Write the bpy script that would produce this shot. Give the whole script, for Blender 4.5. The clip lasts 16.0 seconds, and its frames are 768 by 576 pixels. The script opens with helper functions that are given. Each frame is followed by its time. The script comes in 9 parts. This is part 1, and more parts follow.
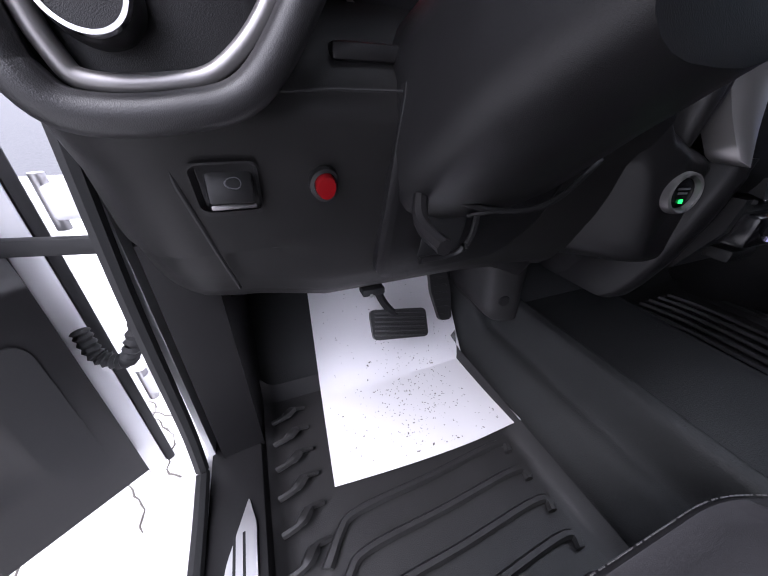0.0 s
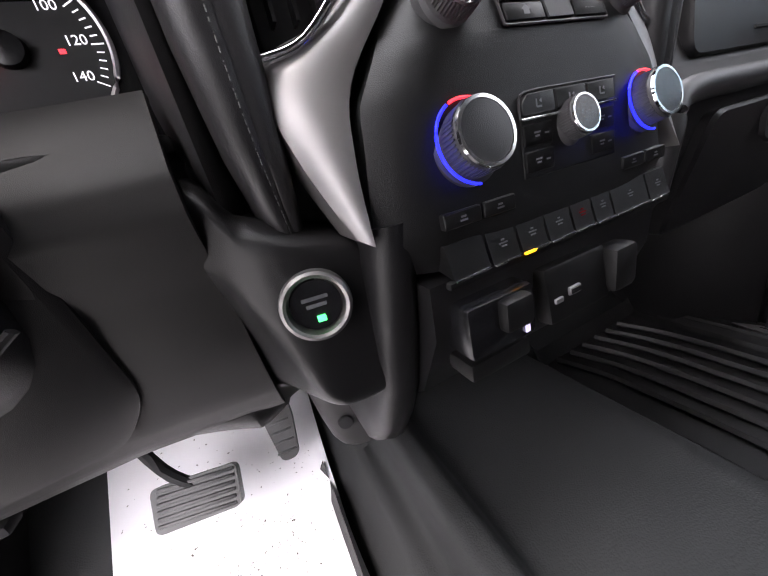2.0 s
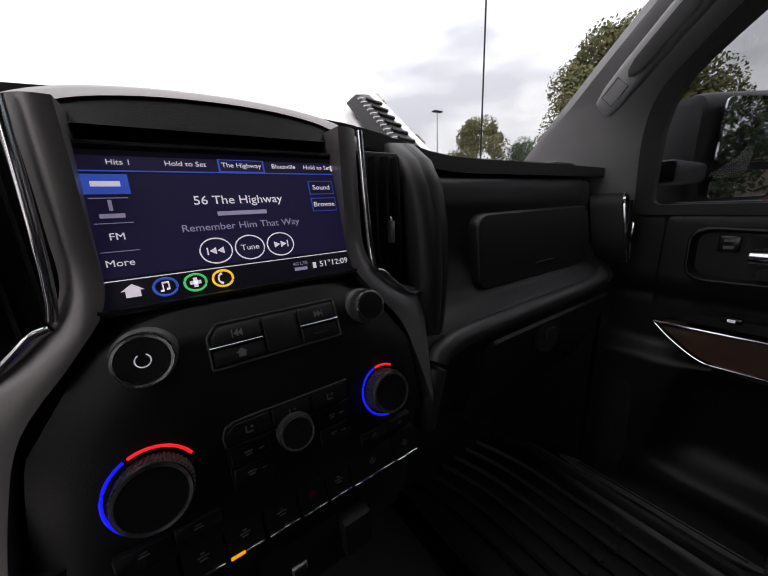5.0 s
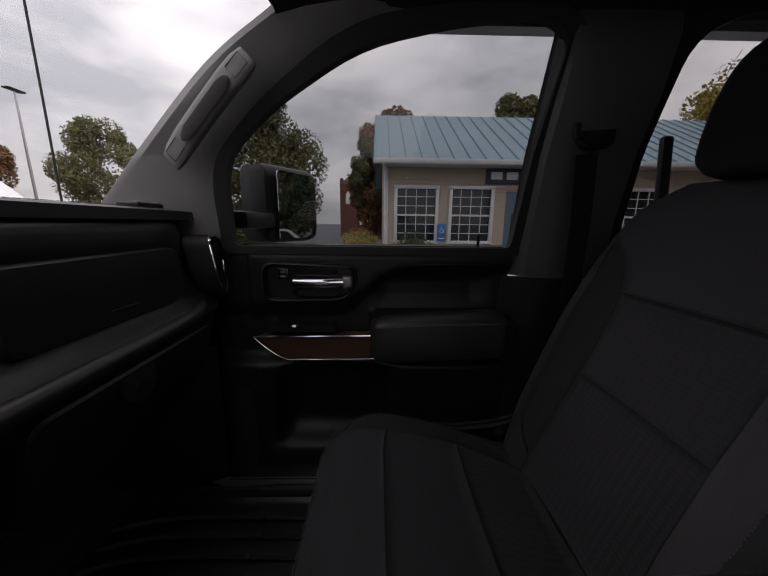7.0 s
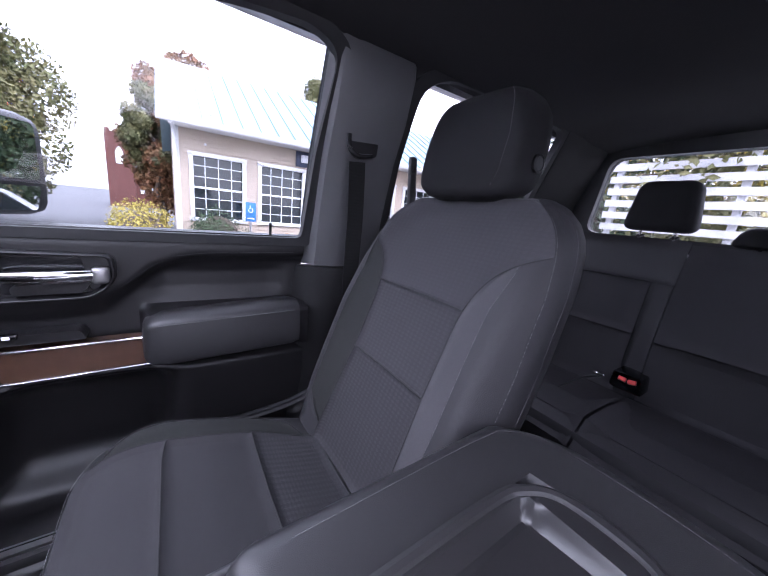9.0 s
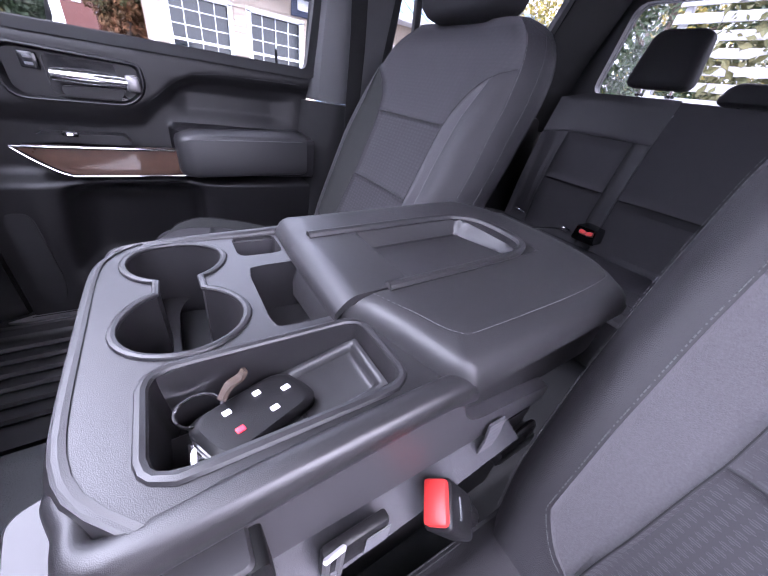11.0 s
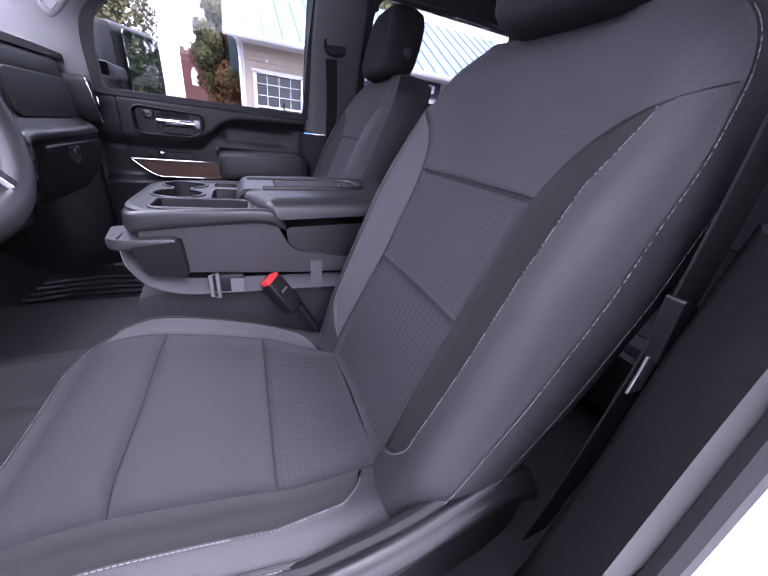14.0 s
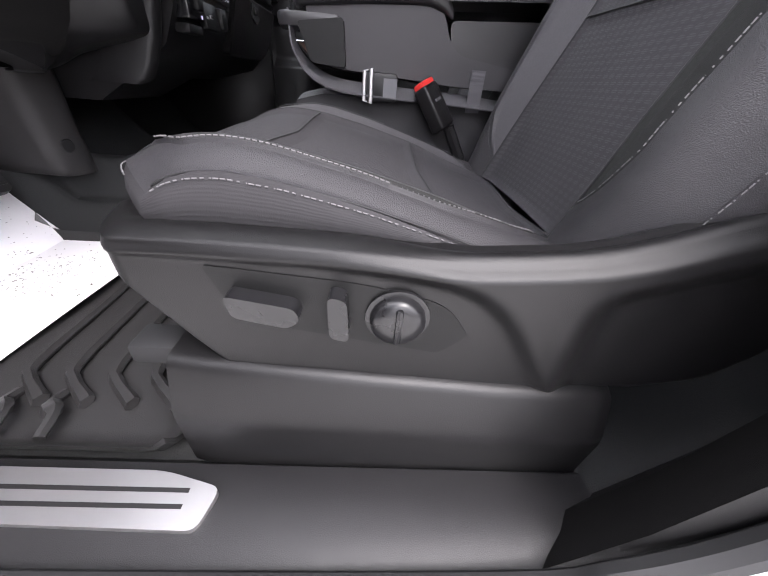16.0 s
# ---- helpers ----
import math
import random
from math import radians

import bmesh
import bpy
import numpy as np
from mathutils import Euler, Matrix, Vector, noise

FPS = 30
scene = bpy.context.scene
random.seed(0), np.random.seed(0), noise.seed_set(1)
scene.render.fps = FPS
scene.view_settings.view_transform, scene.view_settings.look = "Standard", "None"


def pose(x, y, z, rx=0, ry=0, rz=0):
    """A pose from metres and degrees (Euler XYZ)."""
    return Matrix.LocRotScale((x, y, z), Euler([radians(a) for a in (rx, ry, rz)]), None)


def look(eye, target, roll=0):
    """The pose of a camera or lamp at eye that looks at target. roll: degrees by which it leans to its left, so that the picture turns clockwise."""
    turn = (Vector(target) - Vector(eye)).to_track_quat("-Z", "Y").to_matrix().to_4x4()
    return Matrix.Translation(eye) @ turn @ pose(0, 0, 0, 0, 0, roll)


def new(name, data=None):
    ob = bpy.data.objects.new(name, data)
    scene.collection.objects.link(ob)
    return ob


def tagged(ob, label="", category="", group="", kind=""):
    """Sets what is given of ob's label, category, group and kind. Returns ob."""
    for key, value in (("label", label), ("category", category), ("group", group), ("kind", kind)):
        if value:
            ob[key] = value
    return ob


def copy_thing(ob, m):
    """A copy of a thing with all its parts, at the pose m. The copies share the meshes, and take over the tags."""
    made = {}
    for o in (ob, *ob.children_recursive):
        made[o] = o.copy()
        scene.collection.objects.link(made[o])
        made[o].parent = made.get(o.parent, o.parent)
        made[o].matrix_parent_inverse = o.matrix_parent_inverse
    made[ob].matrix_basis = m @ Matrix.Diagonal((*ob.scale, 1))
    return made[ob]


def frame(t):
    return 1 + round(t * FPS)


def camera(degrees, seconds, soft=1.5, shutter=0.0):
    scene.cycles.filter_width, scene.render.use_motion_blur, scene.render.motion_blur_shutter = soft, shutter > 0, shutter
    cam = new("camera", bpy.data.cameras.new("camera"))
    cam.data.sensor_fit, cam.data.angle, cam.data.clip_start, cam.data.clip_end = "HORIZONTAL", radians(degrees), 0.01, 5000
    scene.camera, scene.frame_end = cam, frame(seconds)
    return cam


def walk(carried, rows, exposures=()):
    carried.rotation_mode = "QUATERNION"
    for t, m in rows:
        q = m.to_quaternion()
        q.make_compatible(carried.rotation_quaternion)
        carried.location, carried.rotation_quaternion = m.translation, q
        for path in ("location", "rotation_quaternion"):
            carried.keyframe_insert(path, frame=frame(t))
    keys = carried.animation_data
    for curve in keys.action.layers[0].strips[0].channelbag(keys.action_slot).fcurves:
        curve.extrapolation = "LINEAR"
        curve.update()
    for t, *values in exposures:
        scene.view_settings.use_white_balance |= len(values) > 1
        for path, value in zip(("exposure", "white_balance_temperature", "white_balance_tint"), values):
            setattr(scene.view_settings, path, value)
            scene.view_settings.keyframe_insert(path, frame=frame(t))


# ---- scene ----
cam = camera(102.0, 16.0, soft=1.2)
PATH = [
    (0, (-0.667, -0.230, 0.648), (-0.344, 0.561, 0.128), 1.5),
    (0.5, (-0.550, -0.230, 0.559), (-0.334, 0.550, -0.027), -8.7),
    (1, (-0.397, -0.222, 0.542), (-0.190, 0.590, -0.004), -17.7),
    (1.5, (-0.289, -0.211, 0.580), (0.003, 0.645, 0.153), -14.3),
    (2, (-0.224, -0.211, 0.635), (0.106, 0.663, 0.278), -13.6),
    (2.5, (-0.191, -0.200, 0.703), (0.172, 0.676, 0.386), -6.3),
    (3, (-0.174, -0.195, 0.736), (0.201, 0.679, 0.426), -2.1),
    (3.5, (-0.135, -0.204, 0.758), (0.272, 0.656, 0.449), 0.0),
    (3.7, (-0.124, -0.213, 0.768), (0.297, 0.641, 0.462), -0.1),
    (5.8, (-0.026, -0.290, 0.818), (0.644, 0.419, 0.596), -2.2),
    (6, (-0.030, -0.299, 0.823), (0.687, 0.358, 0.589), -1.4),
    (6.5, (-0.014, -0.359, 0.827), (0.874, 0.041, 0.598), -2.8),
    (7, (-0.024, -0.402, 0.839), (0.955, -0.421, 0.636), 0.6),
    (7.5, (-0.035, -0.441, 0.848), (0.902, -0.735, 0.660), 1.7),
    (8, (-0.046, -0.469, 0.865), (0.842, -0.901, 0.706), 0.5),
    (8.2, (-0.046, -0.469, 0.867), (0.815, -0.956, 0.724), 2.1),
    (10.3, (-0.182, -0.382, 0.817), (0.536, -0.938, 0.401), 5.3),
    (10.5, (-0.207, -0.372, 0.796), (0.498, -0.920, 0.345), 5.8),
    (11, (-0.283, -0.358, 0.756), (0.395, -0.870, 0.228), 9.7),
    (11.5, (-0.363, -0.370, 0.735), (0.284, -0.881, 0.170), 15.1),
    (12, (-0.454, -0.436, 0.744), (0.160, -0.994, 0.186), 17.6),
    (12.5, (-0.555, -0.501, 0.776), (0.044, -1.122, 0.269), 17.1),
    (13, (-0.705, -0.513, 0.858), (0.001, -1.123, 0.497), 9.1),
    (13.5, (-0.818, -0.517, 0.859), (-0.031, -1.043, 0.537), 4.9),
    (14, (-0.863, -0.489, 0.729), (-0.049, -0.872, 0.294), 7.0),
    (14.5, (-0.844, -0.475, 0.600), (-0.057, -0.747, 0.047), 9.3),
    (15, (-0.837, -0.486, 0.544), (0.017, -0.623, 0.043), 7.2),
    (15.5, (-0.865, -0.461, 0.475), (-0.003, -0.516, -0.028), 4.0),
    (16, (-0.915, -0.436, 0.422), (-0.081, -0.489, -0.128), 5.3),
]
EXPOSURES = [(0.0, 1.3, 6000, 20), (0.5, 1.55, 6050, 20), (1.0, 1.88, 6200, 20), (2.0, 2.58, 6700, 18), (3.0, 2.72, 6700, 19), (3.7, 1.88, 6600, 17), (5.8, -0.7, 7000, 18), (6.6, -0.8, 7000, 20), (7.0, -0.5, 7000, 21), (7.5, 0.6, 7000, 23), (8.2, 1.9, 6450, 26), (10.3, 3.2, 5450, 28), (11.0, 3.3, 5850, 30), (12.0, 3.5, 6500, 31), (13.5, 3.44, 5800, 31), (14.0, 2.42, 5800, 35), (14.5, 2.7, 6000, 40), (15.0, 2.65, 6100, 34), (15.5, 2.7, 6300, 26), (16.0, 2.05, 6500, 17)]
walk(cam, [(t, look(eye, target, roll)) for t, eye, target, roll in PATH], EXPOSURES)

# ---- light: overcast sky ----
world = bpy.data.worlds.new("overcast_sky")
scene.world = world
world.use_nodes = True
wn, wl = world.node_tree.nodes, world.node_tree.links
wn.clear()
w_out, w_bg = wn.new("ShaderNodeOutputWorld"), wn.new("ShaderNodeBackground")
w_sky = wn.new("ShaderNodeTexSky")
w_sky.sky_type, w_sky.sun_disc, w_sky.sun_elevation, w_sky.sun_rotation = "NISHITA", False, radians(48), radians(200)
w_tc, w_map = wn.new("ShaderNodeTexCoord"), wn.new("ShaderNodeMapping")
w_map.inputs["Scale"].default_value = (1.0, 1.0, 2.6)
w_noise = wn.new("ShaderNodeTexNoise")
w_noise.inputs["Scale"].default_value, w_noise.inputs["Detail"].default_value, w_noise.inputs["Roughness"].default_value = 2.4, 7.0, 0.55
w_ramp = wn.new("ShaderNodeValToRGB")
w_ramp.color_ramp.elements[0].position, w_ramp.color_ramp.elements[0].color = 0.34, (6.2, 6.4, 6.9, 1)
w_ramp.color_ramp.elements[1].position, w_ramp.color_ramp.elements[1].color = 0.66, (13.5, 13.5, 13.6, 1)
w_mix = wn.new("ShaderNodeMix")
w_mix.data_type, w_mix.inputs["Factor"].default_value = "RGBA", 0.88
wl.new(w_tc.outputs["Generated"], w_map.inputs["Vector"])
wl.new(w_map.outputs["Vector"], w_noise.inputs["Vector"])
wl.new(w_noise.outputs["Fac"], w_ramp.inputs["Fac"])
wl.new(w_sky.outputs["Color"], w_mix.inputs["A"])
wl.new(w_ramp.outputs["Color"], w_mix.inputs["B"])
# an overcast sky is dimmer towards the horizon
w_sep, w_el, w_mul = wn.new("ShaderNodeSeparateXYZ"), wn.new("ShaderNodeMapRange"), wn.new("ShaderNodeMix")
w_el.inputs["From Min"].default_value, w_el.inputs["From Max"].default_value = 0.05, 0.75
w_el.inputs["To Min"].default_value, w_el.inputs["To Max"].default_value = 0.55, 1.35
w_mul.data_type, w_mul.blend_type, w_mul.inputs["Factor"].default_value = "RGBA", "MULTIPLY", 1.0
wl.new(w_tc.outputs["Generated"], w_sep.inputs[0])
wl.new(w_sep.outputs["Z"], w_el.inputs["Value"])
wl.new(w_mix.outputs["Result"], w_mul.inputs["A"])
wl.new(w_el.outputs["Result"], w_mul.inputs["B"])
wl.new(w_mul.outputs["Result"], w_bg.inputs["Color"])
wl.new(w_bg.outputs["Background"], w_out.inputs["Surface"])
w_bg.inputs["Strength"].default_value = 0.19
sun = new("sun", bpy.data.lights.new("sun", "SUN"))
sun.data.energy, sun.data.angle, sun.data.color = 1.2, radians(25), (1.0, 0.97, 0.93)
sun.matrix_world = look((0, 0, 0), (0.55, 0.35, -0.9))


# ---- materials ----
def material(name, color, rough=0.6, metal=0.0, grain=0.0, grain_scale=900.0, vary=0.12, vary_scale=14.0, spec=0.5, coat=0.0, emit=0.0, pattern="noise"):
    """A surface with two scales of variation: blotches in colour and gloss, and a fine bump."""
    m = bpy.data.materials.new(name)
    m.use_nodes = True
    n, l = m.node_tree.nodes, m.node_tree.links
    b = n["Principled BSDF"]
    b.inputs["Metallic"].default_value, b.inputs["Specular IOR Level"].default_value = metal, spec
    b.inputs["Coat Weight"].default_value = coat
    tc = n.new("ShaderNodeTexCoord")
    blotch = n.new("ShaderNodeTexNoise")
    blotch.inputs["Scale"].default_value, blotch.inputs["Detail"].default_value = vary_scale, 6.0
    l.new(tc.outputs["Object"], blotch.inputs["Vector"])
    ramp = n.new("ShaderNodeMapRange")
    ramp.inputs["To Min"].default_value, ramp.inputs["To Max"].default_value = 1 - vary, 1 + vary
    l.new(blotch.outputs["Fac"], ramp.inputs["Value"])
    mul = n.new("ShaderNodeMix")
    mul.data_type, mul.blend_type, mul.inputs["Factor"].default_value = "RGBA", "MULTIPLY", 1.0
    mul.inputs["A"].default_value = (*color, 1)
    l.new(ramp.outputs["Result"], mul.inputs["B"])
    l.new(mul.outputs["Result"], b.inputs["Base Color"])
    gl = n.new("ShaderNodeMapRange")
    gl.inputs["To Min"].default_value, gl.inputs["To Max"].default_value = max(0.02, rough - vary * 0.5), min(1.0, rough + vary * 0.5)
    l.new(blotch.outputs["Fac"], gl.inputs["Value"])
    l.new(gl.outputs["Result"], b.inputs["Roughness"])
    if emit:
        b.inputs["Emission Color"].default_value, b.inputs["Emission Strength"].default_value = (*color, 1), emit
    if grain:
        if pattern == "leather":
            g = n.new("ShaderNodeTexVoronoi")
            g.inputs["Scale"].default_value = grain_scale
            out = g.outputs["Distance"]
        elif pattern == "weave":
            g = n.new("ShaderNodeTexWave")
            g.inputs["Scale"].default_value, g.inputs["Distortion"].default_value, g.inputs["Detail"].default_value = grain_scale, 1.2, 1.0
            g2 = n.new("ShaderNodeTexNoise")
            g2.inputs["Scale"].default_value = grain_scale * 2.2
            l.new(tc.outputs["Object"], g2.inputs["Vector"])
            mx = n.new("ShaderNodeMath")
            mx.operation = "MULTIPLY"
            l.new(g.outputs["Fac"], mx.inputs[0])
            l.new(g2.outputs["Fac"], mx.inputs[1])
            out = mx.outputs[0]
        else:
            g = n.new("ShaderNodeTexNoise")
            g.inputs["Scale"].default_value, g.inputs["Detail"].default_value = grain_scale, 3.0
            out = g.outputs["Fac"]
        l.new(tc.outputs["Object"], g.inputs["Vector"])
        bump = n.new("ShaderNodeBump")
        bump.inputs["Strength"].default_value, bump.inputs["Distance"].default_value = grain, 0.0012
        l.new(out, bump.inputs["Height"])
        l.new(bump.outputs["Normal"], b.inputs["Normal"])
    return m


def glass(name, tint, rough=0.0):
    m = bpy.data.materials.new(name)
    m.use_nodes = True
    n, l = m.node_tree.nodes, m.node_tree.links
    n.remove(n["Principled BSDF"])
    tr, gl, fr, mix = n.new("ShaderNodeBsdfTransparent"), n.new("ShaderNodeBsdfGlossy"), n.new("ShaderNodeLayerWeight"), n.new("ShaderNodeMixShader")
    pw = n.new("ShaderNodeMath")
    pw.operation, pw.inputs[1].default_value = "POWER", 4.0
    tr.inputs["Color"].default_value = (*tint, 1)
    gl.inputs["Roughness"].default_value = rough
    fr.inputs["Blend"].default_value = 0.5
    lo = n.new("ShaderNodeMapRange")
    lo.inputs["To Min"].default_value, lo.inputs["To Max"].default_value = 0.03, 0.6
    l.new(fr.outputs["Facing"], pw.inputs[0])
    l.new(pw.outputs[0], lo.inputs["Value"])
    l.new(lo.outputs["Result"], mix.inputs["Fac"])
    l.new(tr.outputs[0], mix.inputs[1])
    l.new(gl.outputs[0], mix.inputs[2])
    l.new(mix.outputs[0], n["Material Output"].inputs["Surface"])
    return m


M_PLASTIC = material("black_grained_plastic", (0.011, 0.0106, 0.0114), 0.33, spec=0.30, grain=0.16, grain_scale=1800, pattern="leather")
M_PANEL = material("dark_grey_plastic", (0.0125, 0.012, 0.0125), 0.42, spec=0.34, grain=0.11, grain_scale=2000, pattern="leather")
M_STACK = material("matte_black_control_plastic", (0.006, 0.006, 0.0062), 0.46, spec=0.26, grain=0.15, grain_scale=1500, pattern="leather")
M_SOFT = material("soft_black_leatherette", (0.021, 0.0203, 0.0215), 0.40, spec=0.42, grain=0.13, grain_scale=1400, pattern="leather")
M_GLOSS = material("gloss_black", (0.006, 0.006, 0.007), 0.22, vary=0.05, grain=0.0)
# near-black for recesses, gaps and hidden parts; their shade is in the colour
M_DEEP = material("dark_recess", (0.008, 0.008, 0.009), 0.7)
M_SATIN = material("satin_silver_trim", (0.25, 0.24, 0.24), 0.40, metal=0.8, vary=0.05)
M_CHROME = material("chrome", (0.8, 0.8, 0.82), 0.1, metal=1.0, vary=0.03)
M_FABRIC = material("charcoal_woven_fabric", (0.035, 0.0335, 0.0365), 0.75, grain=0.5, grain_scale=800, pattern="weave", vary=0.22, vary_scale=420, spec=0.25)
# band cloth with the light it catches put into the colour
M_BAND_LIT = material("lit_heather_cloth", (0.062, 0.0595, 0.064), 0.8, grain=0.6, grain_scale=700, vary=0.32, spec=0.25, vary_scale=380)
M_VINYL = material("charcoal_seat_vinyl", (0.028, 0.0268, 0.0292), 0.5, grain=0.35, grain_scale=1100, pattern="leather", spec=0.28)
M_HEADREST = material("black_head_rest_cloth", (0.012, 0.0115, 0.0126), 0.7, grain=0.3, grain_scale=900, pattern="weave", spec=0.2)
M_STITCH = material("pale_grey_thread", (0.115, 0.111, 0.115), 0.8)
M_MATTE = material("matte_black_trim_plastic", (0.007, 0.0068, 0.0072), 0.55, spec=0.22, grain=0.3, grain_scale=1500, pattern="leather")
M_SHIELD = material("dark_seat_shield_plastic", (0.0075, 0.0072, 0.0076), 0.35, spec=0.32, grain=0.16, grain_scale=1500, pattern="leather")
M_SIDECLOTH = material("ribbed_side_cloth", (0.028, 0.0268, 0.0288), 0.7, grain=0.22, grain_scale=900, pattern="weave", spec=0.25)
# the same band cloth, with shade put into the colour
M_BAND_SHADED = material("shaded_heather_cloth", (0.024, 0.0244, 0.024), 0.95, grain=0.6, grain_scale=1300, vary=0.4, vary_scale=420, spec=0.15)
M_FLIP = material("smooth_grey_panel", (0.030, 0.029, 0.031), 0.36, spec=0.5, grain=0.05, grain_scale=2200)
M_DECK = material("satin_black_console_plastic", (0.018, 0.0172, 0.0183), 0.34, spec=0.52, grain=0.14, grain_scale=1700, pattern="leather")
M_CSIDE = material("grey_console_vinyl", (0.042, 0.0398, 0.043), 0.45, grain=0.12, grain_scale=1500, pattern="leather", spec=0.3)
M_SWITCH = material("dark_switch_plastic", (0.010, 0.0098, 0.0108), 0.28, spec=0.42)
M_KNEE = material("smooth_knee_plastic", (0.0145, 0.014, 0.0142), 0.5, spec=0.20, grain=0.12, grain_scale=2000, pattern="leather")
M_GREYTRIM = material("grey_footwell_plastic", (0.040, 0.0385, 0.039), 0.5, spec=0.3, grain=0.15, grain_scale=1800, pattern="leather")
M_KNOB = material("grey_knob_rubber", (0.05, 0.049, 0.051), 0.42)
M_DKSTITCH = material("dark_thread", (0.07, 0.07, 0.072), 0.8)
M_RUBBER = material("black_rubber_mat", (0.024, 0.0234, 0.024), 0.38, grain=0.35, grain_scale=700)
M_VFLOOR = material("grey_vinyl_floor", (0.032, 0.0328, 0.0334), 0.5, grain=0.6, grain_scale=420, spec=0.2)
M_PAPER = material("white_paper", (0.80, 0.79, 0.82), 0.8, vary=0.02)
M_DIRT = material("dry_dirt", (0.10, 0.09, 0.08), 0.95)
M_WHITE = material("white_car_paint", (0.78, 0.78, 0.80), 0.25, vary=0.02, coat=0.6)
M_HEAD = material("dark_headliner_cloth", (0.013, 0.0125, 0.0135), 0.95, grain=0.5, grain_scale=900, vary=0.08)
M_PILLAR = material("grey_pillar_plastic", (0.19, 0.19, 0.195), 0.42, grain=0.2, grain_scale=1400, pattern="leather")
# same pillar plastic, darker: shade put into the colour
M_PILLAR_SHADED = material("shaded_grey_pillar_plastic", (0.065, 0.065, 0.068), 0.45, grain=0.2, grain_scale=1400, pattern="leather")
M_SEAL = material("black_door_seal", (0.012, 0.012, 0.013), 0.7)
M_BELT = material("grey_belt_webbing", (0.085, 0.082, 0.09), 0.8, grain=0.8, grain_scale=500, pattern="weave")
M_BELTDK = material("dark_belt_webbing", (0.010, 0.0098, 0.010), 0.8, grain=0.3, grain_scale=700, pattern="weave", spec=0.2)
M_RED = material("red_buckle_plastic", (0.62, 0.035, 0.03), 0.4, vary=0.05)
M_REDLENS = material("red_button_lens", (0.20, 0.004, 0.006), 0.25, vary=0.05)
M_WOOD = material("brown_wood_trim", (0.062, 0.030, 0.018), 0.35, vary=0.35, vary_scale=40, coat=0.5)
M_STEEL = material("brushed_steel", (0.5, 0.49, 0.5), 0.35, metal=0.9, vary=0.12)
M_MIRROR = material("mirror_glass", (0.75, 0.76, 0.78), 0.02, metal=1.0, vary=0.0)
M_GLASS = glass("clear_glass", (0.93, 0.95, 0.95))
M_TINT = glass("tinted_glass", (0.58, 0.60, 0.61))
M_PRIVACY = glass("rear_glass", (0.58, 0.59, 0.60))


def insert_cloth(name, color, up, depth):
    """Woven seat cloth: diamond fields of short raised dashes; up: the axis that runs up the panel."""
    m = material(name, color, 0.8, grain=0.5, grain_scale=650, vary=0.1, spec=0.25)
    n, l = m.node_tree.nodes, m.node_tree.links
    tc, sep = n.new("ShaderNodeTexCoord"), n.new("ShaderNodeSeparateXYZ")
    l.new(tc.outputs["Object"], sep.inputs[0])

    def calc(op, a, b=None):
        q = n.new("ShaderNodeMath")
        q.operation = op
        for i, v in enumerate((a, b)):
            if v is None:
                continue
            if isinstance(v, (int, float)):
                q.inputs[i].default_value = v
            else:
                l.new(v, q.inputs[i])
        return q.outputs[0]
    x, z = sep.outputs["X"], sep.outputs[up]
    diamond = calc("MULTIPLY", calc("SINE", calc("ADD", calc("MULTIPLY", x, 240.0), calc("MULTIPLY", z, 420.0))), calc("SINE", calc("SUBTRACT", calc("MULTIPLY", x, 240.0), calc("MULTIPLY", z, 420.0))))
    field = calc("GREATER_THAN", diamond, 0.10)
    dash = calc("GREATER_THAN", calc("SINE", calc("MULTIPLY", z, 3300.0)), -0.1)
    h = calc("MULTIPLY", field, dash)
    old = n["Bump"]
    bump = n.new("ShaderNodeBump")
    bump.inputs["Strength"].default_value, bump.inputs["Distance"].default_value = depth, 0.0016
    l.new(h, bump.inputs["Height"])
    l.new(old.outputs["Normal"], bump.inputs["Normal"])
    l.new(bump.outputs["Normal"], n["Principled BSDF"].inputs["Normal"])
    base = n["Principled BSDF"].inputs["Base Color"].links[0].from_socket
    mix = n.new("ShaderNodeMix")
    mix.data_type, mix.blend_type = "RGBA", "MULTIPLY"
    l.new(calc("MULTIPLY", h, depth), mix.inputs["Factor"])
    l.new(base, mix.inputs["A"])
    mix.inputs["B"].default_value = (1.55, 1.55, 1.55, 1)
    l.new(mix.outputs["Result"], n["Principled BSDF"].inputs["Base Color"])
    return m


M_INSERT = insert_cloth("dashed_back_cloth", (0.031, 0.0297, 0.0327), "Z", 1.0)
M_INSERT2 = insert_cloth("faint_dashed_back_cloth", (0.034, 0.0326, 0.0357), "Z", 0.65)
M_INSERT3 = insert_cloth("barely_dashed_back_cloth", (0.038, 0.0365, 0.040), "Z", 0.30)
M_CHEVRON = insert_cloth("dashed_cushion_cloth", (0.032, 0.0306, 0.0337), "Y", 0.8)


def light_material(name, color, strength):
    return material(name, color, 0.5, emit=strength, vary=0.0)


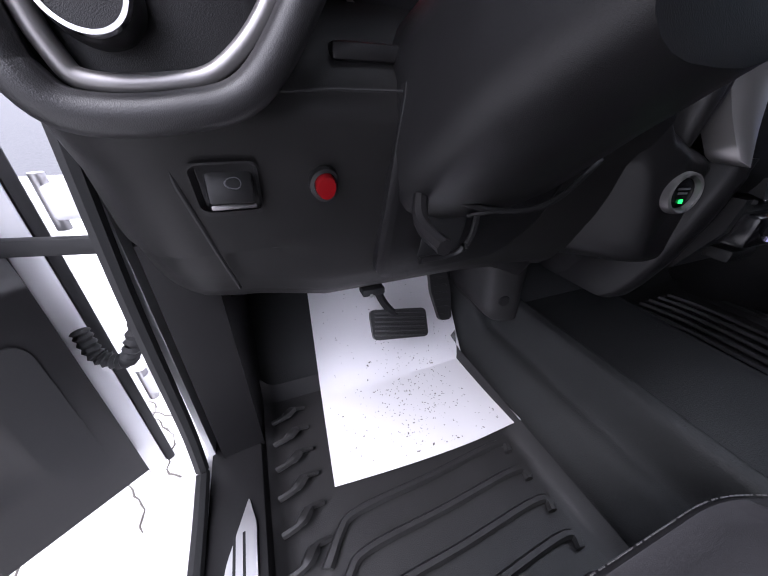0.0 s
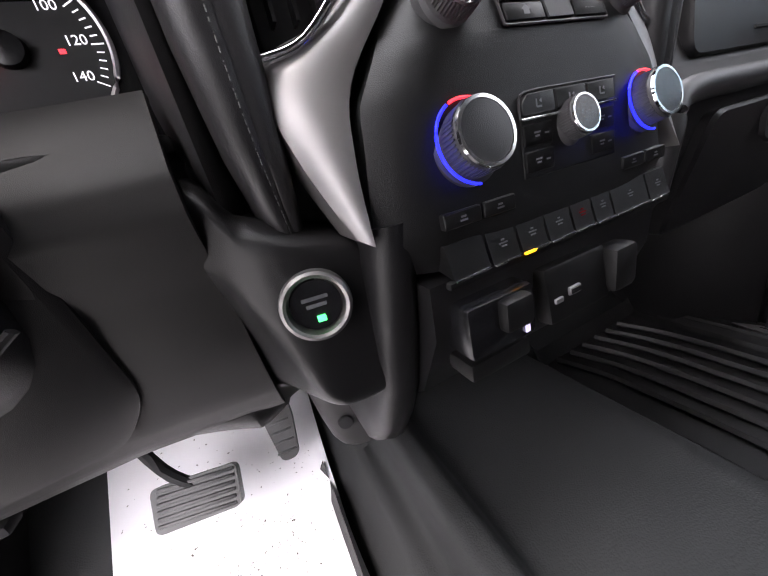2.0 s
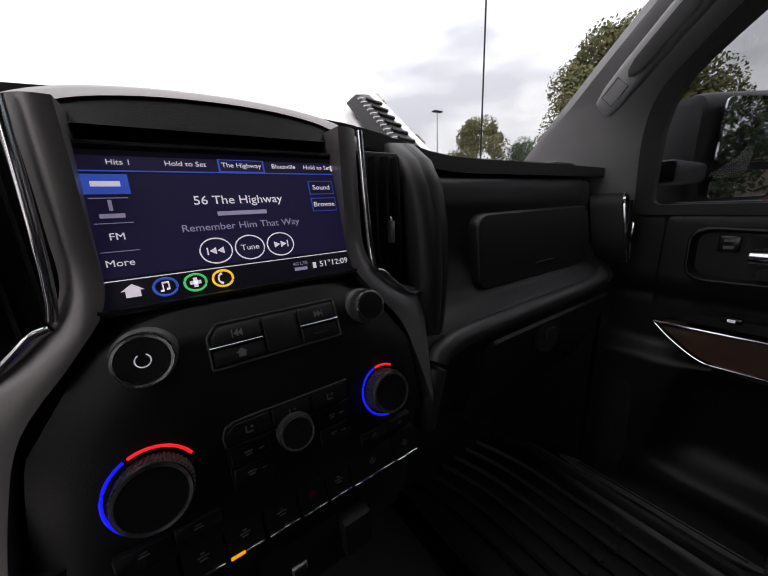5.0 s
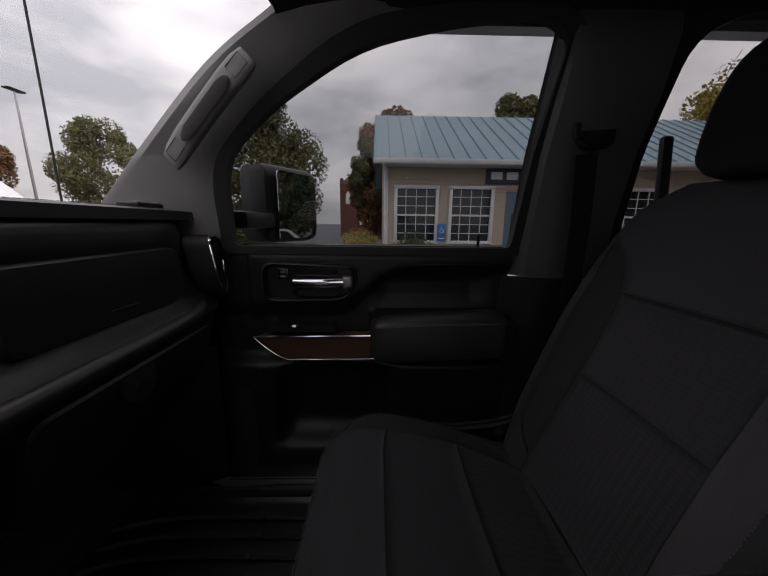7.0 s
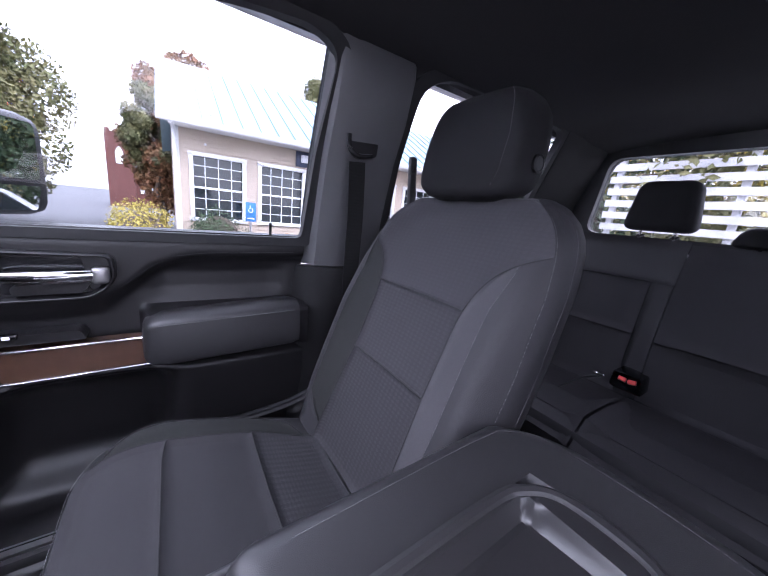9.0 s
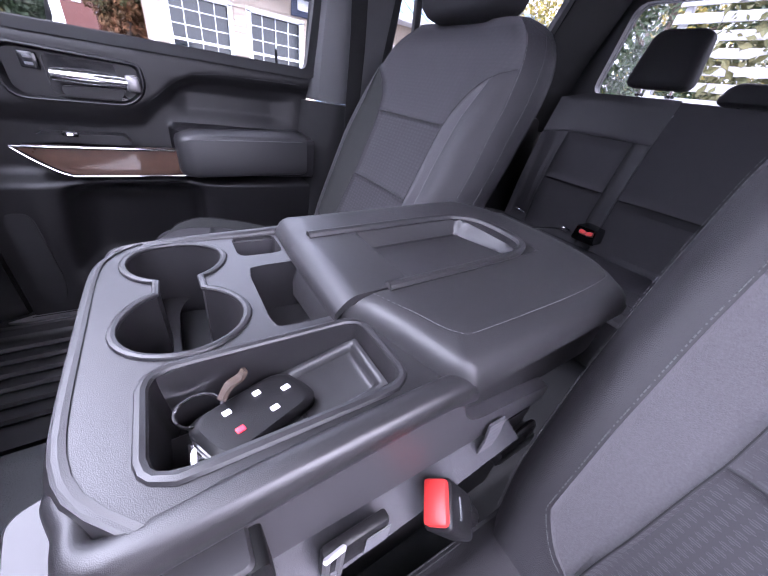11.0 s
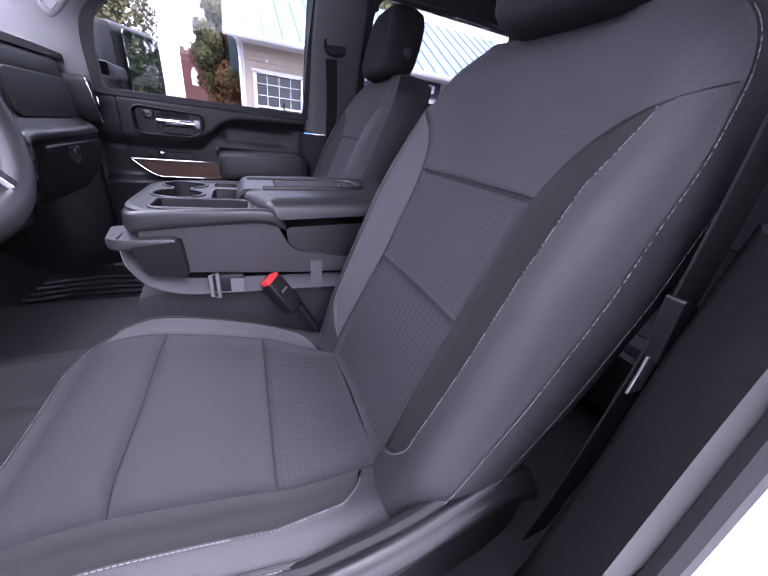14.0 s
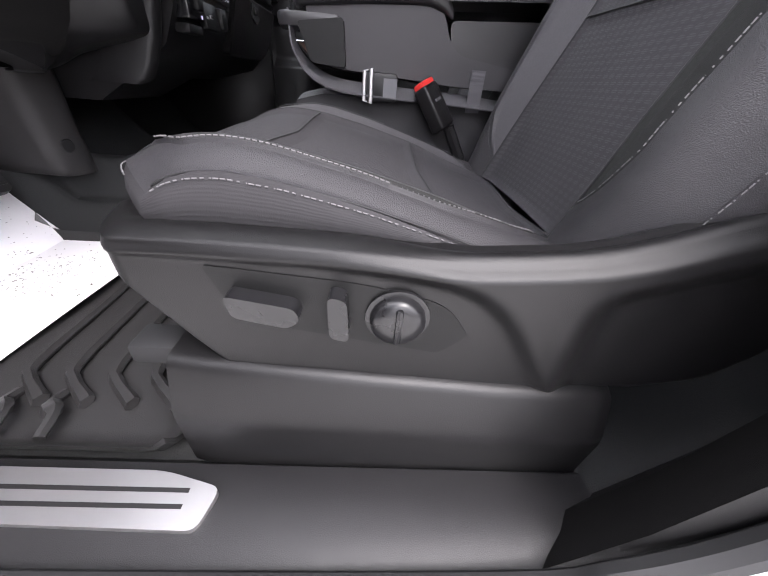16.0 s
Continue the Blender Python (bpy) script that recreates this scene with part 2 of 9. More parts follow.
M_BLUE = light_material("blue_light_ring", (0.006, 0.010, 1.0), 1.0)
M_REDLT = light_material("red_light_ring", (1.0, 0.02, 0.03), 0.8)
M_GREEN = light_material("green_led", (0.02, 1.0, 0.16), 0.7)
M_AMBER = light_material("amber_led", (1.0, 0.42, 0.01), 0.7)
M_PRINT = light_material("white_lit_print", (0.72, 0.72, 0.78), 0.32)
M_DIMPRINT = material("grey_print", (0.11, 0.11, 0.12), 0.6)
M_SCREEN = light_material("screen_blue", (0.016, 0.013, 0.056), 0.28)
M_SCRDARK = light_material("screen_black", (0.004, 0.004, 0.008), 0.6)
M_SCRTXT = light_material("screen_white", (0.85, 0.83, 0.95), 0.5)
M_SCRDIM = light_material("screen_grey", (0.40, 0.37, 0.58), 0.35)
M_SCRBLUE = light_material("screen_line_blue", (0.04, 0.10, 0.55), 0.55)
M_SCRGREEN = light_material("screen_icon_green", (0.04, 0.45, 0.12), 0.9)
M_SCRYEL = light_material("screen_icon_yellow", (0.85, 0.55, 0.03), 0.8)


# ---- mesh helpers ----
def part(name, bm, mat, parent=None, label="", smooth=True, angle=40.0):
    me = bpy.data.meshes.new(name)
    bmesh.ops.recalc_face_normals(bm, faces=bm.faces)
    for f in bm.faces:
        f.smooth = smooth
    if smooth:
        lim = radians(angle)
        for e in bm.edges:
            if len(e.link_faces) == 2 and e.calc_face_angle(0) > lim:
                e.smooth = False
    bm.to_mesh(me)
    bm.free()
    me.materials.append(mat)
    ob = new(name, me)
    if parent is not None:
        ob.parent = parent
    if label:
        tagged(ob, label)
    return ob


def thing(name, label, category, group="", kind=""):
    return tagged(new(name), label, category, group, kind)


def bevel(bm, w, seg=2, ang=35.0):
    if w > 0:
        ed = [e for e in bm.edges if len(e.link_faces) == 2 and e.calc_face_angle(0) > radians(ang)]
        bmesh.ops.bevel(bm, geom=ed, offset=w, segments=seg, profile=0.5, affect="EDGES", clamp_overlap=True)
    return bm


def xform(bm, m):
    bmesh.ops.transform(bm, matrix=m, verts=bm.verts)
    return bm


def box(c, s, bev=0.0, seg=2, m=None):
    bm = bmesh.new()
    bmesh.ops.create_cube(bm, size=1.0)
    bmesh.ops.scale(bm, vec=s, verts=bm.verts)
    bevel(bm, bev, seg)
    if m is not None:
        xform(bm, m)
    bmesh.ops.translate(bm, vec=c, verts=bm.verts)
    return bm


def loft(loops, closed=True, caps=True):
    """Skin rows of points; closed: each row is a ring."""
    bm = bmesh.new()
    rows = [[bm.verts.new(p) for p in lp] for lp in loops]
    n = len(rows[0])
    for a, b in zip(rows, rows[1:]):
        for i in range(n if closed else n - 1):
            j = (i + 1) % n
            try:
                bm.faces.new((a[i], a[j], b[j], b[i]))
            except ValueError:
                pass
    if closed and caps:
        bm.faces.new(rows[0])
        bm.faces.new(rows[-1][::-1])
    return bm


def prism(outline, axis, a, b, bev=0.0, seg=2):
    """A flat outline (two coordinates) drawn out along an axis from a to b."""
    def pt(u, v, w):
        return {"x": (w, u, v), "y": (u, w, v), "z": (u, v, w)}[axis]
    bm = loft([[pt(u, v, a) for u, v in outline], [pt(u, v, b) for u, v in outline]])
    return bevel(bm, bev, seg)


def tube(pts, r, n=8, closed=False):
    pts = [Vector(p) for p in pts]
    loops, k = [], len(pts)
    for i, p in enumerate(pts):
        a, b = (pts[i - 1], pts[(i + 1) % k]) if closed else (pts[max(i - 1, 0)], pts[min(i + 1, k - 1)])
        d = (b - a).normalized()
        up = Vector((0, 0, 1)) if abs(d.z) < 0.9 else Vector((1, 0, 0))
        s = d.cross(up).normalized()
        u = s.cross(d)
        rr = r[i] if isinstance(r, (list, tuple)) else r
        loops.append([p + rr * (math.cos(q) * s + math.sin(q) * u) for q in (2 * math.pi * j / n for j in range(n))])
    if closed:
        loops.append(loops[0])
        bm = loft(loops, caps=False)
        bmesh.ops.remove_doubles(bm, verts=bm.verts, dist=1e-6)
        return bm
    return loft(loops)


def lathe(profile, m, n=40):
    """A profile of (radius, height) turned round local z, then placed by m."""
    loops = [[(r * math.cos(2 * math.pi * j / n), r * math.sin(2 * math.pi * j / n), h) for j in range(n)] for r, h in profile]
    return xform(loft(loops), m)


def join(*bms):
    out = bmesh.new()
    for b in bms:
        me = bpy.data.meshes.new("join")
        b.to_mesh(me)
        b.free()
        out.from_mesh(me)
        bpy.data.meshes.remove(me)
    return out


def smooth_line(pts, n=8, closed=False):
    """A rounded line through the points."""
    pts, out = [Vector(p) for p in pts], []
    k = len(pts)
    for i in range(k if closed else k - 1):
        p0, p1, p2, p3 = [pts[(i + d) % k] if closed else pts[min(max(i + d, 0), k - 1)] for d in (-1, 0, 1, 2)]
        for j in range(n):
            t = j / n
            out.append(0.5 * (2 * p1 + (p2 - p0) * t + (2 * p0 - 5 * p1 + 4 * p2 - p3) * t * t + (3 * p1 - p0 - 3 * p2 + p3) * t ** 3))
    return out if closed else out + [pts[-1]]


def rounded(pts, r, n=5):
    """A closed flat outline with its corners rounded."""
    out, k = [], len(pts)
    for i in range(k):
        a, p, b = Vector(pts[i - 1]), Vector(pts[i]), Vector(pts[(i + 1) % k])
        rr = r[i] if isinstance(r, (list, tuple)) else r
        rr = min(rr, (a - p).length * 0.49, (b - p).length * 0.49)
        s, e = p + (a - p).normalized() * rr, p + (b - p).normalized() * rr
        for j in range(n + 1):
            t = j / n
            q = (1 - t) ** 2 * s + 2 * t * (1 - t) * p + t * t * e
            out.append(tuple(q))
    return out


def stitches(pts, step=0.0065, length=0.0042, r=0.0008):
    """Short raised thread bars along a line."""
    pts = [Vector(p) for p in pts]
    bm, left = bmesh.new(), 0.0
    vs, fs = [], []
    for a, b in zip(pts, pts[1:]):
        d, L = (b - a).normalized(), (b - a).length
        s = left
        up = Vector((0, 0, 1)) if abs(d.z) < 0.9 else Vector((1, 0, 0))
        side = d.cross(up).normalized() * r
        u = side.cross(d).normalized() * r
        while s < L:
            p, q = a + d * s, a + d * min(s + length, L)
            i = len(vs)
            vs += [p + side, p + u, p - side, p - u, q + side, q + u, q - side, q - u]
            fs += [(i + x, i + (x + 1) % 4, i + 4 + (x + 1) % 4, i + 4 + x) for x in range(4)] + [(i, i + 1, i + 2, i + 3), (i + 4, i + 5, i + 6, i + 7)]
            s += step
        left = s - L
    vv = [bm.verts.new(v) for v in vs]
    for f in fs:
        bm.faces.new([vv[x] for x in f])
    return bm


def patch(fn, nu, nv):
    """An open sheet over u, v in 0..1."""
    return loft([[fn(i / nu, j / nv) for i in range(nu + 1)] for j in range(nv + 1)], closed=False)


def slab(fn, nu, nv, thick):
    """A sheet with thickness: fn(u, v) is its face; thick: the vector to its back."""
    tv = Vector(thick)
    bm = patch(fn, nu, nv)
    ring = [e for e in bm.edges if len(e.link_faces) == 1]
    g = bmesh.ops.extrude_face_region(bm, geom=list(bm.faces))
    bmesh.ops.translate(bm, vec=tv, verts=[v for v in g["geom"] if isinstance(v, bmesh.types.BMVert)])
    return bm


def text_part(name, body, size, m, mat, parent, align="CENTER"):
    cu = bpy.data.curves.new(name, "FONT")
    cu.body, cu.size, cu.align_x, cu.align_y, cu.extrude = body, size, align, "CENTER", 0.0001
    cu.resolution_u = 3
    tmp = new(name, cu)
    dg = bpy.context.evaluated_depsgraph_get()
    me = bpy.data.meshes.new_from_object(tmp.evaluated_get(dg))
    bpy.data.objects.remove(tmp)
    bpy.data.curves.remove(cu)
    me.materials.clear()
    me.materials.append(mat)
    me.transform(m)
    ob = new(name, me)
    ob.parent = parent
    return ob


def frame_of(origin, right, up):
    """A pose whose local x and y lie along right and up."""
    x, y = Vector(right).normalized(), Vector(up)
    y = (y - x * y.dot(x)).normalized()
    z = x.cross(y)
    return Matrix(((x.x, y.x, z.x, origin[0]), (x.y, y.y, z.y, origin[1]), (x.z, y.z, z.z, origin[2]), (0, 0, 0, 1)))


def fit_axes(ob, xs=(), ys=(), zs=(), only=(), skip=()):
    """Stretch a thing along its axes: each table pairs drawn places with ones that fit the camera's view."""
    todo = [ob] if ob.type == "MESH" and not only else []
    for c in ob.children:
        if (not only or c.name.split(".")[0] in only) and c.name.split(".")[0] not in skip:
            todo += [c, *c.children_recursive]
    for o in {q for q in todo if q.type == "MESH"}:
        n = len(o.data.vertices)
        co = np.empty(n * 3)
        o.data.vertices.foreach_get("co", co)
        co = co.reshape(n, 3)
        for a, tab in enumerate((xs, ys, zs)):
            if tab:
                p, q = np.array([r[0] for r in tab], float), np.array([r[1] for r in tab], float)
                v = co[:, a]
                out = np.interp(v, p, q)
                out = np.where(v < p[0], q[0] + v - p[0], np.where(v > p[-1], q[-1] + v - p[-1], out))
                co[:, a] = out
        o.data.vertices.foreach_set("co", co.ravel())
        o.data.update()


def shift(ob, v, only=()):
    fit_axes(ob, [(0, v[0])], [(0, v[1])], [(0, v[2])], only)


def lerp(a, b, t):
    return a + (b - a) * t


def curve1(tab, x):
    """Straight-line table of (x, y)."""
    return float(np.interp(x, [p[0] for p in tab], [p[1] for p in tab]))


def curve2(tab, x, h=0.03):
    """The same table with its corners rounded over a width h."""
    return sum(curve1(tab, x + h * q) * k for q, k in ((-1, 1), (-0.5, 2), (0, 3), (0.5, 2), (1, 1))) / 9.0


# ---- cab shell ----
def side_x(z):
    """Inner side of the cab at a height."""
    return curve1([(0.0, 0.82), (0.5, 0.83), (0.78, 0.81), (1.0, 0.755), (1.2, 0.675), (1.3, 0.64)], z)


def floor_z(x, y):
    toe = 0.045 + max(0.0, y - 0.28) * 1.05
    if y > -0.95:
        hump = curve1([(-0.205, 0.0), (-0.192, 0.010), (-0.150, 0.078), (-0.138, 0.086), (-0.120, 0.090), (-0.112, 0.099), (-0.099, 0.165), (-0.092, 0.178), (-0.068, 0.181), (-0.058, 0.172), (-0.046, 0.150), (-0.03, 0.146), (0.235, 0.146), (0.262, 0.140), (0.285, 0.105), (0.31, 0.03), (0.33, 0.0)], x + 0.03)
    else:
        hump = 0.05 * (1 - min(1.0, max(0.0, abs(x) - 0.2) / 0.1)) + 0.02
    return min(0.42, toe) + hump


floor = part("floor", slab(lambda u, v: (lerp(-0.84, 0.84, u), lerp(-2.02, 0.60, v), floor_z(lerp(-0.84, 0.84, u), lerp(-2.02, 0.60, v))), 300, 40, (0, 0, -0.06)), M_VFLOOR)
tagged(floor, "dark grey textured vinyl truck floor with raised centre hump", "floor", kind="structure")
firewall = part("firewall", box((0, 0.64, 0.45), (1.6, 0.04, 0.9)), M_DEEP)
tagged(firewall, "black firewall panel ahead of the footwells", "wall", kind="structure")

def roof_fn(u, v):
    x, y = lerp(-0.70, 0.70, u), lerp(-2.00, -0.21, v)
    z = 1.285 - 0.05 * abs(2 * u - 1) ** 3 - 0.03 * max(0, (v - 0.85) / 0.15) ** 2 - 0.05 * max(0, (0.12 - v) / 0.12)
    return (x, y, z)


ceiling = part("ceiling", slab(roof_fn, 30, 30, (0, 0, 0.06)), M_HEAD)
tagged(ceiling, "dark charcoal cloth headliner of the truck cab", "ceiling", kind="structure")
roof_skin = part("roof", slab(lambda u, v: (lerp(-0.74, 0.74, u), lerp(-2.06, -0.16, v), 1.38 - 0.06 * abs(2 * u - 1) ** 3), 16, 12, (0, 0, 0.02)), M_WHITE)
tagged(roof_skin, "white painted truck roof above the cab", "roof", kind="structure")

WIN = [(-0.025, 0.778), (-0.035, 0.92), (-0.055, 0.990), (-0.170, 1.082), (-0.365, 1.184), (-0.555, 1.219), (-0.715, 1.231), (-0.778, 1.205), (-0.762, 1.0), (-0.752, 0.778)]
RWIN = [(-1.03, 0.80), (-1.02, 1.05), (-1.022, 1.20), (-1.10, 1.242), (-1.50, 1.246), (-1.72, 1.240), (-1.715, 1.05), (-1.70, 0.82)]


def side_ring(inner, outer, out0, thick, sgn):
    """A frame between two outlines (y, z) that follows the side of the cab."""
    a = [(sgn * (side_x(z) + out0), y, z) for y, z in inner]
    b = [(sgn * (side_x(z) + out0), y, z) for y, z in outer]
    c = [(p[0] + sgn * thick, p[1], p[2]) for p in b]
    d = [(p[0] + sgn * thick, p[1], p[2]) for p in a]
    bm = loft([a, b, c, d, a], caps=False)
    bmesh.ops.remove_doubles(bm, verts=bm.verts, dist=1e-6)
    return bm


def grow(outline, d):
    n, out = len(outline), []
    cy, cz = sum(p[0] for p in outline) / n, sum(p[1] for p in outline) / n
    for y, z in outline:
        v = Vector((y - cy, z - cz))
        v = v.normalized() * (v.length + d)
        out.append((cy + v.x, cz + v.y))
    return out


def pane_bm(outline, out, sgn, thick=0.004):
    a = [(sgn * (side_x(z) + out), y, z) for y, z in outline]
    b = [(p[0] + sgn * thick, p[1], p[2]) for p in a]
    return loft([a, b])


WINS, RWINS = rounded(WIN, [0.02, 0.03, 0.06, 0.1, 0.08, 0.06, 0.05, 0.035, 0.06, 0.02], 4), rounded(RWIN, [0.02, 0.06, 0.05, 0.08, 0.06, 0.04, 0.1, 0.02], 4)


# A pillars and windshield
def a_pillar(sgn, name, label):
    ws = smooth_line([(0.79, 0.36, 0.80), (0.770, 0.265, 0.89), (0.737, 0.140, 1.00), (0.700, -0.04, 1.155), (0.650, -0.190, 1.226), (0.620, -0.30, 1.276)], 5)
    wi = smooth_line([(0.825, 0.00, 0.77), (0.805, -0.020, 0.88), (0.785, -0.045, 0.99), (0.742, -0.165, 1.09), (0.700, -0.365, 1.195), (0.690, -0.50, 1.240)], 5)
    loops = []
    for a, b in zip(ws, wi):
        m = (a + b) / 2
        inn = Vector((-0.018, -0.005, -0.004))
        out = Vector((0.05, 0.02, 0.01))
        ring = [a, a * 0.8 + m * 0.2 + inn * 0.75, m + inn, b * 0.8 + m * 0.2 + inn * 0.7, b, b + out, a + out]
        loops.append([(sgn * p.x, p.y, p.z) for p in ring])
    ob = part(name, loft(loops), M_PILLAR)
    return tagged(ob, label, "pillar", kind="structure")


pillar_ar = a_pillar(1, "pillar_trim_front_passenger", "grey plastic windshield pillar trim with grab handle")
pillar_al = a_pillar(-1, "pillar_trim_front_driver", "grey plastic windshield pillar trim beside the driver")
windshield = part("window_1", slab(lambda u, v: (lerp(-0.77, 0.77, u) * lerp(1.02, 0.86, v), lerp(0.60, -0.20, v) - 0.22 * abs(2 * u - 1) ** 2 * (1 - v * 0.9), lerp(0.83, 1.275, v) - 0.02 * abs(2 * u - 1) ** 2), 20, 10, (0, 0.003, 0.003)), M_GLASS, smooth=True)
tagged(windshield, "clear curved windshield glass", "window", kind="structure")
windshield.visible_shadow = False


header = part("windshield_header", loft([[(x, -0.150 - 0.05 * (abs(x) / 0.68) ** 2 + dy, 1.262 + dz - 0.028 * (abs(x) / 0.68) ** 2) for dy, dz in ((0.0, 0.004), (-0.035, -0.004), (-0.085, 0.002), (-0.10, 0.05), (0.0, 0.06))] for x in np.linspace(-0.69, 0.69, 17)]), M_HEAD)
tagged(header, "dark cloth covered header above the windshield", "trim", kind="structure")


def body_side(sgn):
    """B and C pillar trims, sill and upper rails of one side."""
    nm = "passenger" if sgn > 0 else "driver"
    low = 0.700
    def sx(z, d=0.0):
        return sgn * (side_x(z) + d)
    rings = []
    for z in (0.06, 0.16, 0.25, 0.45, 0.60, low):
        y0 = curve1([(0.06, -0.60), (0.16, -0.66), (0.25, -0.69), (0.45, -0.70), (0.60, -0.725), (0.70, -0.765)], z) if sgn < 0 else curve1([(0.06, -0.62), (0.16, -0.69), (0.25, -0.705), (0.75, -0.755)], z)
        y1 = y0 - 0.10
        rings.append([(sx(z, 0.004), y0 + 0.006, z), (sx(z, -0.005), y0, z), (sx(z, -0.040), y0 - 0.030, z), (sx(z, -0.066), y1, z), (sx(z, -0.072), -0.99, z), (sx(z, 0.02), -1.01, z)])
    lowp = part("pillar_trim_lower_" + nm, loft(rings), M_MATTE)
    tagged(lowp, "black plastic lower door pillar cover", "pillar", kind="structure")
    rings = []
    for z in (low + 0.004, 0.85, 1.0, 1.10, 1.20, 1.26):
        y0 = -0.79 if sgn < 0 else -0.775
        y1 = y0 - (0.10 if sgn < 0 else 0.06)
        k = curve1([(1.14, 1.0), (1.22, 0.5), (1.27, -0.3)], z)
        rings.append([(sx(z, 0.02), y0 + 0.02, z), (sx(z, -0.005 * k), y0, z), (sx(z, -0.030 * k), y0 - 0.04 if sgn < 0 else y0 - 0.012, z), (sx(z, -0.050 * k), y1, z), (sx(z, -0.046 * k), -0.98, z), (sx(z, 0.02), -1.00, z)])
    # passenger cover takes the shaded copy, driver cover the lighter one
    upp = part("pillar_trim_upper_" + nm, loft(rings), M_PILLAR_SHADED if sgn > 0 else M_PILLAR)
    # added block, no real part: plugs a light leak behind the pillar
    part("header_seal", box((sgn * 0.73, -1.00, 1.235), (0.03, 0.11, 0.08), 0.006), M_SEAL, upp)
    tagged(upp, "grey plastic upper door pillar cover", "pillar", kind="structure")
    rings = []
    for z in (0.70, 0.85, 1.0, 1.12, 1.26):
        y0 = curve1([(0.7, -1.75), (1.2, -1.745)], z)
        rings.append([(sx(z, 0.02), y0 + 0.02, z), (sx(z, -0.015), y0, z), (sx(z, -0.04), -1.88, z), (sx(z, -0.08), -1.98, z), (sx(z, 0.02), -2.00, z)])
    cp = part("pillar_trim_rear_" + nm, loft(rings), M_MATTE)
    tagged(cp, "dark plastic rear cab pillar trim", "pillar", kind="structure")
    lq = part("quarter_panel_" + nm, box((sgn * 0.80, -1.87, 0.38), (0.08, 0.28, 0.75), 0.01), M_PLASTIC)
    tagged(lq, "black plastic rear cab side trim", "wall", kind="structure")
    # roof rail over the doors
    rail = smooth_line([(sgn * 0.645, -0.20, 1.270), (sgn * 0.665, -0.42, 1.268), (sgn * 0.67, -0.8, 1.276), (sgn * 0.67, -1.4, 1.280), (sgn * 0.67, -1.95, 1.272)], 6)
    rl = part("roof_rail_" + nm, tube(rail, 0.030, 10), M_HEAD)
    tagged(rl, "dark cloth covered roof rail above the doors", "trim", kind="structure")
    up = part("cant_rail_" + nm, box((sgn * 0.735, -1.12, 1.325), (0.07, 1.80, 0.15), 0.01), M_WHITE)
    tagged(up, "white painted roof side of the truck", "wall", kind="structure")


body_side(1)
body_side(-1)
BW = rounded([(-0.62, 0.880), (0.62, 0.880), (0.58, 1.185), (-0.58, 1.185)], 0.05, 4)
BO = rounded([(-0.82, 0.0), (0.82, 0.0), (0.68, 1.29), (-0.68, 1.29)], 0.02, 4)
rw = loft([[(x, -1.99, z) for x, z in BW], [(x, -1.99, z) for x, z in BO], [(x, -2.04, z) for x, z in BO], [(x, -2.04, z) for x, z in BW], [(x, -1.99, z) for x, z in BW]], caps=False)
bmesh.ops.remove_doubles(rw, verts=rw.verts, dist=1e-6)
wall_back = part("wall_back", rw, M_PLASTIC)
tagged(wall_back, "black trimmed rear wall of the cab around its window", "wall", kind="structure")
rear_glass = part("window_2", loft([[(x, -2.015, z) for x, z in BW], [(x, -2.019, z) for x, z in BW]]), M_PRIVACY)
tagged(rear_glass, "clear rear window of the truck cab", "window", kind="structure")
rear_glass.visible_shadow = False


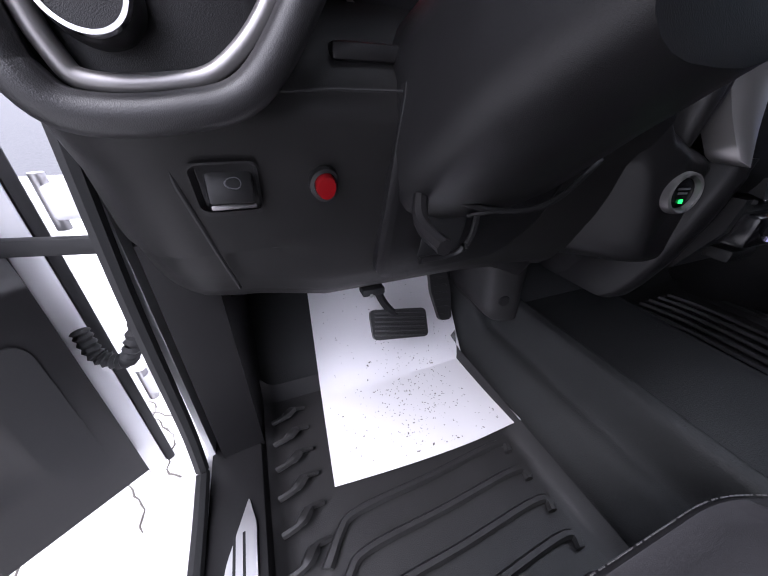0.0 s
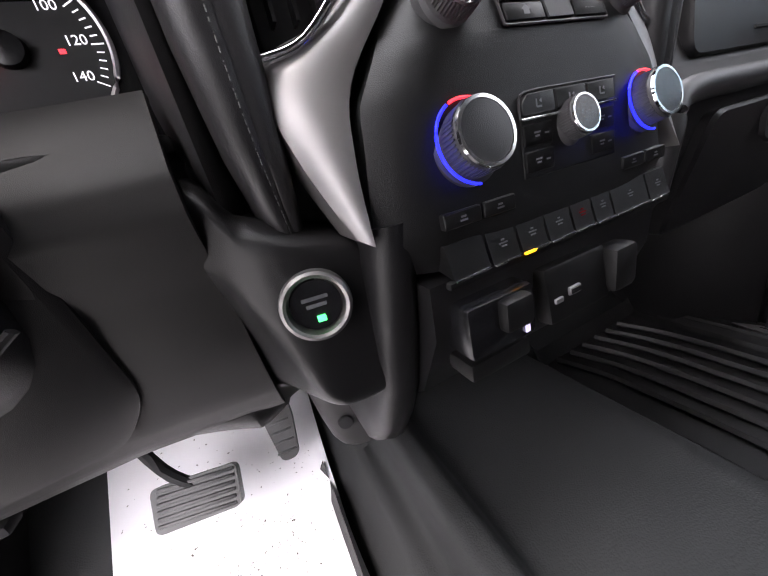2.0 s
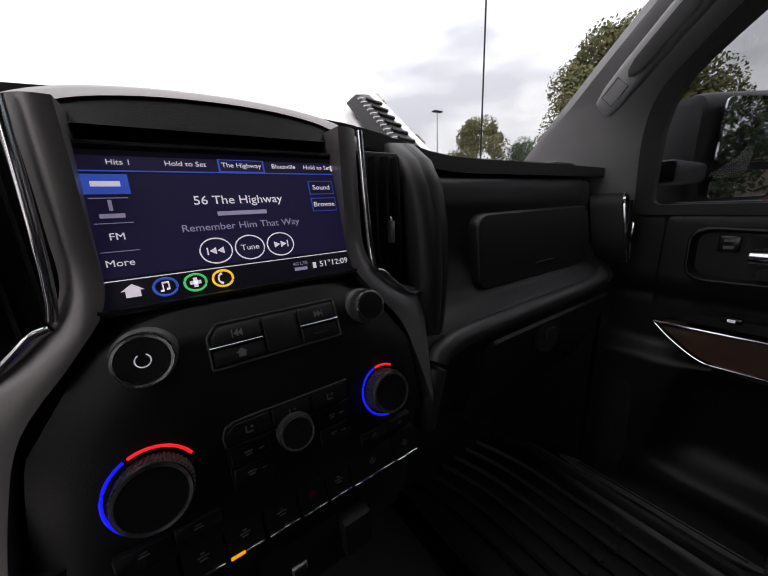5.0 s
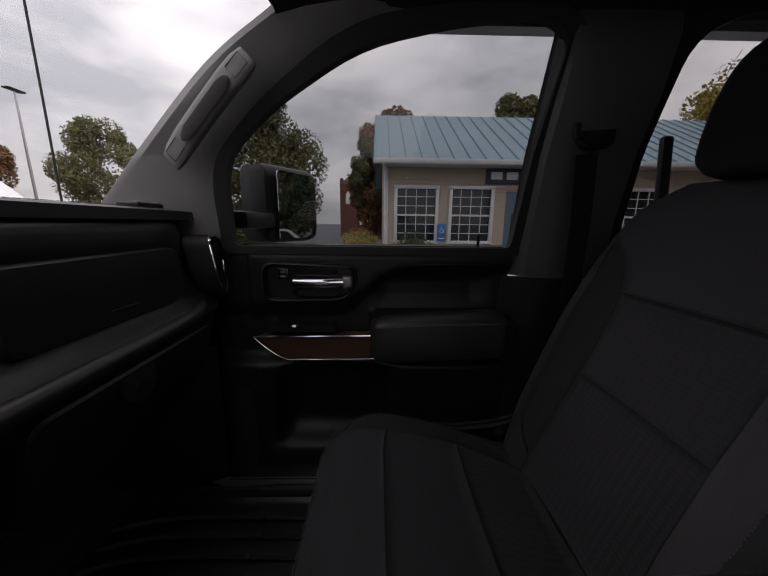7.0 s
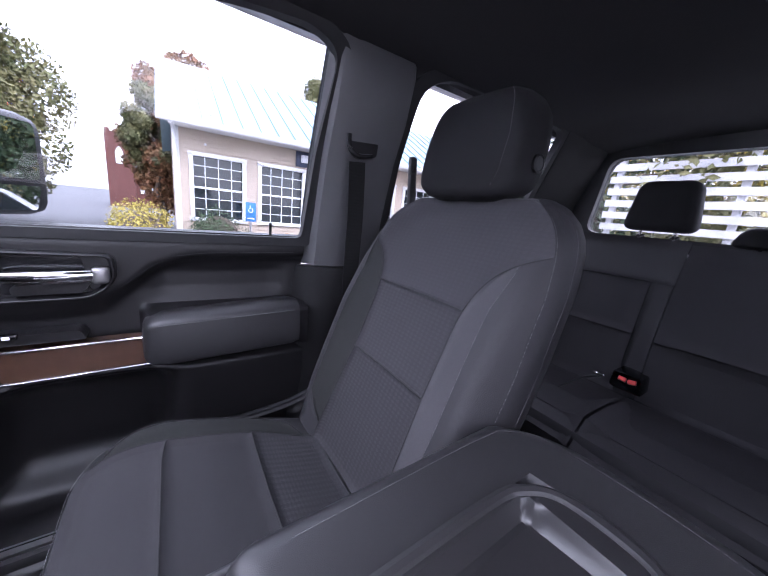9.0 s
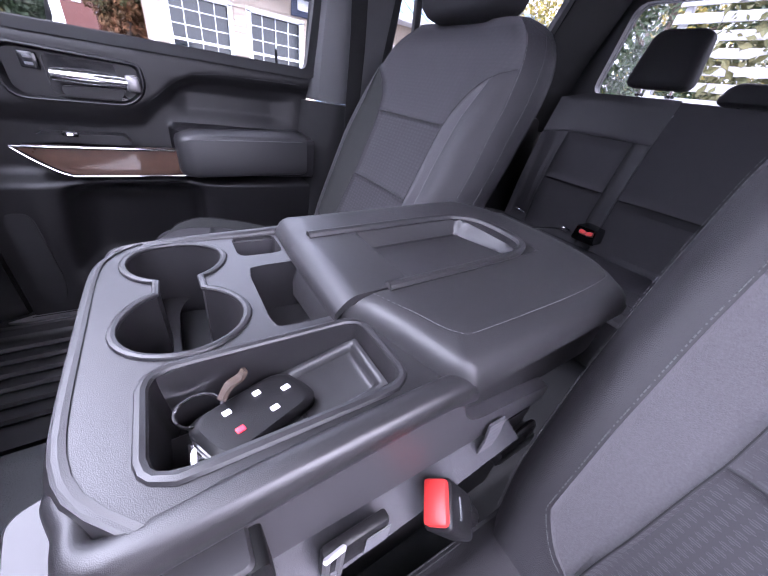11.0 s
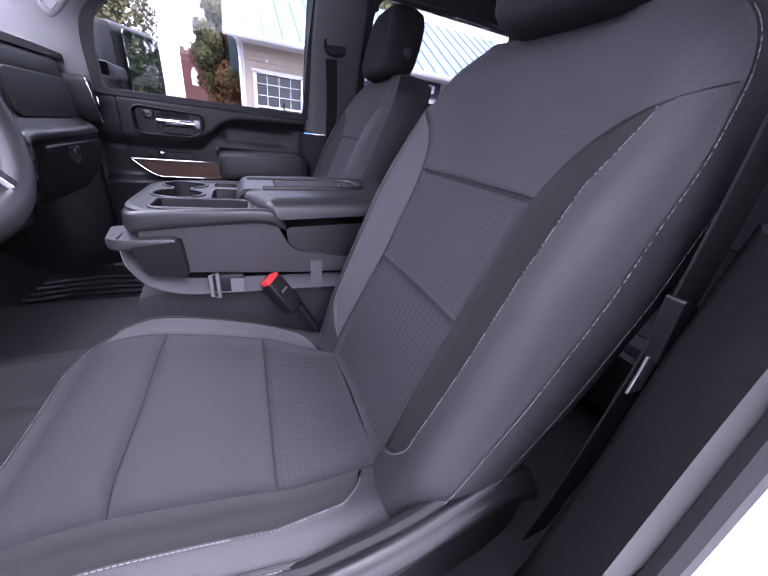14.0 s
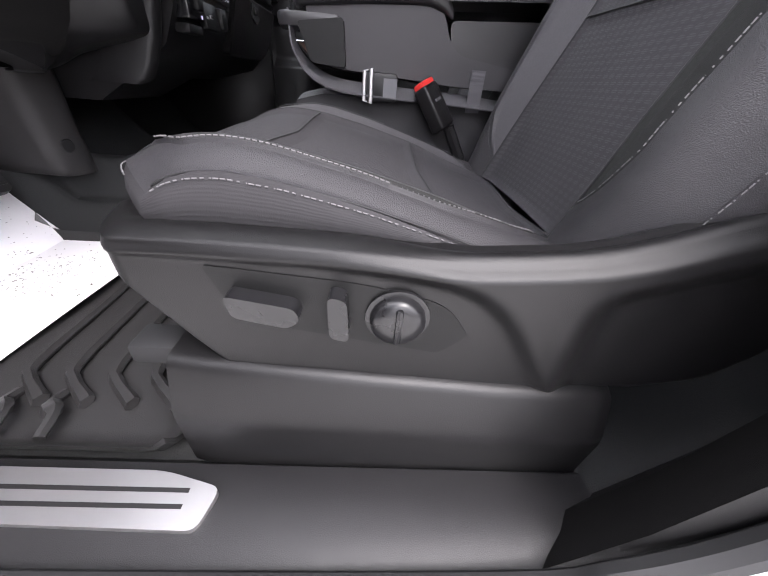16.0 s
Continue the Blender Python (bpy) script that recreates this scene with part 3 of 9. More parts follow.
# ---- doors ----
def make_door():
    """The front passenger door, closed; x is outboard."""
    d = thing("truck_front_door", "closed truck door with dark panel, chrome pull and wood strip", "door")
    # inner panel: a sheet whose depth follows the shape of the trim
    def step(a, b, t):
        t = min(1.0, max(0.0, (t - a) / (b - a)))
        return t * t * (3 - 2 * t)
    def pad_z(y):
        return curve1([(-0.70, 0.712), (-0.42, 0.708), (-0.37, 0.700), (-0.33, 0.676), (-0.29, 0.640), (-0.25, 0.612), (-0.18, 0.604), (0.13, 0.604)], y)
    def px(y, z):
        x = 0.762
        # upper pad bulging inward above the sweep line, thinning into the belt line
        x -= 0.021 * step(pad_z(y) - 0.022, pad_z(y) + 0.012, z) * (1 - 0.7 * step(0.728, 0.754, z))
        # plain front end beyond the vertical seam
        x += 0.007 * step(-0.006, 0.002, y) * step(0.56, 0.60, z)
        # hand hold above the arm rest
        if y < -0.30:
            x += 0.012 * step(0.60, 0.63, z) * (1 - step(0.66, 0.70, z)) * step(-0.66, -0.58, -abs(y)) * step(-0.30, -0.36, y)
        x -= 0.075 * (1 - step(0.590, 0.602, z)) * step(0.492, 0.500, z) * step(-0.30, -0.33, y)
        # lower trim with the dark pocket let into it
        if z < 0.50:
            pocket = math.exp(-(((z - 0.335) / 0.135) ** 6 + ((y + 0.205 - 0.10 * (0.335 - z)) / 0.145) ** 6))
            x -= 0.040 * (1 - pocket) * step(0.50, 0.46, z)
            x += 0.040 * pocket
            x -= 0.016 * math.exp(-((pocket - 0.35) / 0.25) ** 2)
        return x
    part("panel", slab(lambda u, v: (px(lerp(0.12, -0.69, u), lerp(0.04, 0.752, v)), lerp(0.12, -0.69, u), lerp(0.04, 0.752, v)), 110, 120, (0.06, 0, 0)), M_PLASTIC, d)
    part("window_frame", side_ring(WINS, grow(WINS, 0.035), -0.012, 0.024, 1), M_SEAL, d, "black rubber window surround")
    pn = part("pane", pane_bm(grow(WINS, 0.012), 0.012, 1), M_TINT, d, "grey tinted side glass")
    pn.visible_shadow = False
    # outer skin
    part("outer_skin", box((0.860, -0.265, 0.335), (0.04, 0.77, 0.75), 0.015), M_WHITE, d, "white painted outer skin")
    # stitch along the sweep of the upper pad
    sw = smooth_line([(px(y, pad_z(y) + 0.008) - 0.0008, y, pad_z(y) + 0.008) for y in (-0.272, -0.29, -0.31, -0.33, -0.35, -0.37, -0.40, -0.44, -0.50, -0.58, -0.66)], 6)
    part("stitch", stitches(sw, 0.006, 0.0042, 0.0006), M_DKSTITCH, d)
    part("front_seam", tube([(px(0.004, z) - 0.0005, 0.0 - 0.02 * (0.70 - z), z) for z in (0.61, 0.64, 0.67, 0.70, 0.72)], 0.0016, 6), M_DEEP, d)
    # handle bezel: a dark rounded dish with a raised rim
    hb = rounded([(-0.050, 0.722), (-0.272, 0.714), (-0.275, 0.655), (-0.242, 0.622), (-0.052, 0.618)], [0.030, 0.016, 0.022, 0.026, 0.030])
    def ring_of(k, x, dy=0.0):
        return [(x, -0.163 + (y + 0.163) * k, 0.670 + (z - 0.670) * (1 - (1 - k) * 1.7)) for y, z in hb]
    bz = part("handle_bezel", loft([ring_of(1.0, 0.742), ring_of(1.0, 0.722), ring_of(0.975, 0.719), ring_of(0.945, 0.722), ring_of(0.90, 0.736)]), M_PLASTIC, d)
    part("bezel_edge", tube(ring_of(0.965, 0.7185), 0.0018, 6, True), M_PANEL, bz)
    cup = rounded([(-0.118, 0.708), (-0.225, 0.708), (-0.232, 0.640), (-0.245, 0.632), (-0.118, 0.632)], 0.012)
    part("handle_recess", loft([[(0.7355, y, z) for y, z in cup], [(0.7340, y, z) for y, z in cup], [(0.7345, -0.18 + (y + 0.18) * 0.9, 0.670 + (z - 0.670) * 0.88) for y, z in cup]]), M_GLOSS, bz)
    hd = part("door_pull", loft([[(0.716 + 0.007 * math.cos(a) - 0.007 * math.sin(math.pi * t), lerp(-0.126, -0.250, t), 0.668 + lerp(0.0105, 0.0125, t) * math.sin(a)) for a in (2 * math.pi * k / 16 for k in range(16))] for t in (0, 0.04, 0.12, 0.3, 0.5, 0.7, 0.9, 1.0)]), M_CHROME, d, "chrome inside door pull")
    part("pull_mount", box((0.719, -0.252, 0.669), (0.026, 0.026, 0.036), 0.008, 3), M_SATIN, hd)
    part("pull_lower", prism(rounded([(-0.135, 0.650), (-0.238, 0.654), (-0.225, 0.634), (-0.135, 0.632)], 0.008), "x", 0.722, 0.736, 0.003), M_PLASTIC, hd)
    sw1 = part("lock_switch", box((0.729, -0.100, 0.690), (0.006, 0.026, 0.034), 0.003), M_GLOSS, d)
    for k in range(2):
        part("lock_icon", box((0.7255, -0.100, 0.697 - 0.014 * k), (0.001, 0.012, 0.006), 0.0004), M_DIMPRINT, sw1)
    # arm rest and wood strip
    al = []
    for y, sx, z0, z1 in ((-0.306, 0.026, 0.512, 0.574), (-0.311, 0.012, 0.506, 0.586), (-0.322, 0.003, 0.502, 0.594), (-0.345, 0, 0.500, 0.600), (-0.50, 0, 0.504, 0.606), (-0.64, 0, 0.508, 0.610), (-0.662, 0.004, 0.512, 0.606)):
        al.append([(x, y, z) for x, z in rounded([(0.76, z0), (0.672 + sx, z0), (0.668 + sx, z0 + 0.02), (0.672 + sx, z1 - 0.012), (0.700 + sx, z1), (0.76, z1 - 0.006)], [0.002, 0.008, 0.01, 0.010, 0.014, 0.002], 4)])
    ar = part("arm_rest", loft(al), M_SOFT, d, "padded black arm rest")
    part("seam", tube([(0.6702, -0.335, 0.580), (0.6696, -0.50, 0.586), (0.6696, -0.645, 0.590)], 0.0011, 6), M_DKSTITCH, ar)
    wood = rounded([(-0.036, 0.545), (-0.325, 0.549), (-0.325, 0.502), (-0.105, 0.497)], [0.006, 0.002, 0.002, 0.03])
    wd = part("wood_strip", prism(wood, "x", 0.704, 0.745, 0.003), M_WOOD, d, "dark brown wood grain strip")
    part("upper_chrome", tube([(0.701, -0.030, 0.547), (0.701, -0.325, 0.551)], 0.0028, 8), M_CHROME, wd)
    part("lower_chrome", tube(smooth_line([(0.701, -0.030, 0.546), (0.701, -0.06, 0.522), (0.701, -0.10, 0.500), (0.701, -0.14, 0.4965), (0.701, -0.325, 0.500)], 5), 0.0016, 8), M_CHROME, wd)
    part("switch_pod", prism(rounded([(-0.06, 0.556), (-0.225, 0.556), (-0.215, 0.575), (-0.075, 0.572)], 0.008), "x", 0.712, 0.756, 0.004), M_PLASTIC, d)
    wsw = part("window_switch", box((0.712, -0.125, 0.573), (0.012, 0.026, 0.010), 0.003), M_GLOSS, d)
    part("switch_mark", box((0.7055, -0.125, 0.573), (0.001, 0.009, 0.005)), M_PRINT, wsw)
    part("speaker_grille", prism(rounded([(0.075, 0.40), (0.0, 0.40), (-0.012, 0.20), (0.01, 0.12), (0.075, 0.12)], 0.03), "x", 0.7165, 0.745, 0.003), M_DEEP, d)
    part("lock_pin", tube([(0.765, -0.600, 0.75), (0.765, -0.600, 0.785)], 0.004, 8), M_SEAL, d)
    # towing mirror on the outside
    mo = rounded([(0.02, 0.76), (-0.10, 0.76), (-0.115, 1.0), (-0.09, 1.015), (0.0, 1.0)], 0.02)
    turn = Matrix.Translation((1.162, -0.029, -0.025)) @ Matrix.Rotation(radians(-34), 4, "Z") @ Matrix.Translation((-1.18, 0.092, 0))
    sh = part("mirror_shell", xform(loft([[(lerp(1.06, 1.30, t), -0.04 + (y + 0.05) * s, 0.885 + (z - 0.885) * s) for y, z in rounded([(-0.10, 0.745), (0.06, 0.745), (0.06, 1.02), (-0.10, 1.02)], 0.05)] for t, s in ((0, 0.86), (0.03, 0.97), (0.1, 1.0), (0.85, 1.0), (0.97, 0.95), (1, 0.82))]), turn), M_PLASTIC, d, "large black towing mirror housing")
    aim = Matrix.Translation((1.162, -0.029, -0.025)) @ Matrix.Rotation(radians(-28.5), 4, "Z") @ Matrix.Translation((-1.18, 0.084, 0))
    mg = rounded([(1.09, 0.845), (1.275, 0.845), (1.275, 0.995), (1.09, 0.995)], 0.015)
    part("mirror_glass", xform(prism(mg, "y", -0.0945, -0.0895, 0.0), aim), M_MIRROR, sh, "rectangular mirror glass")
    mg2 = rounded([(1.09, 0.762), (1.255, 0.762), (1.275, 0.828), (1.09, 0.828)], 0.012)
    part("blind_spot_glass", xform(prism(mg2, "y", -0.0945, -0.0895, 0.0), aim), M_MIRROR, sh)
    part("mirror_arm", box((0.95, 0.05, 0.80), (0.24, 0.07, 0.05), 0.012), M_PLASTIC, sh)
    return d


passenger_door = make_door()
PANEL = [c.name.split(".")[0] for c in passenger_door.children if c.name.split(".")[0] not in ("window_frame", "pane", "mirror_shell")]
fit_axes(passenger_door, [(0, 0.062)], [(-0.69, -0.762), (-0.325, -0.404), (-0.03, -0.073), (0.12, 0.03)], [(0.04, 0.05), (0.2, 0.19), (0.50, 0.480), (0.547, 0.541), (0.60, 0.600), (0.618, 0.632), (0.668, 0.687), (0.712, 0.726), (0.752, 0.781)], PANEL)
shift(passenger_door, (0.02, -0.06, 0.045), ("mirror_shell",))
hinge = Vector((-0.985, 0.335, 0.0))
open_m = Matrix.Translation(hinge) @ Matrix.Rotation(radians(-56), 4, "Z") @ Matrix.Translation(Vector((0.90, -0.06, 0))) @ Matrix.Diagonal((-1, 1, 1, 1))
driver_door = copy_thing(passenger_door, open_m)
driver_door.name = "driver_door"
for nm_, c_, sz_, mt_ in (("white_edge", (0.857, 0.047, 0.40), (0.05, 0.032, 0.86), M_WHITE), ("edge_seal", (0.852, 0.072, 0.40), (0.030, 0.016, 0.86), M_SEAL)):
    eg = part(nm_, box(c_, sz_, 0.005), mt_, driver_door)
tagged(driver_door, "driver door swung open, dark inner panel and white edge", "door")


def make_rear_door(sgn):
    d = thing("truck_rear_door", "closed rear truck door with dark panel and tinted window", "door", "rear doors")
    def fn(u, v):
        y, z = lerp(-0.96, -1.74, u), lerp(0.05, 0.80, v)
        x = 0.815 - 0.05 * math.exp(-((z - 0.55) / 0.05) ** 4) * min(1, max(0, (-1.20 - y) / 0.04)) - 0.015 * math.exp(-((z - 0.78) / 0.03) ** 2)
        return (sgn * x, y, z)
    part("panel", slab(fn, 24, 36, (sgn * 0.06, 0, 0)), M_PLASTIC, d)
    part("window_frame", side_ring(RWINS, grow(RWINS, 0.04), -0.012, 0.024, sgn), M_SEAL, d)
    pn = part("pane", pane_bm(grow(RWINS, 0.012), 0.012, sgn), M_PRIVACY, d)
    # upright bar stands for the grab handle at the door pillar
    part("divider", box((sgn * 0.765, -1.10, 0.935), (0.02, 0.028, 0.24), 0.009, m=pose(0, 0, 0, 0, 6 * sgn, 0)), M_SEAL, d)
    part("door_pull", box((sgn * 0.79, -1.16, 0.70), (0.014, 0.09, 0.018), 0.005), M_CHROME, d)
    part("outer_skin", box((sgn * 0.885, -1.35, 0.38), (0.04, 0.76, 0.80), 0.012), M_WHITE, d)
    return d


make_rear_door(1)
make_rear_door(-1)


# ---- dashboard ----
dash = thing("dashboard", "black truck dashboard with centre screen and silver trim", "dashboard")
PAS = [(0.60, 0.868), (0.30, 0.872), (0.12, 0.862), (0.07, 0.848), (0.05, 0.828), (0.047, 0.80), (0.05, 0.775), (0.048, 0.72), (0.03, 0.67), (-0.004, 0.645), (-0.012, 0.632), (-0.004, 0.618), (0.004, 0.59), (0.018, 0.54), (0.05, 0.47), (0.10, 0.42), (0.25, 0.38), (0.60, 0.38)]


def dash_fn(prof, x0, x1, curl):
    def fn(u, v):
        x = lerp(x0, x1, u)
        k = v * (len(prof) - 1)
        i = min(int(k), len(prof) - 2)
        y, z = (lerp(prof[i][q], prof[i + 1][q], k - i) for q in (0, 1))
        return (x, y + curl(x, z), z)
    return fn


part("passenger_dash", slab(dash_fn(PAS, 0.17, 0.838, lambda x, z: 0.10 * max(0, (x - 0.65) / 0.18) ** 2 * (1 if z > 0.7 else 0.6)), 26, 51, (0, 0.012, 0)), M_PLASTIC, dash)
part("dash_top", slab(lambda u, v: (lerp(-0.83, 0.83, u), lerp(0.055, 0.62, v) + 0.05 * max(0, abs(lerp(-0.83, 0.83, u)) - 0.6) , 0.862 + 0.030 * math.exp(-((lerp(-0.83, 0.83, u)) / 0.22) ** 4) * (1 - v * 0.6) + 0.012 * math.sin(math.pi * min(1, v * 3)) - 0.03 * v), 40, 16, (0, 0, -0.02)), M_SOFT, dash, "soft black dash top")
ub = rounded([(0.262, 0.785), (0.60, 0.785), (0.615, 0.70), (0.58, 0.672), (0.262, 0.672)], [0.025, 0.02, 0.03, 0.03, 0.02])
gb = part("upper_glove_lid", loft([[(x, 0.052 - (0.785 - z) * 0.0, z) for x, z in ub], [(x, 0.038 - (0.785 - z) * 0.08, z) for x, z in ub], [(0.43 + (x - 0.43) * 0.985, 0.034 - (0.785 - z) * 0.08, 0.73 + (z - 0.73) * 0.95) for x, z in ub]]), M_PLASTIC, dash)
part("lid_notch", box((0.44, 0.026, 0.695), (0.06, 0.004, 0.003)), M_DEEP, gb)
lg = rounded([(0.235, 0.610), (0.63, 0.610), (0.62, 0.50), (0.56, 0.455), (0.235, 0.455)], [0.02, 0.02, 0.03, 0.03, 0.02])
lgp = part("glove_box_lid", loft([[(x, lerp(0.045, 0.0, (z - 0.45) / 0.16) + 0.01, z) for x, z in lg], [(x, lerp(0.045, 0.0, (z - 0.45) / 0.16) - 0.012, z) for x, z in lg], [(0.43 + (x - 0.43) * 0.98, lerp(0.045, 0.0, (z - 0.45) / 0.16) - 0.016, 0.53 + (z - 0.53) * 0.95) for x, z in lg]]), M_PLASTIC, dash)
lat = part("latch", prism(rounded([(0.36, 0.602), (0.43, 0.602), (0.425, 0.562), (0.395, 0.548), (0.365, 0.562)], 0.008), "y", -0.016, -0.010, 0.002), M_DEEP, lgp)
part("latch_handle", box((0.395, -0.018, 0.584), (0.030, 0.008, 0.020), 0.004), M_PLASTIC, lat)
part("dash_ledge", tube(smooth_line([(0.165, -0.02, 0.545), (0.178, -0.022, 0.60), (0.21, -0.016, 0.634), (0.35, -0.012, 0.637), (0.62, -0.008, 0.640), (0.72, 0.03, 0.645)], 6), 0.014, 10), M_SOFT, dash)


def make_vent(name, x0, x1, z0, z1, y, tab_z, slant):
    """A tall air vent: dark box, upright blades, frame and tab."""
    v = part(name, box(((x0 + x1) / 2, y + 0.045, (z0 + z1) / 2), (x1 - x0, 0.06, z1 - z0), 0.004), M_DEEP, dash, "tall dark air vent")
    n = 4
    for i in range(n):
        x = lerp(x0, x1, (i + 0.7) / (n + 0.4))
        part("blade", prism([(x - 0.0012, y + 0.004), (x + 0.0012, y + 0.004), (x + 0.0012, y + 0.02), (x - 0.0012, y + 0.02)], "z", z0 + 0.012, z1 - 0.006), M_PLASTIC, v)
    xm = (x0 + x1) / 2
    part("vent_tab", box((xm, y - 0.004, tab_z), (0.0065, 0.010, 0.029), 0.003), M_CHROME, v, "chrome vent slider")
    part("tab_grip", box((xm, y - 0.0105, tab_z - 0.002), (0.006, 0.003, 0.022), 0.001), M_SATIN, v)
    return v


for sgn in (-1, 1):
    make_vent("air_vent", *sorted((sgn * 0.176, sgn * 0.112)), 0.715, 0.858, 0.012, 0.778, 0)
    def sy(x, z):
        return 0.002 - 0.055 * max(0.0, (0.78 - z) / 0.18) ** 1.3 + 0.34 * max(0, abs(x) - 0.10)
    inner = smooth_line([(-0.087, 0, 0.870), (-0.0872, 0, 0.80), (-0.089, 0, 0.752), (-0.108, 0, 0.722), (-0.1405, 0, 0.682), (-0.1525, 0, 0.640), (-0.159, 0, 0.592)], 5)
    outer = smooth_line([(-0.107, 0, 0.870), (-0.1075, 0, 0.80), (-0.1110, 0, 0.755), (-0.1400, 0, 0.722), (-0.186, 0, 0.7025), (-0.182, 0, 0.650), (-0.167, 0, 0.598)], 5)
    strip = []
    for p, q in zip(inner, outer):
        row = []
        for k in range(9):
            u = k / 8
            x, z = lerp(p.x, q.x, u), lerp(p.z, q.z, u)
            crown = (q - p).length * 0.11 * math.sin(math.pi * u) ** 0.8
            row.append((-sgn * x, sy(x, z) - 0.006 - crown + 0.004 * u, z))
        row += [(-sgn * q.x, sy(q.x, q.z) + 0.03, q.z), (-sgn * p.x, sy(p.x, p.z) + 0.03, p.z)]
        strip.append(row)
    part("silver_trim", loft(strip), M_SATIN, dash, "satin silver trim around the vent")
    ch = [(-0.108, 0.868), (-0.1125, 0.755), (-0.1265, 0.737), (-0.157, 0.710), (-0.182, 0.7045)]
    part("chrome_edge", tube(smooth_line([(-sgn * x, sy(x, z) - 0.009, z) for x, z in ch], 5), 0.0030, 10), M_CHROME, dash, "chrome edge of the vent")
    # stitched leather column outside the vent
    col = []
    for z, yy, xo, xi in ((0.604, 0.004, 0.208, 0.187), (0.625, 0.000, 0.214, 0.186), (0.66, -0.006, 0.221, 0.184), (0.72, -0.009, 0.226, 0.182), (0.78, -0.007, 0.227, 0.179), (0.82, 0.000, 0.226, 0.177), (0.850, 0.016, 0.224, 0.176), (0.872, 0.045, 0.222, 0.176), (0.882, 0.09, 0.220, 0.176)):
        col.append([(sgn * xo, yy + 0.07, z), (sgn * xo, yy + 0.020, z), (sgn * lerp(xo, xi, 0.06), yy + 0.009, z), (sgn * lerp(xo, xi, 0.18), yy + 0.002, z), (sgn * lerp(xo, xi, 0.40), yy - 0.001, z), (sgn * lerp(xo, xi, 0.56), yy + 0.0012, z), (sgn * lerp(xo, xi, 0.60), yy + 0.0022, z), (sgn * lerp(xo, xi, 0.64), yy + 0.0012, z), (sgn * lerp(xo, xi, 0.85), yy + 0.003, z), (sgn * xi, yy + 0.012, z), (sgn * xi, yy + 0.07, z)])
    part("leather_column", loft(col), M_SOFT, dash, "stitched black leatherette column", angle=70)
    part("column_stitch", stitches(smooth_line([(sgn * lerp(xo, xi, 0.50), yy - 0.0006, z) for z, yy, xo, xi in ((0.606, 0.004, 0.208, 0.187), (0.66, -0.006, 0.221, 0.184), (0.72, -0.009, 0.226, 0.182), (0.78, -0.007, 0.227, 0.179), (0.82, 0.000, 0.226, 0.177), (0.850, 0.016, 0.224, 0.176), (0.872, 0.045, 0.222, 0.176))], 10), 0.0042, 0.0028, 0.0005), M_DKSTITCH, dash)

# centre stack
STK = [(0.06, 0.885), (0.036, 0.868), (0.008, 0.7485), (-0.010, 0.740), (-0.026, 0.720), (-0.036, 0.692), (-0.044, 0.648), (-0.047, 0.585), (-0.047, 0.560)]
STW = [(0.560, 0.128), (0.585, 0.155), (0.668, 0.141), (0.743, 0.0885), (0.90, 0.0885)]
def stack_fn(u, v):
    k = v * (len(STK) - 1)
    i = min(int(k), len(STK) - 2)
    y, z = (lerp(STK[i][q], STK[i + 1][q], k - i) for q in (0, 1))
    w = curve1(STW, z)
    x = lerp(-w, w, u)
    return (x, y + 0.02 * abs(2 * u - 1) ** 6, z)
stack = part("centre_panel", slab(stack_fn, 24, 48, (0, 0.03, 0)), M_STACK, dash, "matte black centre control panel")
part("panel_body", box((0, 0.17, 0.66), (0.30, 0.20, 0.40), 0.02), M_PLASTIC, dash)
SCR = frame_of((-0.0005, 0.0055, 0.797), (1, 0, 0), (0, 0.24, 0.97))
def on_screen(u, v, d=0.0):
    """A place on the screen: u, v in metres from its middle, d proud."""
    return SCR @ Vector((u, v * 0.86, d))
def scr_box(u, v, w, h, d=0.0012, t=0.0004, bev=0.0):
    return box((0, 0, 0), (w, h * 0.86, t), bev, m=SCR @ Matrix.Translation((u, v * 0.86, d)))
screen = part("touch_screen", scr_box(0, 0, 0.184, 0.122, -0.002, 0.004, 0.001), M_SCRDARK, dash, "lit touch screen with a dark blue radio page")
arch_l = smooth_line([(-0.106, 0.020, 0.845), (-0.108, 0.024, 0.862), (-0.088, 0.028, 0.877), (-0.035, 0.030, 0.885), (0.035, 0.030, 0.885), (0.088, 0.028, 0.877), (0.108, 0.024, 0.862), (0.106, 0.020, 0.845)], 5)
arch_u = smooth_line([(-0.118, 0.030, 0.850), (-0.142, 0.050, 0.872), (-0.104, 0.058, 0.887), (-0.040, 0.060, 0.894), (0.040, 0.060, 0.894), (0.104, 0.058, 0.887), (0.142, 0.050, 0.872), (0.118, 0.030, 0.850)], 5)
arch = []
for p, q in zip(arch_l, arch_u):
    m = (p + q) / 2
    arch.append([p, p * 0.7 + q * 0.3 + Vector((0, -0.003, 0.003)), m + Vector((0, -0.003, 0.004)), q, q + Vector((0, 0.006, -0.016)), p + Vector((0, 0.03, -0.004))])
part("screen_arch", loft(arch), M_SATIN, dash, "satin silver bezel arching over the screen")
hoodl = [[p + Vector((0, 0.002, 0)), Vector((max(-0.094, min(0.094, p.x * 0.9)), 0.022, min(p.z - 0.012, 0.862)))] for p in arch_l]
part("screen_hood", loft(hoodl, closed=False), M_STACK, dash, "black recess above the screen")
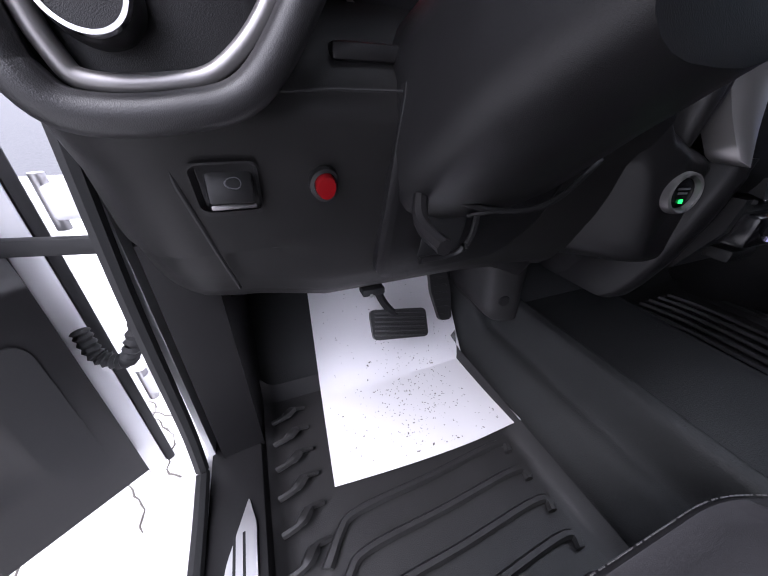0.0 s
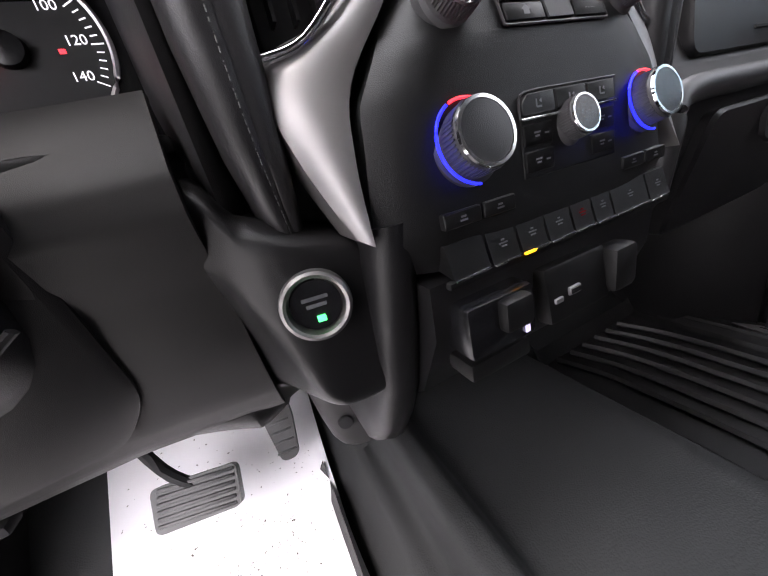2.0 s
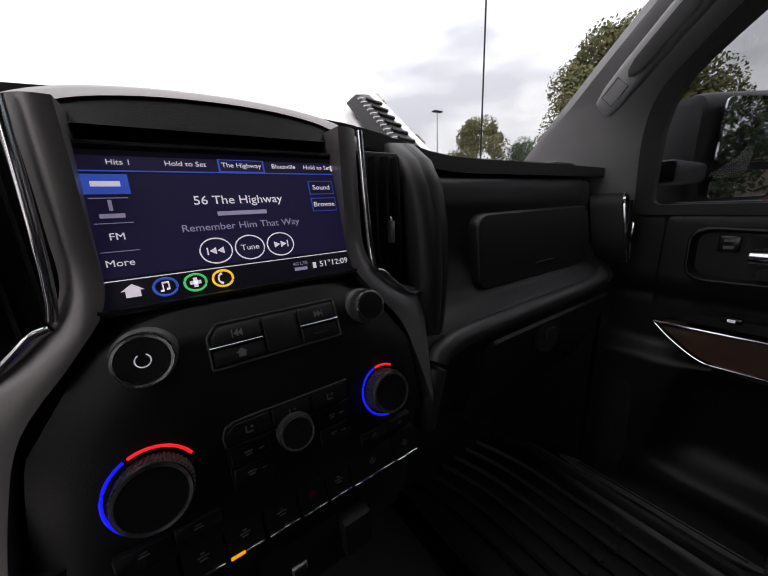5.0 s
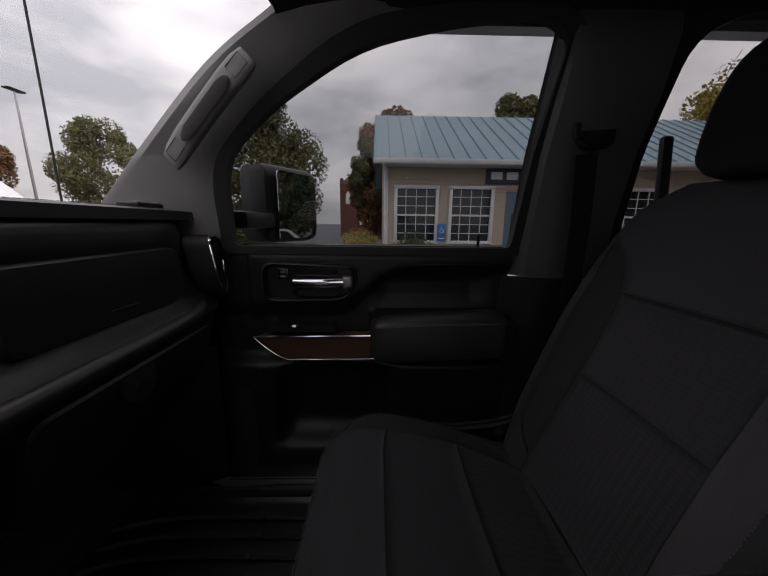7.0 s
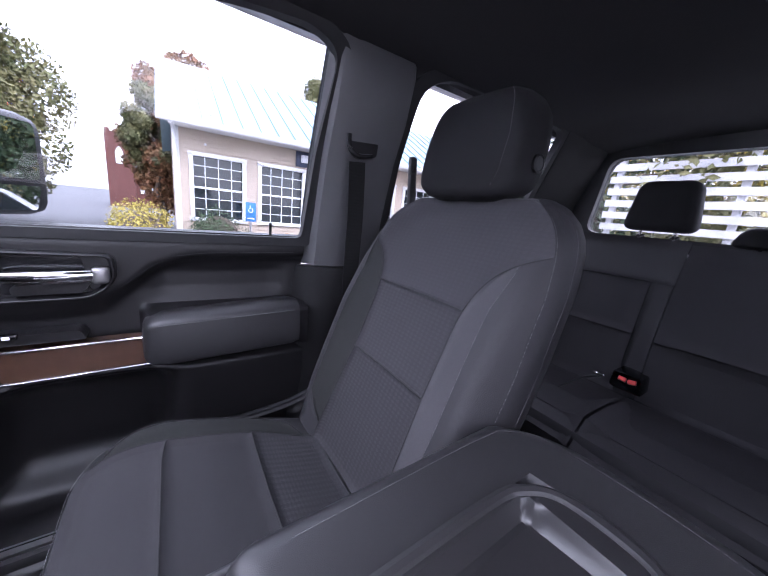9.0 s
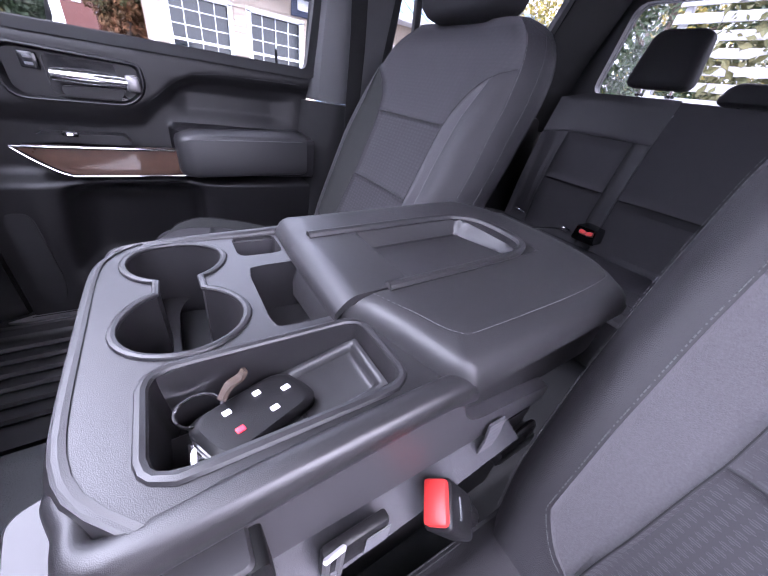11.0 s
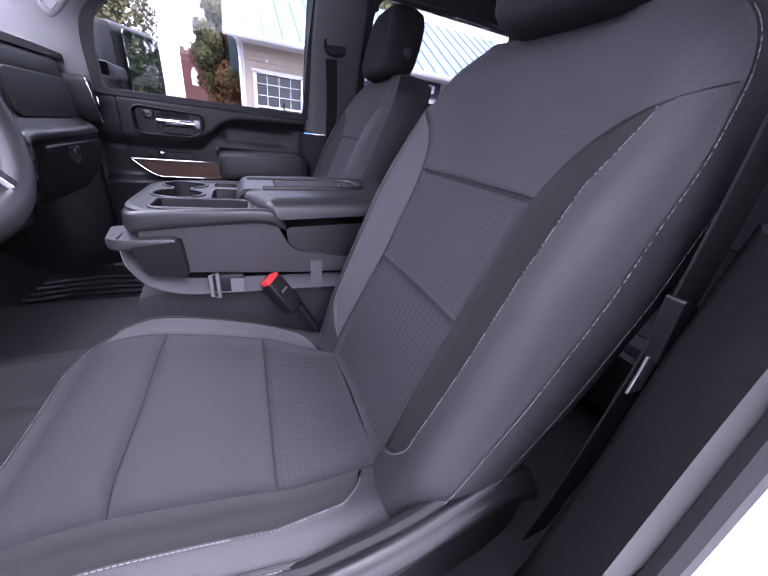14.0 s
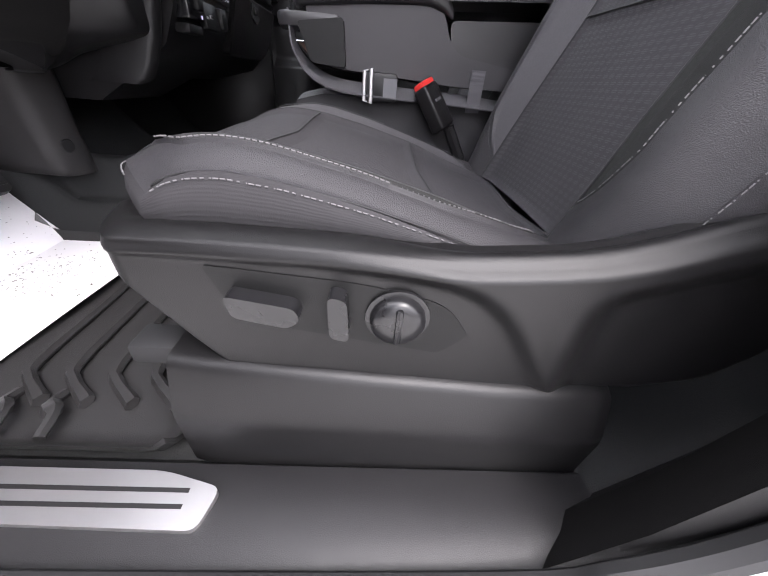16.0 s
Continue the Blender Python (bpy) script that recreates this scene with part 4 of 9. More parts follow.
frm = [on_screen(u, v, 0.001) for u, v in rounded([(-0.094, -0.064), (0.094, -0.064), (0.094, 0.062), (-0.094, 0.062)], 0.006)]
part("screen_frame", tube(frm, 0.0028, 8, True), M_GLOSS, screen)
part("radio_page", scr_box(0, 0.008, 0.174, 0.092, 0.0008), M_SCREEN, screen)
def scr_text(body, size, u, v, mat=None, align="CENTER"):
    return text_part("screen_text", body, size, SCR @ Matrix.Translation((u, v * 0.86, 0.0016)) @ Matrix.Diagonal((1, 0.92, 1, 1)), mat or M_SCRTXT, screen, align)
scr_text("56 The Highway", 0.0098, 0.004, 0.018)
part("unread_bar", scr_box(0.004, 0.0065, 0.036, 0.0036), M_SCRDIM, screen)
scr_text("Remember Him That Way", 0.0080, 0.004, -0.005, M_SCRDIM)
for body, u in (("Hits 1", -0.066), ("Hold to Set", -0.028), ("The Highway", 0.010), ("Bluesville", 0.043), ("Hold to Set", 0.073)):
    scr_text(body, 0.0055, u, 0.0490)
part("tab_line", scr_box(0, 0.0425, 0.174, 0.0009), M_SCRBLUE, screen)
part("tab_fill", scr_box(0.010, 0.0485, 0.034, 0.0115, 0.0010), M_SCRBLUE, screen)
part("tab_face", scr_box(0.010, 0.0487, 0.0315, 0.0095, 0.0013), M_SCREEN, screen)
part("page_arrow", scr_box(0.0868, 0.0488, 0.0012, 0.006), M_SCRTXT, screen)
part("source_tile", scr_box(-0.075, 0.0325, 0.024, 0.0150), M_SCRBLUE, screen)
part("source_mark", scr_box(-0.075, 0.0325, 0.015, 0.0038, 0.0018), M_SCRTXT, screen)
part("unread_bar", scr_box(-0.075, 0.0085, 0.013, 0.0032), M_SCRDIM, screen)
part("plug_icon", scr_box(-0.075, 0.0165, 0.002, 0.008), M_SCRDIM, screen)
scr_text("FM", 0.0070, -0.075, -0.0075)
scr_text("More", 0.0070, -0.0765, -0.0275)
for v in (0.022, 0.003, -0.0185):
    part("menu_line", scr_box(-0.075, v, 0.020, 0.0005), M_SCRDIM, screen)
def scr_ring(u, v, r, w, mat):
    part("icon_ring", tube([on_screen(u + r * math.cos(a), v + r * math.sin(a), 0.0012) for a in (2 * math.pi * k / 28 for k in range(28))], w, 5, True), mat, screen)
for u in (-0.020, 0.004, 0.028):
    scr_ring(u, -0.0255, 0.0108, 0.0005, M_SCRTXT)
scr_text("Tune", 0.0066, 0.004, -0.0255)
for u, s in ((-0.020, -1), (0.028, 1)):
    for k in (-1, 0):
        tri = [on_screen(u + s * (0.0052 * k + 0.0046), -0.0255, 0.0015), on_screen(u + s * 0.0052 * k, -0.0225, 0.0015), on_screen(u + s * 0.0052 * k, -0.0285, 0.0015)]
        part("skip_arrow", loft([tri, [p + Vector((0, -0.0003, 0)) for p in tri]]), M_SCRTXT, screen)
    part("skip_bar", scr_box(u + s * 0.0058, -0.0255, 0.0009, 0.0062), M_SCRTXT, screen)
for body, v in (("Sound", 0.0285), ("Browse", 0.0110)):
    part("button_edge", scr_box(0.0735, v, 0.0232, 0.0138, 0.0010), M_SCRBLUE, screen)
    part("button_face", scr_box(0.0735, v, 0.0218, 0.0124, 0.0013), M_SCREEN, screen)
    scr_text(body, 0.0066, 0.0735, v)
part("bar_line", scr_box(0, -0.0405, 0.174, 0.0007), M_SCRTXT, screen)
scr_text("51\u00b012:09", 0.0078, 0.072, -0.0505)
scr_text("4G LTE", 0.0042, 0.041, -0.0470, M_SCRDIM)
part("signal_bars", scr_box(0.041, -0.0520, 0.011, 0.0032), M_SCRDIM, screen)
part("place_mark", scr_box(0.0535, -0.0505, 0.0028, 0.0058, bev=0.0), M_SCRTXT, screen)
home = [on_screen(-0.0735 + u, -0.0500 + v, 0.0014) for u, v in ((-0.0040, -0.0042), (0.0040, -0.0042), (0.0040, 0.0008), (0.0062, 0.0008), (0, 0.0060), (-0.0062, 0.0008), (-0.0040, 0.0008))]
part("home_icon", loft([home, [p + Vector((0, -0.0003, 0)) for p in home]]), M_SCRTXT, screen)
for u, mt in ((-0.0555, M_SCRBLUE), (-0.0375, M_SCRGREEN), (-0.0195, M_SCRYEL)):
    scr_ring(u, -0.0500, 0.0068, 0.0009, mt)

# note, cross and phone marks in the three rings
part("note_mark", join(scr_box(-0.0570, -0.0500, 0.0008, 0.0062), scr_box(-0.0535, -0.0490, 0.0008, 0.0062), scr_box(-0.05525, -0.0465, 0.0043, 0.0014), scr_box(-0.0577, -0.0528, 0.0020, 0.0016), scr_box(-0.0542, -0.0518, 0.0020, 0.0016)), M_SCRTXT, screen)
part("cross_mark", join(scr_box(-0.0375, -0.0500, 0.0026, 0.0080), scr_box(-0.0375, -0.0500, 0.0070, 0.0030)), M_SCRTXT, screen)
part("phone_mark", tube([on_screen(-0.0195 + 0.0042 * math.cos(radians(q)) + 0.0012, -0.0500 + 0.0046 * math.sin(radians(q)), 0.0013) for q in range(110, 251, 20)], [0.0010, 0.0009, 0.0006, 0.0006, 0.0006, 0.0006, 0.0009, 0.0010], 5), M_SCRTXT, screen)
def knob_pose(x, y, z):
    return frame_of((x, y, z), (1, 0, 0), Vector((0, 0.262, 0.965)))
def make_knob(name, x, y, z, r, h, label, face=M_GLOSS):
    k = part(name, lathe([(r * 1.18, -0.012), (r * 1.18, -0.004), (r * 1.02, -0.002), (r, 0.0), (r * 0.97, h * 0.92), (r * 0.93, h), (r * 0.80, h * 0.985), (0.0005, h * 0.98)], knob_pose(x, y, z), 44), M_KNOB, dash, label)
    part("knob_ring", lathe([(r * 0.86, h * 0.96), (r * 0.86, h * 1.03), (r * 0.96, h * 1.03), (r * 0.985, h * 0.93)], knob_pose(x, y, z), 44), M_CHROME, k)
    part("knob_face", lathe([(r * 0.85, h * 0.99), (r * 0.84, h * 1.012), (0.0005, h * 1.012)], knob_pose(x, y, z), 36), face, k)
    grip = bmesh.new()
    gs = [box((r * 0.995 * math.cos(a), r * 0.995 * math.sin(a), h * 0.42), (0.0011, 0.0011, h * 0.72), 0, m=None) for a in (2 * math.pi * q / 48 for q in range(48))]
    tagged(part("knurl", xform(join(*gs), knob_pose(x, y, z)), M_KNOB, k), kind="stuff")
    return k
kp = make_knob("volume_knob", -0.074, -0.030, 0.717, 0.0162, 0.0135, "black volume knob with chrome ring")
part("power_mark", tube([knob_pose(-0.074, -0.030, 0.717) @ Vector((0.004 * math.cos(a), 0.004 * math.sin(a), 0.0140)) for a in (radians(q) for q in range(120, 421, 20))], 0.0004, 4), M_PRINT, kp)
make_knob("tune_knob", 0.086, -0.030, 0.716, 0.0138, 0.0135, "black tuning knob with chrome ring")
for sgn, r in ((-1, 0.0212), (1, 0.0188)):
    k = make_knob("temperature_knob", -0.084 if sgn < 0 else 0.092, -0.045, 0.636, r, 0.0165, "black temperature knob in a lit ring")
    kpz = knob_pose(-0.084 if sgn < 0 else 0.092, -0.045, 0.636)
    arcs = ((118, 262, M_BLUE), (30, 112, M_REDLT)) if sgn < 0 else ((108, 268, M_BLUE), (60, 104, M_REDLT))
    for a0, a1, mt in arcs:
        part("light_ring", tube([kpz @ Vector((r * 1.22 * math.cos(radians(q)), r * 1.22 * math.sin(radians(q)), 0.0035)) for q in np.linspace(a0, a1, 26)], 0.0010, 6), mt, k)
make_knob("fan_knob", 0.006, -0.046, 0.635, 0.0135, 0.0115, "small black fan knob")


def stack_y(z):
    return float(np.interp(z, [p[1] for p in STK][::-1], [p[0] for p in STK][::-1]))


def stack_shape(name, outline, lift, mat, label="", parent=None, inset=0.0008):
    """A flat key or field of the outline (x, z) that lies on the face of the stack."""
    n = len(outline)
    cx, cz = sum(p[0] for p in outline) / n, sum(p[1] for p in outline) / n
    w, h = max(abs(p[0] - cx) for p in outline), max(abs(p[1] - cz) for p in outline)
    def ring(k, up):
        return [(cx + (x - cx) * (1 - k / w), stack_y(cz + (z - cz) * (1 - k / h)) - up, cz + (z - cz) * (1 - k / h)) for x, z in outline]
    return part(name, loft([ring(0, -0.004), ring(0, lift - inset), ring(inset, lift)]), mat, parent or dash, label)


def stack_rect(x0, x1, z0, z1, cut=0.0, side=-1):
    """A rectangle with its upper outer corner cut off."""
    pts = [(x0, z0), (x1, z0), (x1, z1), (x0, z1)]
    if cut:
        pts = [(x0, z0), (x1, z0), (x1, z1), (x0 + cut, z1), (x0, z1 - cut)] if side < 0 else [(x0, z0), (x1, z0), (x1, z1 - cut), (x1 - cut, z1), (x0, z1)]
    return rounded(pts, 0.0018, 4)


def stack_mark(shapes, parent, lift):
    """Printed signs: small shapes (x, z) just above a key."""
    bms = []
    for sh_ in shapes:
        bms.append(loft([[(x, stack_y(z) - lift + 0.0004, z) for x, z in sh_], [(x, stack_y(z) - lift - 0.0002, z) for x, z in sh_]]))
    part("button_mark", join(*bms), M_DIMPRINT, parent)


def arrows(cx, cz, way, k=0.0032):
    return [[(cx + way * q, cz), (cx + way * (q - k), cz + k * 0.8), (cx + way * (q - k), cz - k * 0.8)] for q in (0.0036, 0.0006)] + [[(cx + way * 0.0040, cz - 0.0026), (cx + way * 0.0047, cz - 0.0026), (cx + way * 0.0047, cz + 0.0026), (cx + way * 0.0040, cz + 0.0026)]]


def seated(cx, cz):
    return [[(cx - 0.002, cz - 0.003), (cx + 0.0022, cz - 0.003), (cx + 0.0022, cz - 0.0018), (cx - 0.002, cz - 0.0018)], [(cx - 0.003, cz - 0.002), (cx - 0.002, cz - 0.003), (cx - 0.0014, cz + 0.0022), (cx - 0.0026, cz + 0.0026)], [(cx + 0.0004, cz + 0.001), (cx + 0.0026, cz + 0.0024), (cx + 0.0026, cz - 0.0004)]]


def bars(cx, cz, w=0.007):
    return [[(cx - w / 2, cz - 0.0006), (cx + w / 2, cz - 0.0006), (cx + w / 2, cz + 0.0006), (cx - w / 2, cz + 0.0006)]]


# radio keys in a shallow framed field
fr = stack_rect(-0.0395, 0.059, 0.6975, 0.7262, 0.007)
radio = stack_shape("radio_field", fr, 0.0012, M_PLASTIC, "framed field of black radio keys")
part("field_edge", tube([(x, stack_y(z) - 0.0014, z) for x, z in fr], 0.0009, 6, True), M_KNOB, radio)
for x0, x1, z0, z1, cut, shapes in ((-0.0375, -0.0035, 0.7130, 0.7245, 0.006, arrows(-0.019, 0.7188, -1)), (-0.0375, -0.0035, 0.6992, 0.7105, 0, [[(-0.022, 0.7025), (-0.017, 0.7025), (-0.017, 0.7055), (-0.022, 0.7055)], [(-0.0235, 0.7055), (-0.0155, 0.7055), (-0.0195, 0.7085)]]), (-0.0015, 0.0240, 0.6992, 0.7245, 0, []), (0.0260, 0.0572, 0.7130, 0.7245, 0, arrows(0.0415, 0.7188, 1)), (0.0260, 0.0572, 0.6992, 0.7105, 0, [])):
    bt = stack_shape("radio_button", stack_rect(x0, x1, z0, z1, cut), 0.0030, M_STACK, "black radio button", radio)
    if shapes:
        stack_mark(shapes, bt, 0.0030)
text_part("button_text", "BACK", 0.0042, frame_of((0.0416, stack_y(0.7045) - 0.0034, 0.7030), (1, 0, 0), (0, 0.30, 0.95)), M_DIMPRINT, radio)
for x0, x1 in ((-0.0392, -0.0035), (0.0260, 0.0588)):
    stack_shape("button_line", [(x0, 0.7109), (x1, 0.7109), (x1, 0.7126), (x0, 0.7126)], 0.0036, M_CHROME, parent=radio, inset=0.0003)
# climate keys: three above a bright line, two rows below it on both sides of the knob
fr = stack_rect(-0.0420, 0.0560, 0.6040, 0.6585, 0.008)
climate = stack_shape("climate_field", fr, 0.0010, M_STACK, "framed field of black climate keys")
part("field_edge", tube(smooth_line([(x, stack_y(z) - 0.0012, z) for x, z in ((-0.0420, 0.6425), (-0.0418, 0.6515), (-0.0345, 0.6583), (0.007, 0.6587), (0.056, 0.6585))], 3), 0.0008, 6), M_KNOB, climate)
for i in range(3):
    x0 = -0.0405 + i * 0.032
    bt = stack_shape("mode_button", stack_rect(x0, x0 + 0.0310, 0.6436, 0.6572, 0.006 if i == 0 else 0.0), 0.0022, M_STACK, "black climate mode button", climate)
    stack_mark(seated(x0 + 0.0155, 0.6506), bt, 0.0022)
stack_shape("climate_line", [(-0.0420, 0.6412), (0.0560, 0.6412), (0.0560, 0.6426), (-0.0420, 0.6426)], 0.0030, M_CHROME, parent=climate, inset=0.0003)
for x0 in (-0.0405, 0.0265):
    for z0 in (0.6245, 0.6075):
        bt = stack_shape("climate_button", stack_rect(x0, x0 + 0.0275, z0, z0 + 0.0145), 0.0017, M_STACK, "", climate)
        stack_mark(bars(x0 + 0.012, z0 + 0.0085, 0.006) + bars(x0 + 0.012, z0 + 0.0062, 0.004) + (bars(x0 + 0.021, z0 + 0.007, 0.004)), bt, 0.0017)
for x0, w in ((-0.1135, 0.030), (-0.0815, 0.028), (0.0640, 0.028), (0.0940, 0.028)):
    bt = stack_shape("seat_heat_button", stack_rect(x0, x0 + w, 0.5885, 0.5990), 0.0020, M_STACK)
    stack_mark(bars(x0 + w / 2, 0.5948, 0.004) + bars(x0 + w / 2, 0.5925, 0.006), bt, 0.0020)
# row of toggle keys with a thin broken chrome lip
EDGES = (-0.119, -0.088, -0.062, -0.036, -0.010, 0.013, 0.035, 0.080, 0.108)
for i, (x0, x1) in enumerate(zip(EDGES[:-1], EDGES[1:])):
    x1 -= 0.0012
    kk = part("toggle_key", bevel(loft([[(x0, -0.050, 0.598), (x1, -0.050, 0.598), (x1, -0.050, 0.580), (x0, -0.050, 0.580)], [(x0 + 0.0006, -0.0600, 0.5985), (x1 - 0.0006, -0.0600, 0.5985), (x1 - 0.0006, -0.0668, 0.5760), (x0 + 0.0006, -0.0668, 0.5760)]]), 0.0012, 2), M_STACK, dash, "black toggle key with chrome lip")
    xm = (x0 + x1) / 2
    for q, (e0, e1) in enumerate(((x0 + 0.001, xm - 0.002), (xm - 0.0012, x1 - 0.001))):
        part("chrome_lip", box(((e0 + e1) / 2, -0.0676, 0.5752 + 0.0007 * q), (e1 - e0, 0.0022, 0.0017), 0.0005), M_AMBER if i == 2 and q == 0 else M_CHROME, kk)
    if 0 < i < 8:
        mk = box((xm, -0.0640, 0.5880), (0.007, 0.0004, 0.0010), 0.0, m=None)
        part("key_mark", join(mk, box((xm, -0.0640 - 0.0006, 0.5858), (0.0045, 0.0004, 0.0010), 0.0), box((xm, -0.0640 + 0.0006, 0.5902), (0.0025, 0.0004, 0.0012), 0.0)), M_REDLENS if i == 4 else M_DIMPRINT, kk)
part("key_shelf", box((-0.005, -0.042, 0.5712), (0.232, 0.046, 0.006), 0.002), M_STACK, dash)
# lower console under the stack
part("lower_panel", loft([[(-w, y, z), (w, y, z), (w, 0.25, z), (-w, 0.25, z)] for z, y, w in ((0.573, -0.052, 0.125), (0.53, -0.048, 0.125), (0.47, -0.02, 0.13), (0.42, 0.05, 0.13), (0.36, 0.16, 0.11))]), M_PLASTIC, dash)
TOGGLES = ("toggle_key", "key_shelf")
usb = part("usb_plate", box((0.006, -0.055, 0.530), (0.072, 0.016, 0.048), 0.004, m=pose(0, 0, 0, -8, 0, 0)), M_STACK, dash, "black plate with two charging ports")
part("usb_port", box((-0.002, -0.0640, 0.530), (0.013, 0.003, 0.007), 0.001), M_STEEL, usb)
part("usb_slot", box((-0.002, -0.0658, 0.530), (0.010, 0.001, 0.004), 0.0), M_DEEP, usb)
part("small_port", box((-0.020, -0.0640, 0.527), (0.009, 0.003, 0.0045), 0.001), M_STEEL, usb)
part("socket_cover", box((0.052, -0.062, 0.532), (0.030, 0.022, 0.040), 0.006), M_STACK, dash)
tb = part("brake_module", box((-0.080, -0.052, 0.535), (0.062, 0.034, 0.042), 0.005), M_GLOSS, dash, "black trailer brake module")
part("brake_lever", box((-0.073, -0.072, 0.542), (0.026, 0.012, 0.024), 0.004), M_STACK, tb)
part("module_mark", box((-0.060, -0.0695, 0.522), (0.004, 0.001, 0.006)), M_SCRDIM, tb)
part("module_base", box((-0.080, -0.048, 0.500), (0.058, 0.03, 0.016), 0.003), M_STACK, dash)


fit_axes(dash, [(-0.122, -0.119), (0.108, 0.128)], [(0, 0.014)], [(0, -0.0195)], TOGGLES)
fit_axes(dash, [(0, -0.006)], [(0, 0.006)], [(0, -0.018)], ("lower_panel", "usb_plate", "socket_cover", "brake_module", "module_base"))
fit_axes(dash, [(0, 0.055)], (), (), ("upper_glove_lid", "glove_box_lid"))


# ---- driver side of the dash ----
def bolster_fn(u, v):
    x = lerp(-0.79 + 0.04 * max(0.0, v - 0.5), -0.225, u)
    prof = [(0.10, 0.690), (0.058, 0.630), (0.052, 0.600), (0.062, 0.575), (0.079, 0.543), (0.098, 0.48), (0.118, 0.425), (0.135, 0.396), (0.150, 0.380), (0.170, 0.373), (0.30, 0.385)]
    k = v * (len(prof) - 1)
    i = min(int(k), len(prof) - 2)
    y, z = (lerp(prof[i][q], prof[i + 1][q], k - i) for q in (0, 1))
    y += 0.16 * max(0.0, (-0.73 - x) / 0.08) ** 2 - 0.02 * max(0.0, (x + 0.36) / 0.14)
    z += 0.035 * max(0.0, (-0.60 - x) / 0.2) * (1 if v > 0.5 else 0)
    return (x, y, z)


part("knee_panel", slab(bolster_fn, 44, 40, (0, 0.012, 0)), M_KNEE, dash, "dark grey panel below the steering column")
part("panel_gap", tube([(-0.725, 0.049, 0.612), (-0.724, 0.078, 0.545), (-0.716, 0.098, 0.48), (-0.71, 0.118, 0.43)], 0.0014, 6), M_DEEP, dash)
part("panel_gap", tube([(-0.725, 0.047, 0.614), (-0.60, 0.046, 0.622), (-0.53, 0.046, 0.622)], 0.0014, 6), M_DEEP, dash)
# recessed centre of the knee panel under the column
rc = rounded([(-0.53, 0.640), (-0.30, 0.640), (-0.31, 0.47), (-0.345, 0.425), (-0.50, 0.412), (-0.525, 0.43)], 0.02)
def ky(z):
    return float(np.interp(z, [0.342, 0.35, 0.372, 0.42, 0.48, 0.543, 0.575, 0.61, 0.64], [0.19, 0.17, 0.15, 0.12, 0.098, 0.079, 0.062, 0.05, 0.055]))
part("column_surround", bevel(loft([[(x, ky(z) + 0.02, z) for x, z in rc], [(x, ky(z) - 0.010, z) for x, z in rc], [(-0.41 + (x + 0.41) * 0.94, ky(z) - 0.013, 0.53 + (z - 0.53) * 0.94) for x, z in rc]]), 0.0), M_PLASTIC, dash, "black surround of the steering column")
slot = rounded([(-0.475, 0.512), (-0.425, 0.512), (-0.420, 0.452), (-0.47, 0.448)], 0.006)
# dark plate on the surround paints the shade inside the slot
part("column_slot", loft([[(x, ky(z) - 0.0135, z) for x, z in slot], [(x, ky(z) - 0.0150, z) for x, z in slot]]), M_DEEP, dash)
part("slot_lip", tube(smooth_line([(-0.416, 0.074, 0.515), (-0.414, 0.078, 0.478), (-0.424, 0.088, 0.450), (-0.47, 0.090, 0.446)], 5), 0.0045, 8), M_PLASTIC, dash)
lip = smooth_line([(-0.50, 0.05, 0.545), (-0.44, 0.035, 0.520), (-0.37, 0.028, 0.520), (-0.315, 0.03, 0.56)], 6)
part("surround_lip", tube(lip, 0.003, 8), M_PANEL, dash)
# parking brake switch
pb = part("park_brake_switch", loft([[(x, ky(z) + 0.004, z) for x, z in rounded([(-0.716, 0.566), (-0.674, 0.566), (-0.674, 0.524), (-0.716, 0.524)], 0.008)], [(x, ky(z) - 0.0045, z) for x, z in rounded([(-0.716, 0.566), (-0.674, 0.566), (-0.674, 0.524), (-0.716, 0.524)], 0.008)], [(x, ky(z) - 0.0045, z) for x, z in rounded([(-0.716, 0.568), (-0.674, 0.568), (-0.674, 0.520), (-0.716, 0.520)], 0.007)], [(x, ky(z) - 0.0005, z) for x, z in rounded([(-0.713, 0.566), (-0.677, 0.566), (-0.677, 0.522), (-0.713, 0.522)], 0.007)]]), M_PLASTIC, dash, "square black parking brake switch")
part("switch_cap", box((-0.695, ky(0.546) - 0.005, 0.546), (0.030, 0.012, 0.028), 0.003, m=pose(0, 0, 0, -16, 0, 0)), M_PANEL, pb)
part("switch_edge", box((-0.695, ky(0.530) - 0.008, 0.529), (0.030, 0.005, 0.004), 0.001, m=pose(0, 0, 0, -16, 0, 0)), M_SATIN, pb)
part("brake_mark", tube([(-0.695 + 0.005 * math.cos(a), ky(0.55) - 0.0125, 0.550 + 0.005 * math.sin(a)) for a in (2 * math.pi * q / 16 for q in range(16))], 0.0005, 4, True), M_DIMPRINT, pb)
# red push button
RB = frame_of((-0.610, ky(0.545), 0.545), (1, 0, 0), (0, -0.30, 0.95))
rb = part("push_button_collar", lathe([(0.0155, -0.004), (0.0168, 0.002), (0.0160, 0.009), (0.0125, 0.010), (0.0122, 0.004)], RB, 36), M_PANEL, dash, "round grey collar of a push button")
part("red_button", lathe([(0.0115, 0.0), (0.0115, 0.013), (0.0100, 0.0152), (0.0005, 0.0156)], RB, 32), M_REDLENS, rb, "red push button")
